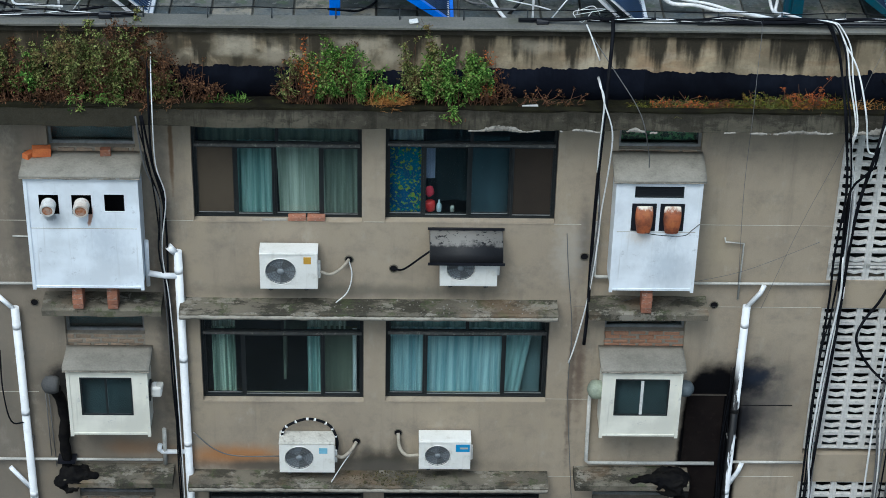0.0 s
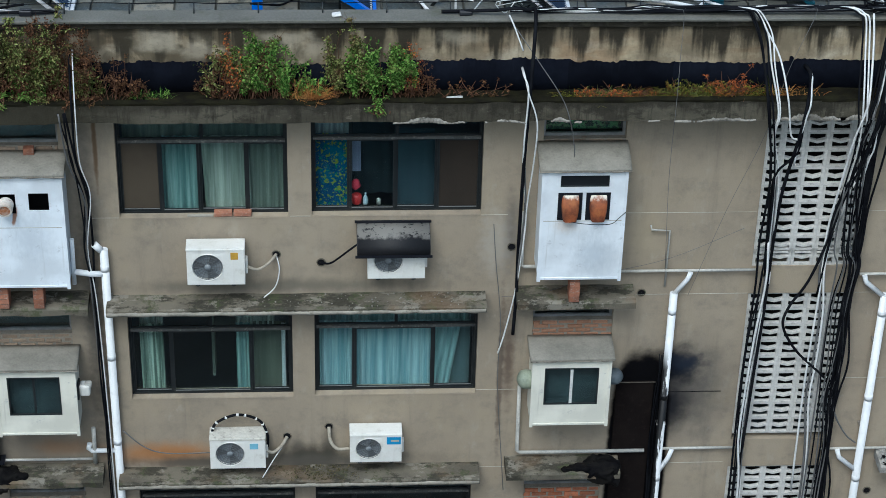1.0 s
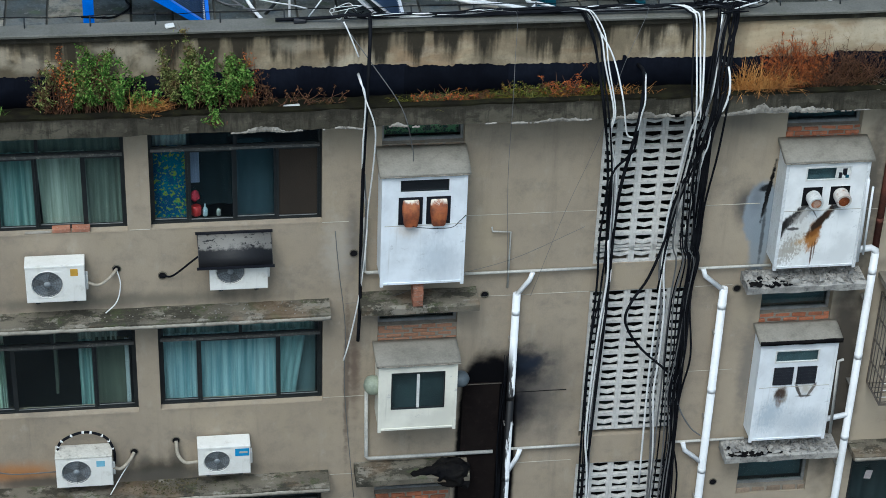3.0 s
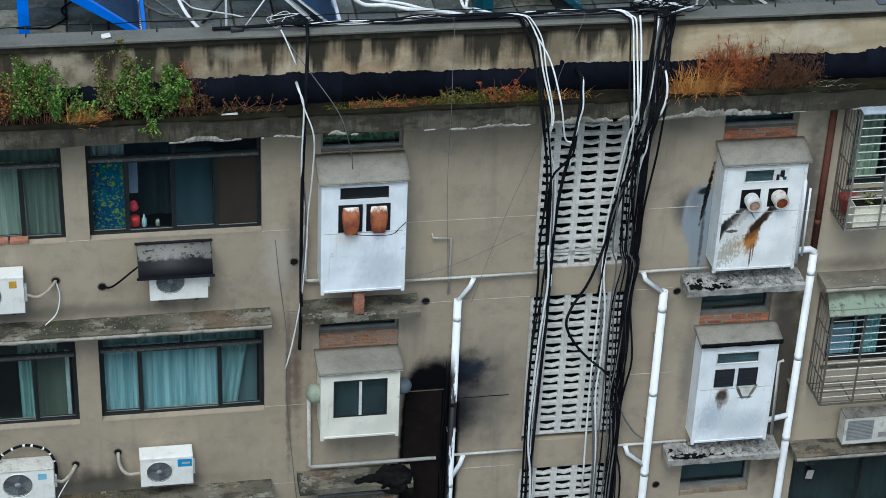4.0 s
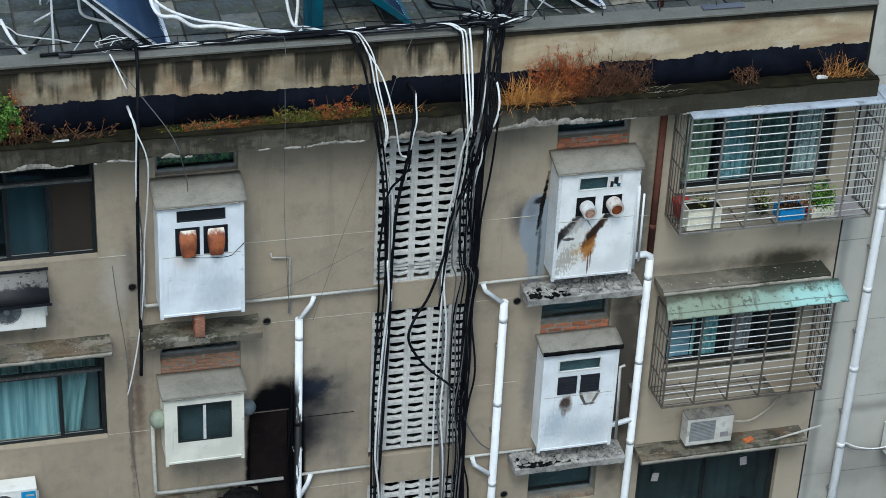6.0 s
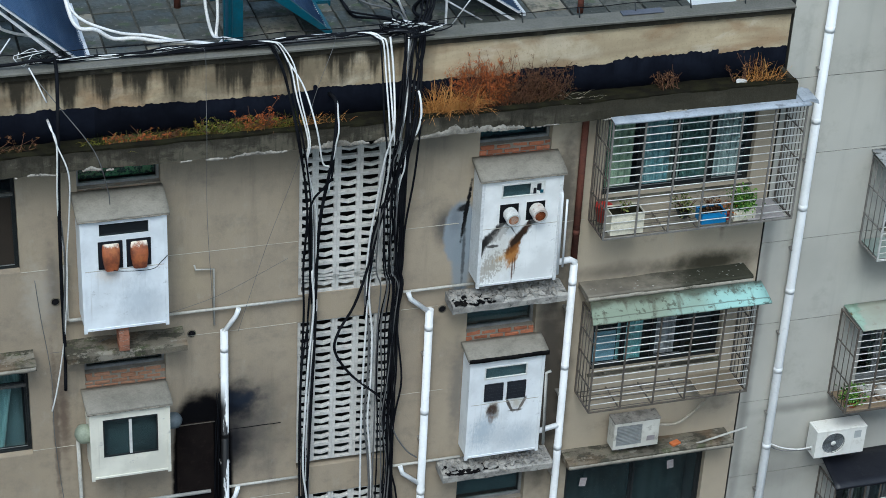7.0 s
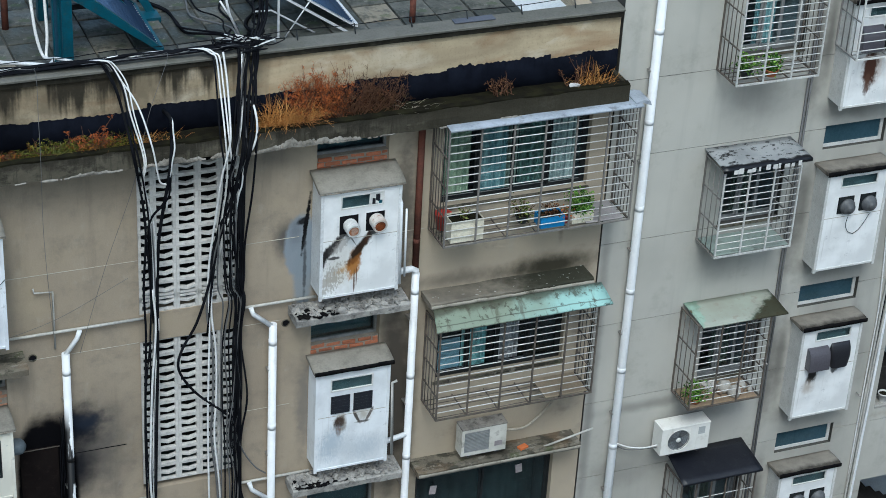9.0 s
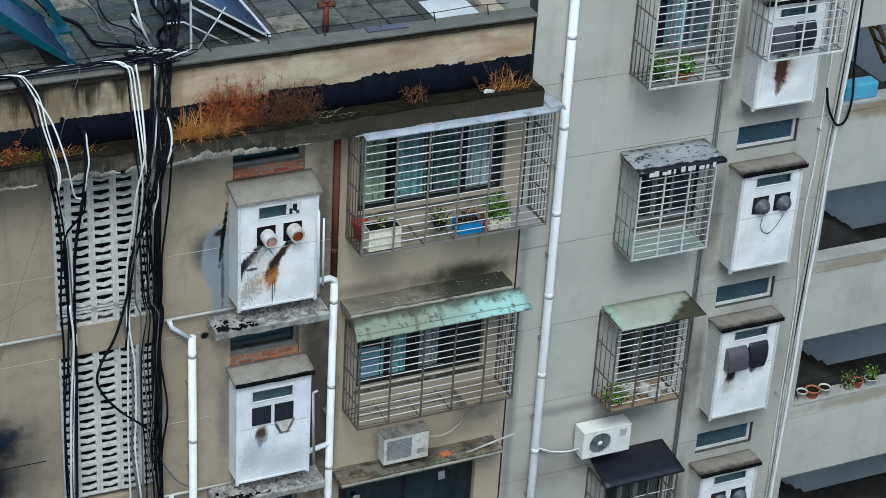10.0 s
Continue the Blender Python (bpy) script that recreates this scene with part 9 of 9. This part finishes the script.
gutter_shrub(13, 0.95, 1.5, 16.38, LEAF_DULL, 1000, 0.045, 16, "tall olive bush in the eave gutter")
gutter_shrub(14, 1.15, 1.95, 16.1, LEAF_GREEN, 2600, 0.05, 26, "dense bright green bush in the eave gutter")
gutter_shrub(15, 1.8, 2.3, 15.75, LEAF_BROWN, 250, 0.04, 14, "thin reddish weeds in the eave gutter")
gutter_shrub(16, 2.3, 3.3, 15.4, LEAF_BROWN, 160, 0.035, 16, "sparse dry weeds in the eave gutter")
gutter_shrub(17, -5.2, -4.3, 16.0, LEAF_RUST, 300, 0.04, 16, "rusty stalks among the shrubs in the eave gutter")
gutter_shrub(18, -4.2, -3.5, 16.05, LEAF_GREEN, 500, 0.045, 12, "loose green shrub in the eave gutter")
gutter_shrub(19, -3.2, -2.7, 15.7, LEAF_GREEN, 420, 0.05, 10, "low fresh green growth in the eave gutter")
gutter_shrub(20, -0.5, -0.15, 16.1, LEAF_RUST, 160, 0.035, 12, "thin rusty stalks in the eave gutter")
gutter_shrub(21, 0.0, 0.4, 16.1, LEAF_BROWN, 200, 0.035, 10, "thin brown stalks in the eave gutter")
gutter_shrub(22, 1.85, 2.15, 16.05, LEAF_RUST, 140, 0.03, 9, "rusty stalks beside a green bush")
shrub(1.45, 1.75, 15.45, "green sprig hanging over the eave edge", LEAF_GREEN, 260, 0.05, 8, -0.52, 0.05, 131, 0, "sprig", 15.12)
shrub(-3.45, -3.15, 15.45, "bright green sprig at the eave edge", LEAF_GREEN, 220, 0.05, 8, -0.47, 0.05, 132, 0, "sprig", 15.2)
for i, (a, b, m) in enumerate(((-5.3, -4.2, LEAF_BROWN), (-4.4, -3.4, LEAF_BROWN), (-3.3, -2.4, LEAF_DULL), (-2.6, -1.9, LEAF_BROWN))):
    shrub(a, b, 15.45, "low dead growth along the eave edge", m, 420, 0.045, 26, -0.42, 0.06, 170 + i, 0, "weeds", 15.17, twig=0.006)
grass_tuft(0.42, 0.8, 0.38, "dry orange straw grass in the eave gutter", STRAW, 300, 3, -0.32, 0.7, 15.22, 0.2, 0.8)
grass_tuft(-1.6, -1.1, 0.16, "low green grass in the eave gutter", LEAF_GREEN, 160, 5)
for i in range(9):
    xx = 3.9 + 0.3 * i
    grass_tuft(xx, xx + 0.45, 0.15 + 0.012 * i, "low creeping weeds in the eave gutter", (LEAF_CREEP, LEAF_DULL, LEAF_CREEP, LEAF_BROWN)[i % 4], 240, 40 + i, -0.25, 1.4, 15.2, 0.7)
shrub(5.2, 6.6, 15.5, "olive and rust weeds in the eave gutter", LEAF_CREEP, 900, 0.035, 30, -0.25, 0.1, 140)
shrub(5.9, 6.6, 15.62, "rust-brown weeds in the eave gutter", LEAF_RUST, 260, 0.035, 22, -0.2, 0.1, 141)
shrub(3.9, 5.4, 15.36, "creeping rust-red weeds in the eave gutter", LEAF_RUST, 500, 0.026, 36, -0.28, 0.08, 142)
grass_tuft(6.7, 7.4, 0.2, "sparse dry grass in the eave gutter", STRAW, 90, 60)
grass_tuft(8.45, 9.15, 0.55, "tall dry golden grass in the eave gutter", STRAW, 620, 61, -0.3, 0.8, 15.2, 0.5)
shrub(8.9, 9.75, 16.0, "rust-red dry bush in the eave gutter", LEAF_RUST, 6500, 0.036, 110, -0.22, 0.14, 150, -0.15, wide=0.1, droop=-0.6, twig=0.004)
shrub(9.4, 10.5, 15.85, "brown dry bush in the eave gutter", LEAF_BROWN, 4200, 0.034, 110, -0.2, 0.14, 151, 0.1, wide=0.1, droop=-0.5, twig=0.004)
shrub(8.8, 10.2, 16.12, "sparse tall dry stalks in the eave gutter", LEAF_RUST, 700, 0.028, 22, -0.15, 0.1, 152, 0, wide=0.14, droop=-0.6, twig=0.004)
grass_tuft(10.4, 10.8, 0.3, "pale bent straw in the eave gutter", worn("pale_straw", (0.55, 0.48, 0.36), None, 0.8), 22, 63, -0.3, 1.6)
shrub(11.7, 12.2, 15.6, "dry dark stalks in the eave gutter", LEAF_BROWN, 120, 0.035, 14, -0.2, 0.1, 153)
grass_tuft(13.1, 13.6, 0.42, "dry brown grass at the end of the gutter", STRAW, 120, 64, -0.25, 0.8)
shrub(12.9, 13.5, 15.65, "dry stalks at the end of the gutter", LEAF_BROWN, 60, 0.035, 10, -0.2, 0.1, 154)
tagged(part("white_rag", rough_up(block(12.98, 13.12, -0.36, -0.27, 15.22, 15.28, 0.02, 2), 0.03, 18), WHITE_TEAR), "white rag in the gutter", "rag")
tagged(part("white_rag", rough_up(block(2.45, 2.65, -0.4, -0.3, 15.22, 15.27, 0.02, 2), 0.02, 18), WHITE_TEAR), "pale rag in the gutter", "rag")

# broken pale patches along the eave edge
def broken_edge(x0, x1, z, height, seed):
    """A torn strip where the skin of the concrete has come away: it swells and thins out along the edge."""
    bm = bmesh.new()
    n = int((x1 - x0) / 0.016)
    cols = []
    for i in range(n + 1):
        xx = x0 + (x1 - x0) * i / n
        e = min(1.0, 4 * i / n, 4 * (n - i) / n)
        hh = height * e * max(0.0, 0.3 + 1.0 * noise.noise(Vector((xx * 1.6, seed, 0))) + 0.4 * noise.noise(Vector((xx * 7, seed, 3))) + 0.16 * noise.noise(Vector((xx * 31, seed, 5))))
        low = z + 0.03 * noise.noise(Vector((xx * 3, seed, 7))) + 0.012 * noise.noise(Vector((xx * 25, seed, 1)))
        y = -0.511 - 0.02 * abs(noise.noise(Vector((xx * 19, seed, 5))))
        if hh < 0.012:
            cols.append(None)
            continue
        cols.append([bm.verts.new(q) for q in ((xx, -0.47, low), (xx, y, low + 0.1 * hh), (xx, y - 0.004, low + 0.6 * hh), (xx, -0.5, low + hh + 0.003))])
    for a, b in zip(cols, cols[1:]):
        if a is None or b is None:
            continue
        for j in range(3):
            bm.faces.new((a[j], b[j], b[j + 1], a[j + 1]))
    return bm


for i, (x0, x1, z, hh) in enumerate(((1.5, 3.6, 14.965, 0.1), (3.4, 5.3, 14.965, 0.1), (5.2, 6.6, 14.97, 0.07), (6.5, 8.2, 14.965, 0.16), (8.1, 10.4, 14.96, 0.2), (10.4, 13.6, 14.97, 0.04))):
    setting("trim_broken_edge", broken_edge(x0, x1, z, hh, 7.3 * i), SPALL, "pale broken concrete along the eave edge", "broken edge")
bm = bmesh.new()
rng = random.Random(9)
for i in range(260):
    bmesh.ops.create_icosphere(bm, subdivisions=1, radius=rng.uniform(0.005, 0.015), matrix=pose(0.75 + rng.gauss(0, 0.3), rng.uniform(-0.38, -0.04), 9.03 + rng.uniform(0, 0.02)))
tagged(part("debris", bm, MOSSY), "small debris and dead moss on a ledge", "debris", kind="stuff")
bm = bmesh.new()
for i in range(60):
    bmesh.ops.create_icosphere(bm, subdivisions=1, radius=rng.uniform(0.006, 0.016), matrix=pose(rng.uniform(-0.3, 3.0), rng.uniform(-0.36, -0.04), 12.03))
tagged(part("debris", bm, SPALL), "scattered white chips on a ledge", "debris", kind="stuff")


# ---- pierced screen of the stairwell: blocks with two openings and a wavy middle bar ----
def screen_block(w, h, d):
    """One block: a frame with a thick rim and a wavy bar across the middle."""
    bm = bmesh.new()
    e, b = 0.042, 0.027
    box(bm, 0, e, 0, d, 0, h)
    box(bm, w - e, w, 0, d, 0, h)
    box(bm, e, w - e, 0, d, 0, b)
    box(bm, e, w - e, 0, d, h - b, h)
    n = 4
    lo, hi = [], []
    for i in range(n + 1):
        u = i / n
        z = h * 0.5 - 0.03 * (1 - abs(2 * u - 1)) + 0.012
        x = e + (w - 2 * e) * u
        lo.append([bm.verts.new((x, y, z - 0.02)) for y in (0, d)])
        hi.append([bm.verts.new((x, y, z + 0.018)) for y in (0, d)])
    for i in range(n):
        bm.faces.new((lo[i][0], lo[i + 1][0], hi[i + 1][0], hi[i][0]))
        bm.faces.new((hi[i][0], hi[i + 1][0], hi[i + 1][1], hi[i][1]))
        bm.faces.new((lo[i][1], lo[i + 1][1], lo[i + 1][0], lo[i][0]))
    me = bpy.data.meshes.new("screen_block")
    bm.to_mesh(me)
    bm.free()
    me.materials.append(LATTICE)
    return me


full, half, last = screen_block(0.311, 0.273, 0.06), screen_block(0.226, 0.273, 0.06), screen_block(0.28, 0.273, 0.06)
for i, (x0, x1, z0, z1) in enumerate(SCREENS):
    scr = setting(f"wall_screen_{i + 1}", boxes((8.225, 8.239, 0.09, 0.14, z0, z1), (6.786, 6.798, 0.09, 0.14, z0, z1)), LATTICE, "pale pierced concrete block screen of a stairwell", "screen")
    rows = int((z1 - z0) / 0.275) + 1
    for r in range(rows):
        z = z1 - 0.275 * (r + 1)
        if z < z0 - 0.14:
            continue
        for c in range(5):
            o = new("screen_block", (half, full, full, full, last)[c])
            o.parent = scr
            o.location = (6.79 if c == 0 else 7.018 + 0.313 * (c - 1), 0.02 + 0.004 * ((r * 3 + c * 5) % 3), max(z, z0))

# ---- pavers on the roof ----
shapes = []
for k in range(4):
    rng = random.Random(k)
    bm = block(0.014, 0.536, 0.014, 0.536, 0.0, 0.03 + 0.006 * k, 0.008)
    me = bpy.data.meshes.new("paver")
    bm.to_mesh(me)
    bm.free()
    me.materials.append(PAVER)
    shapes.append(me)
rng = random.Random(4)
for i in range(35):
    for j in range(8):
        o = new("paver", shapes[rng.randrange(4)])
        o.parent = roof_floor
        o.location = (-5.5 + 0.55 * i, 0.22 + 0.55 * j, 15.778 + rng.uniform(0, 0.012))
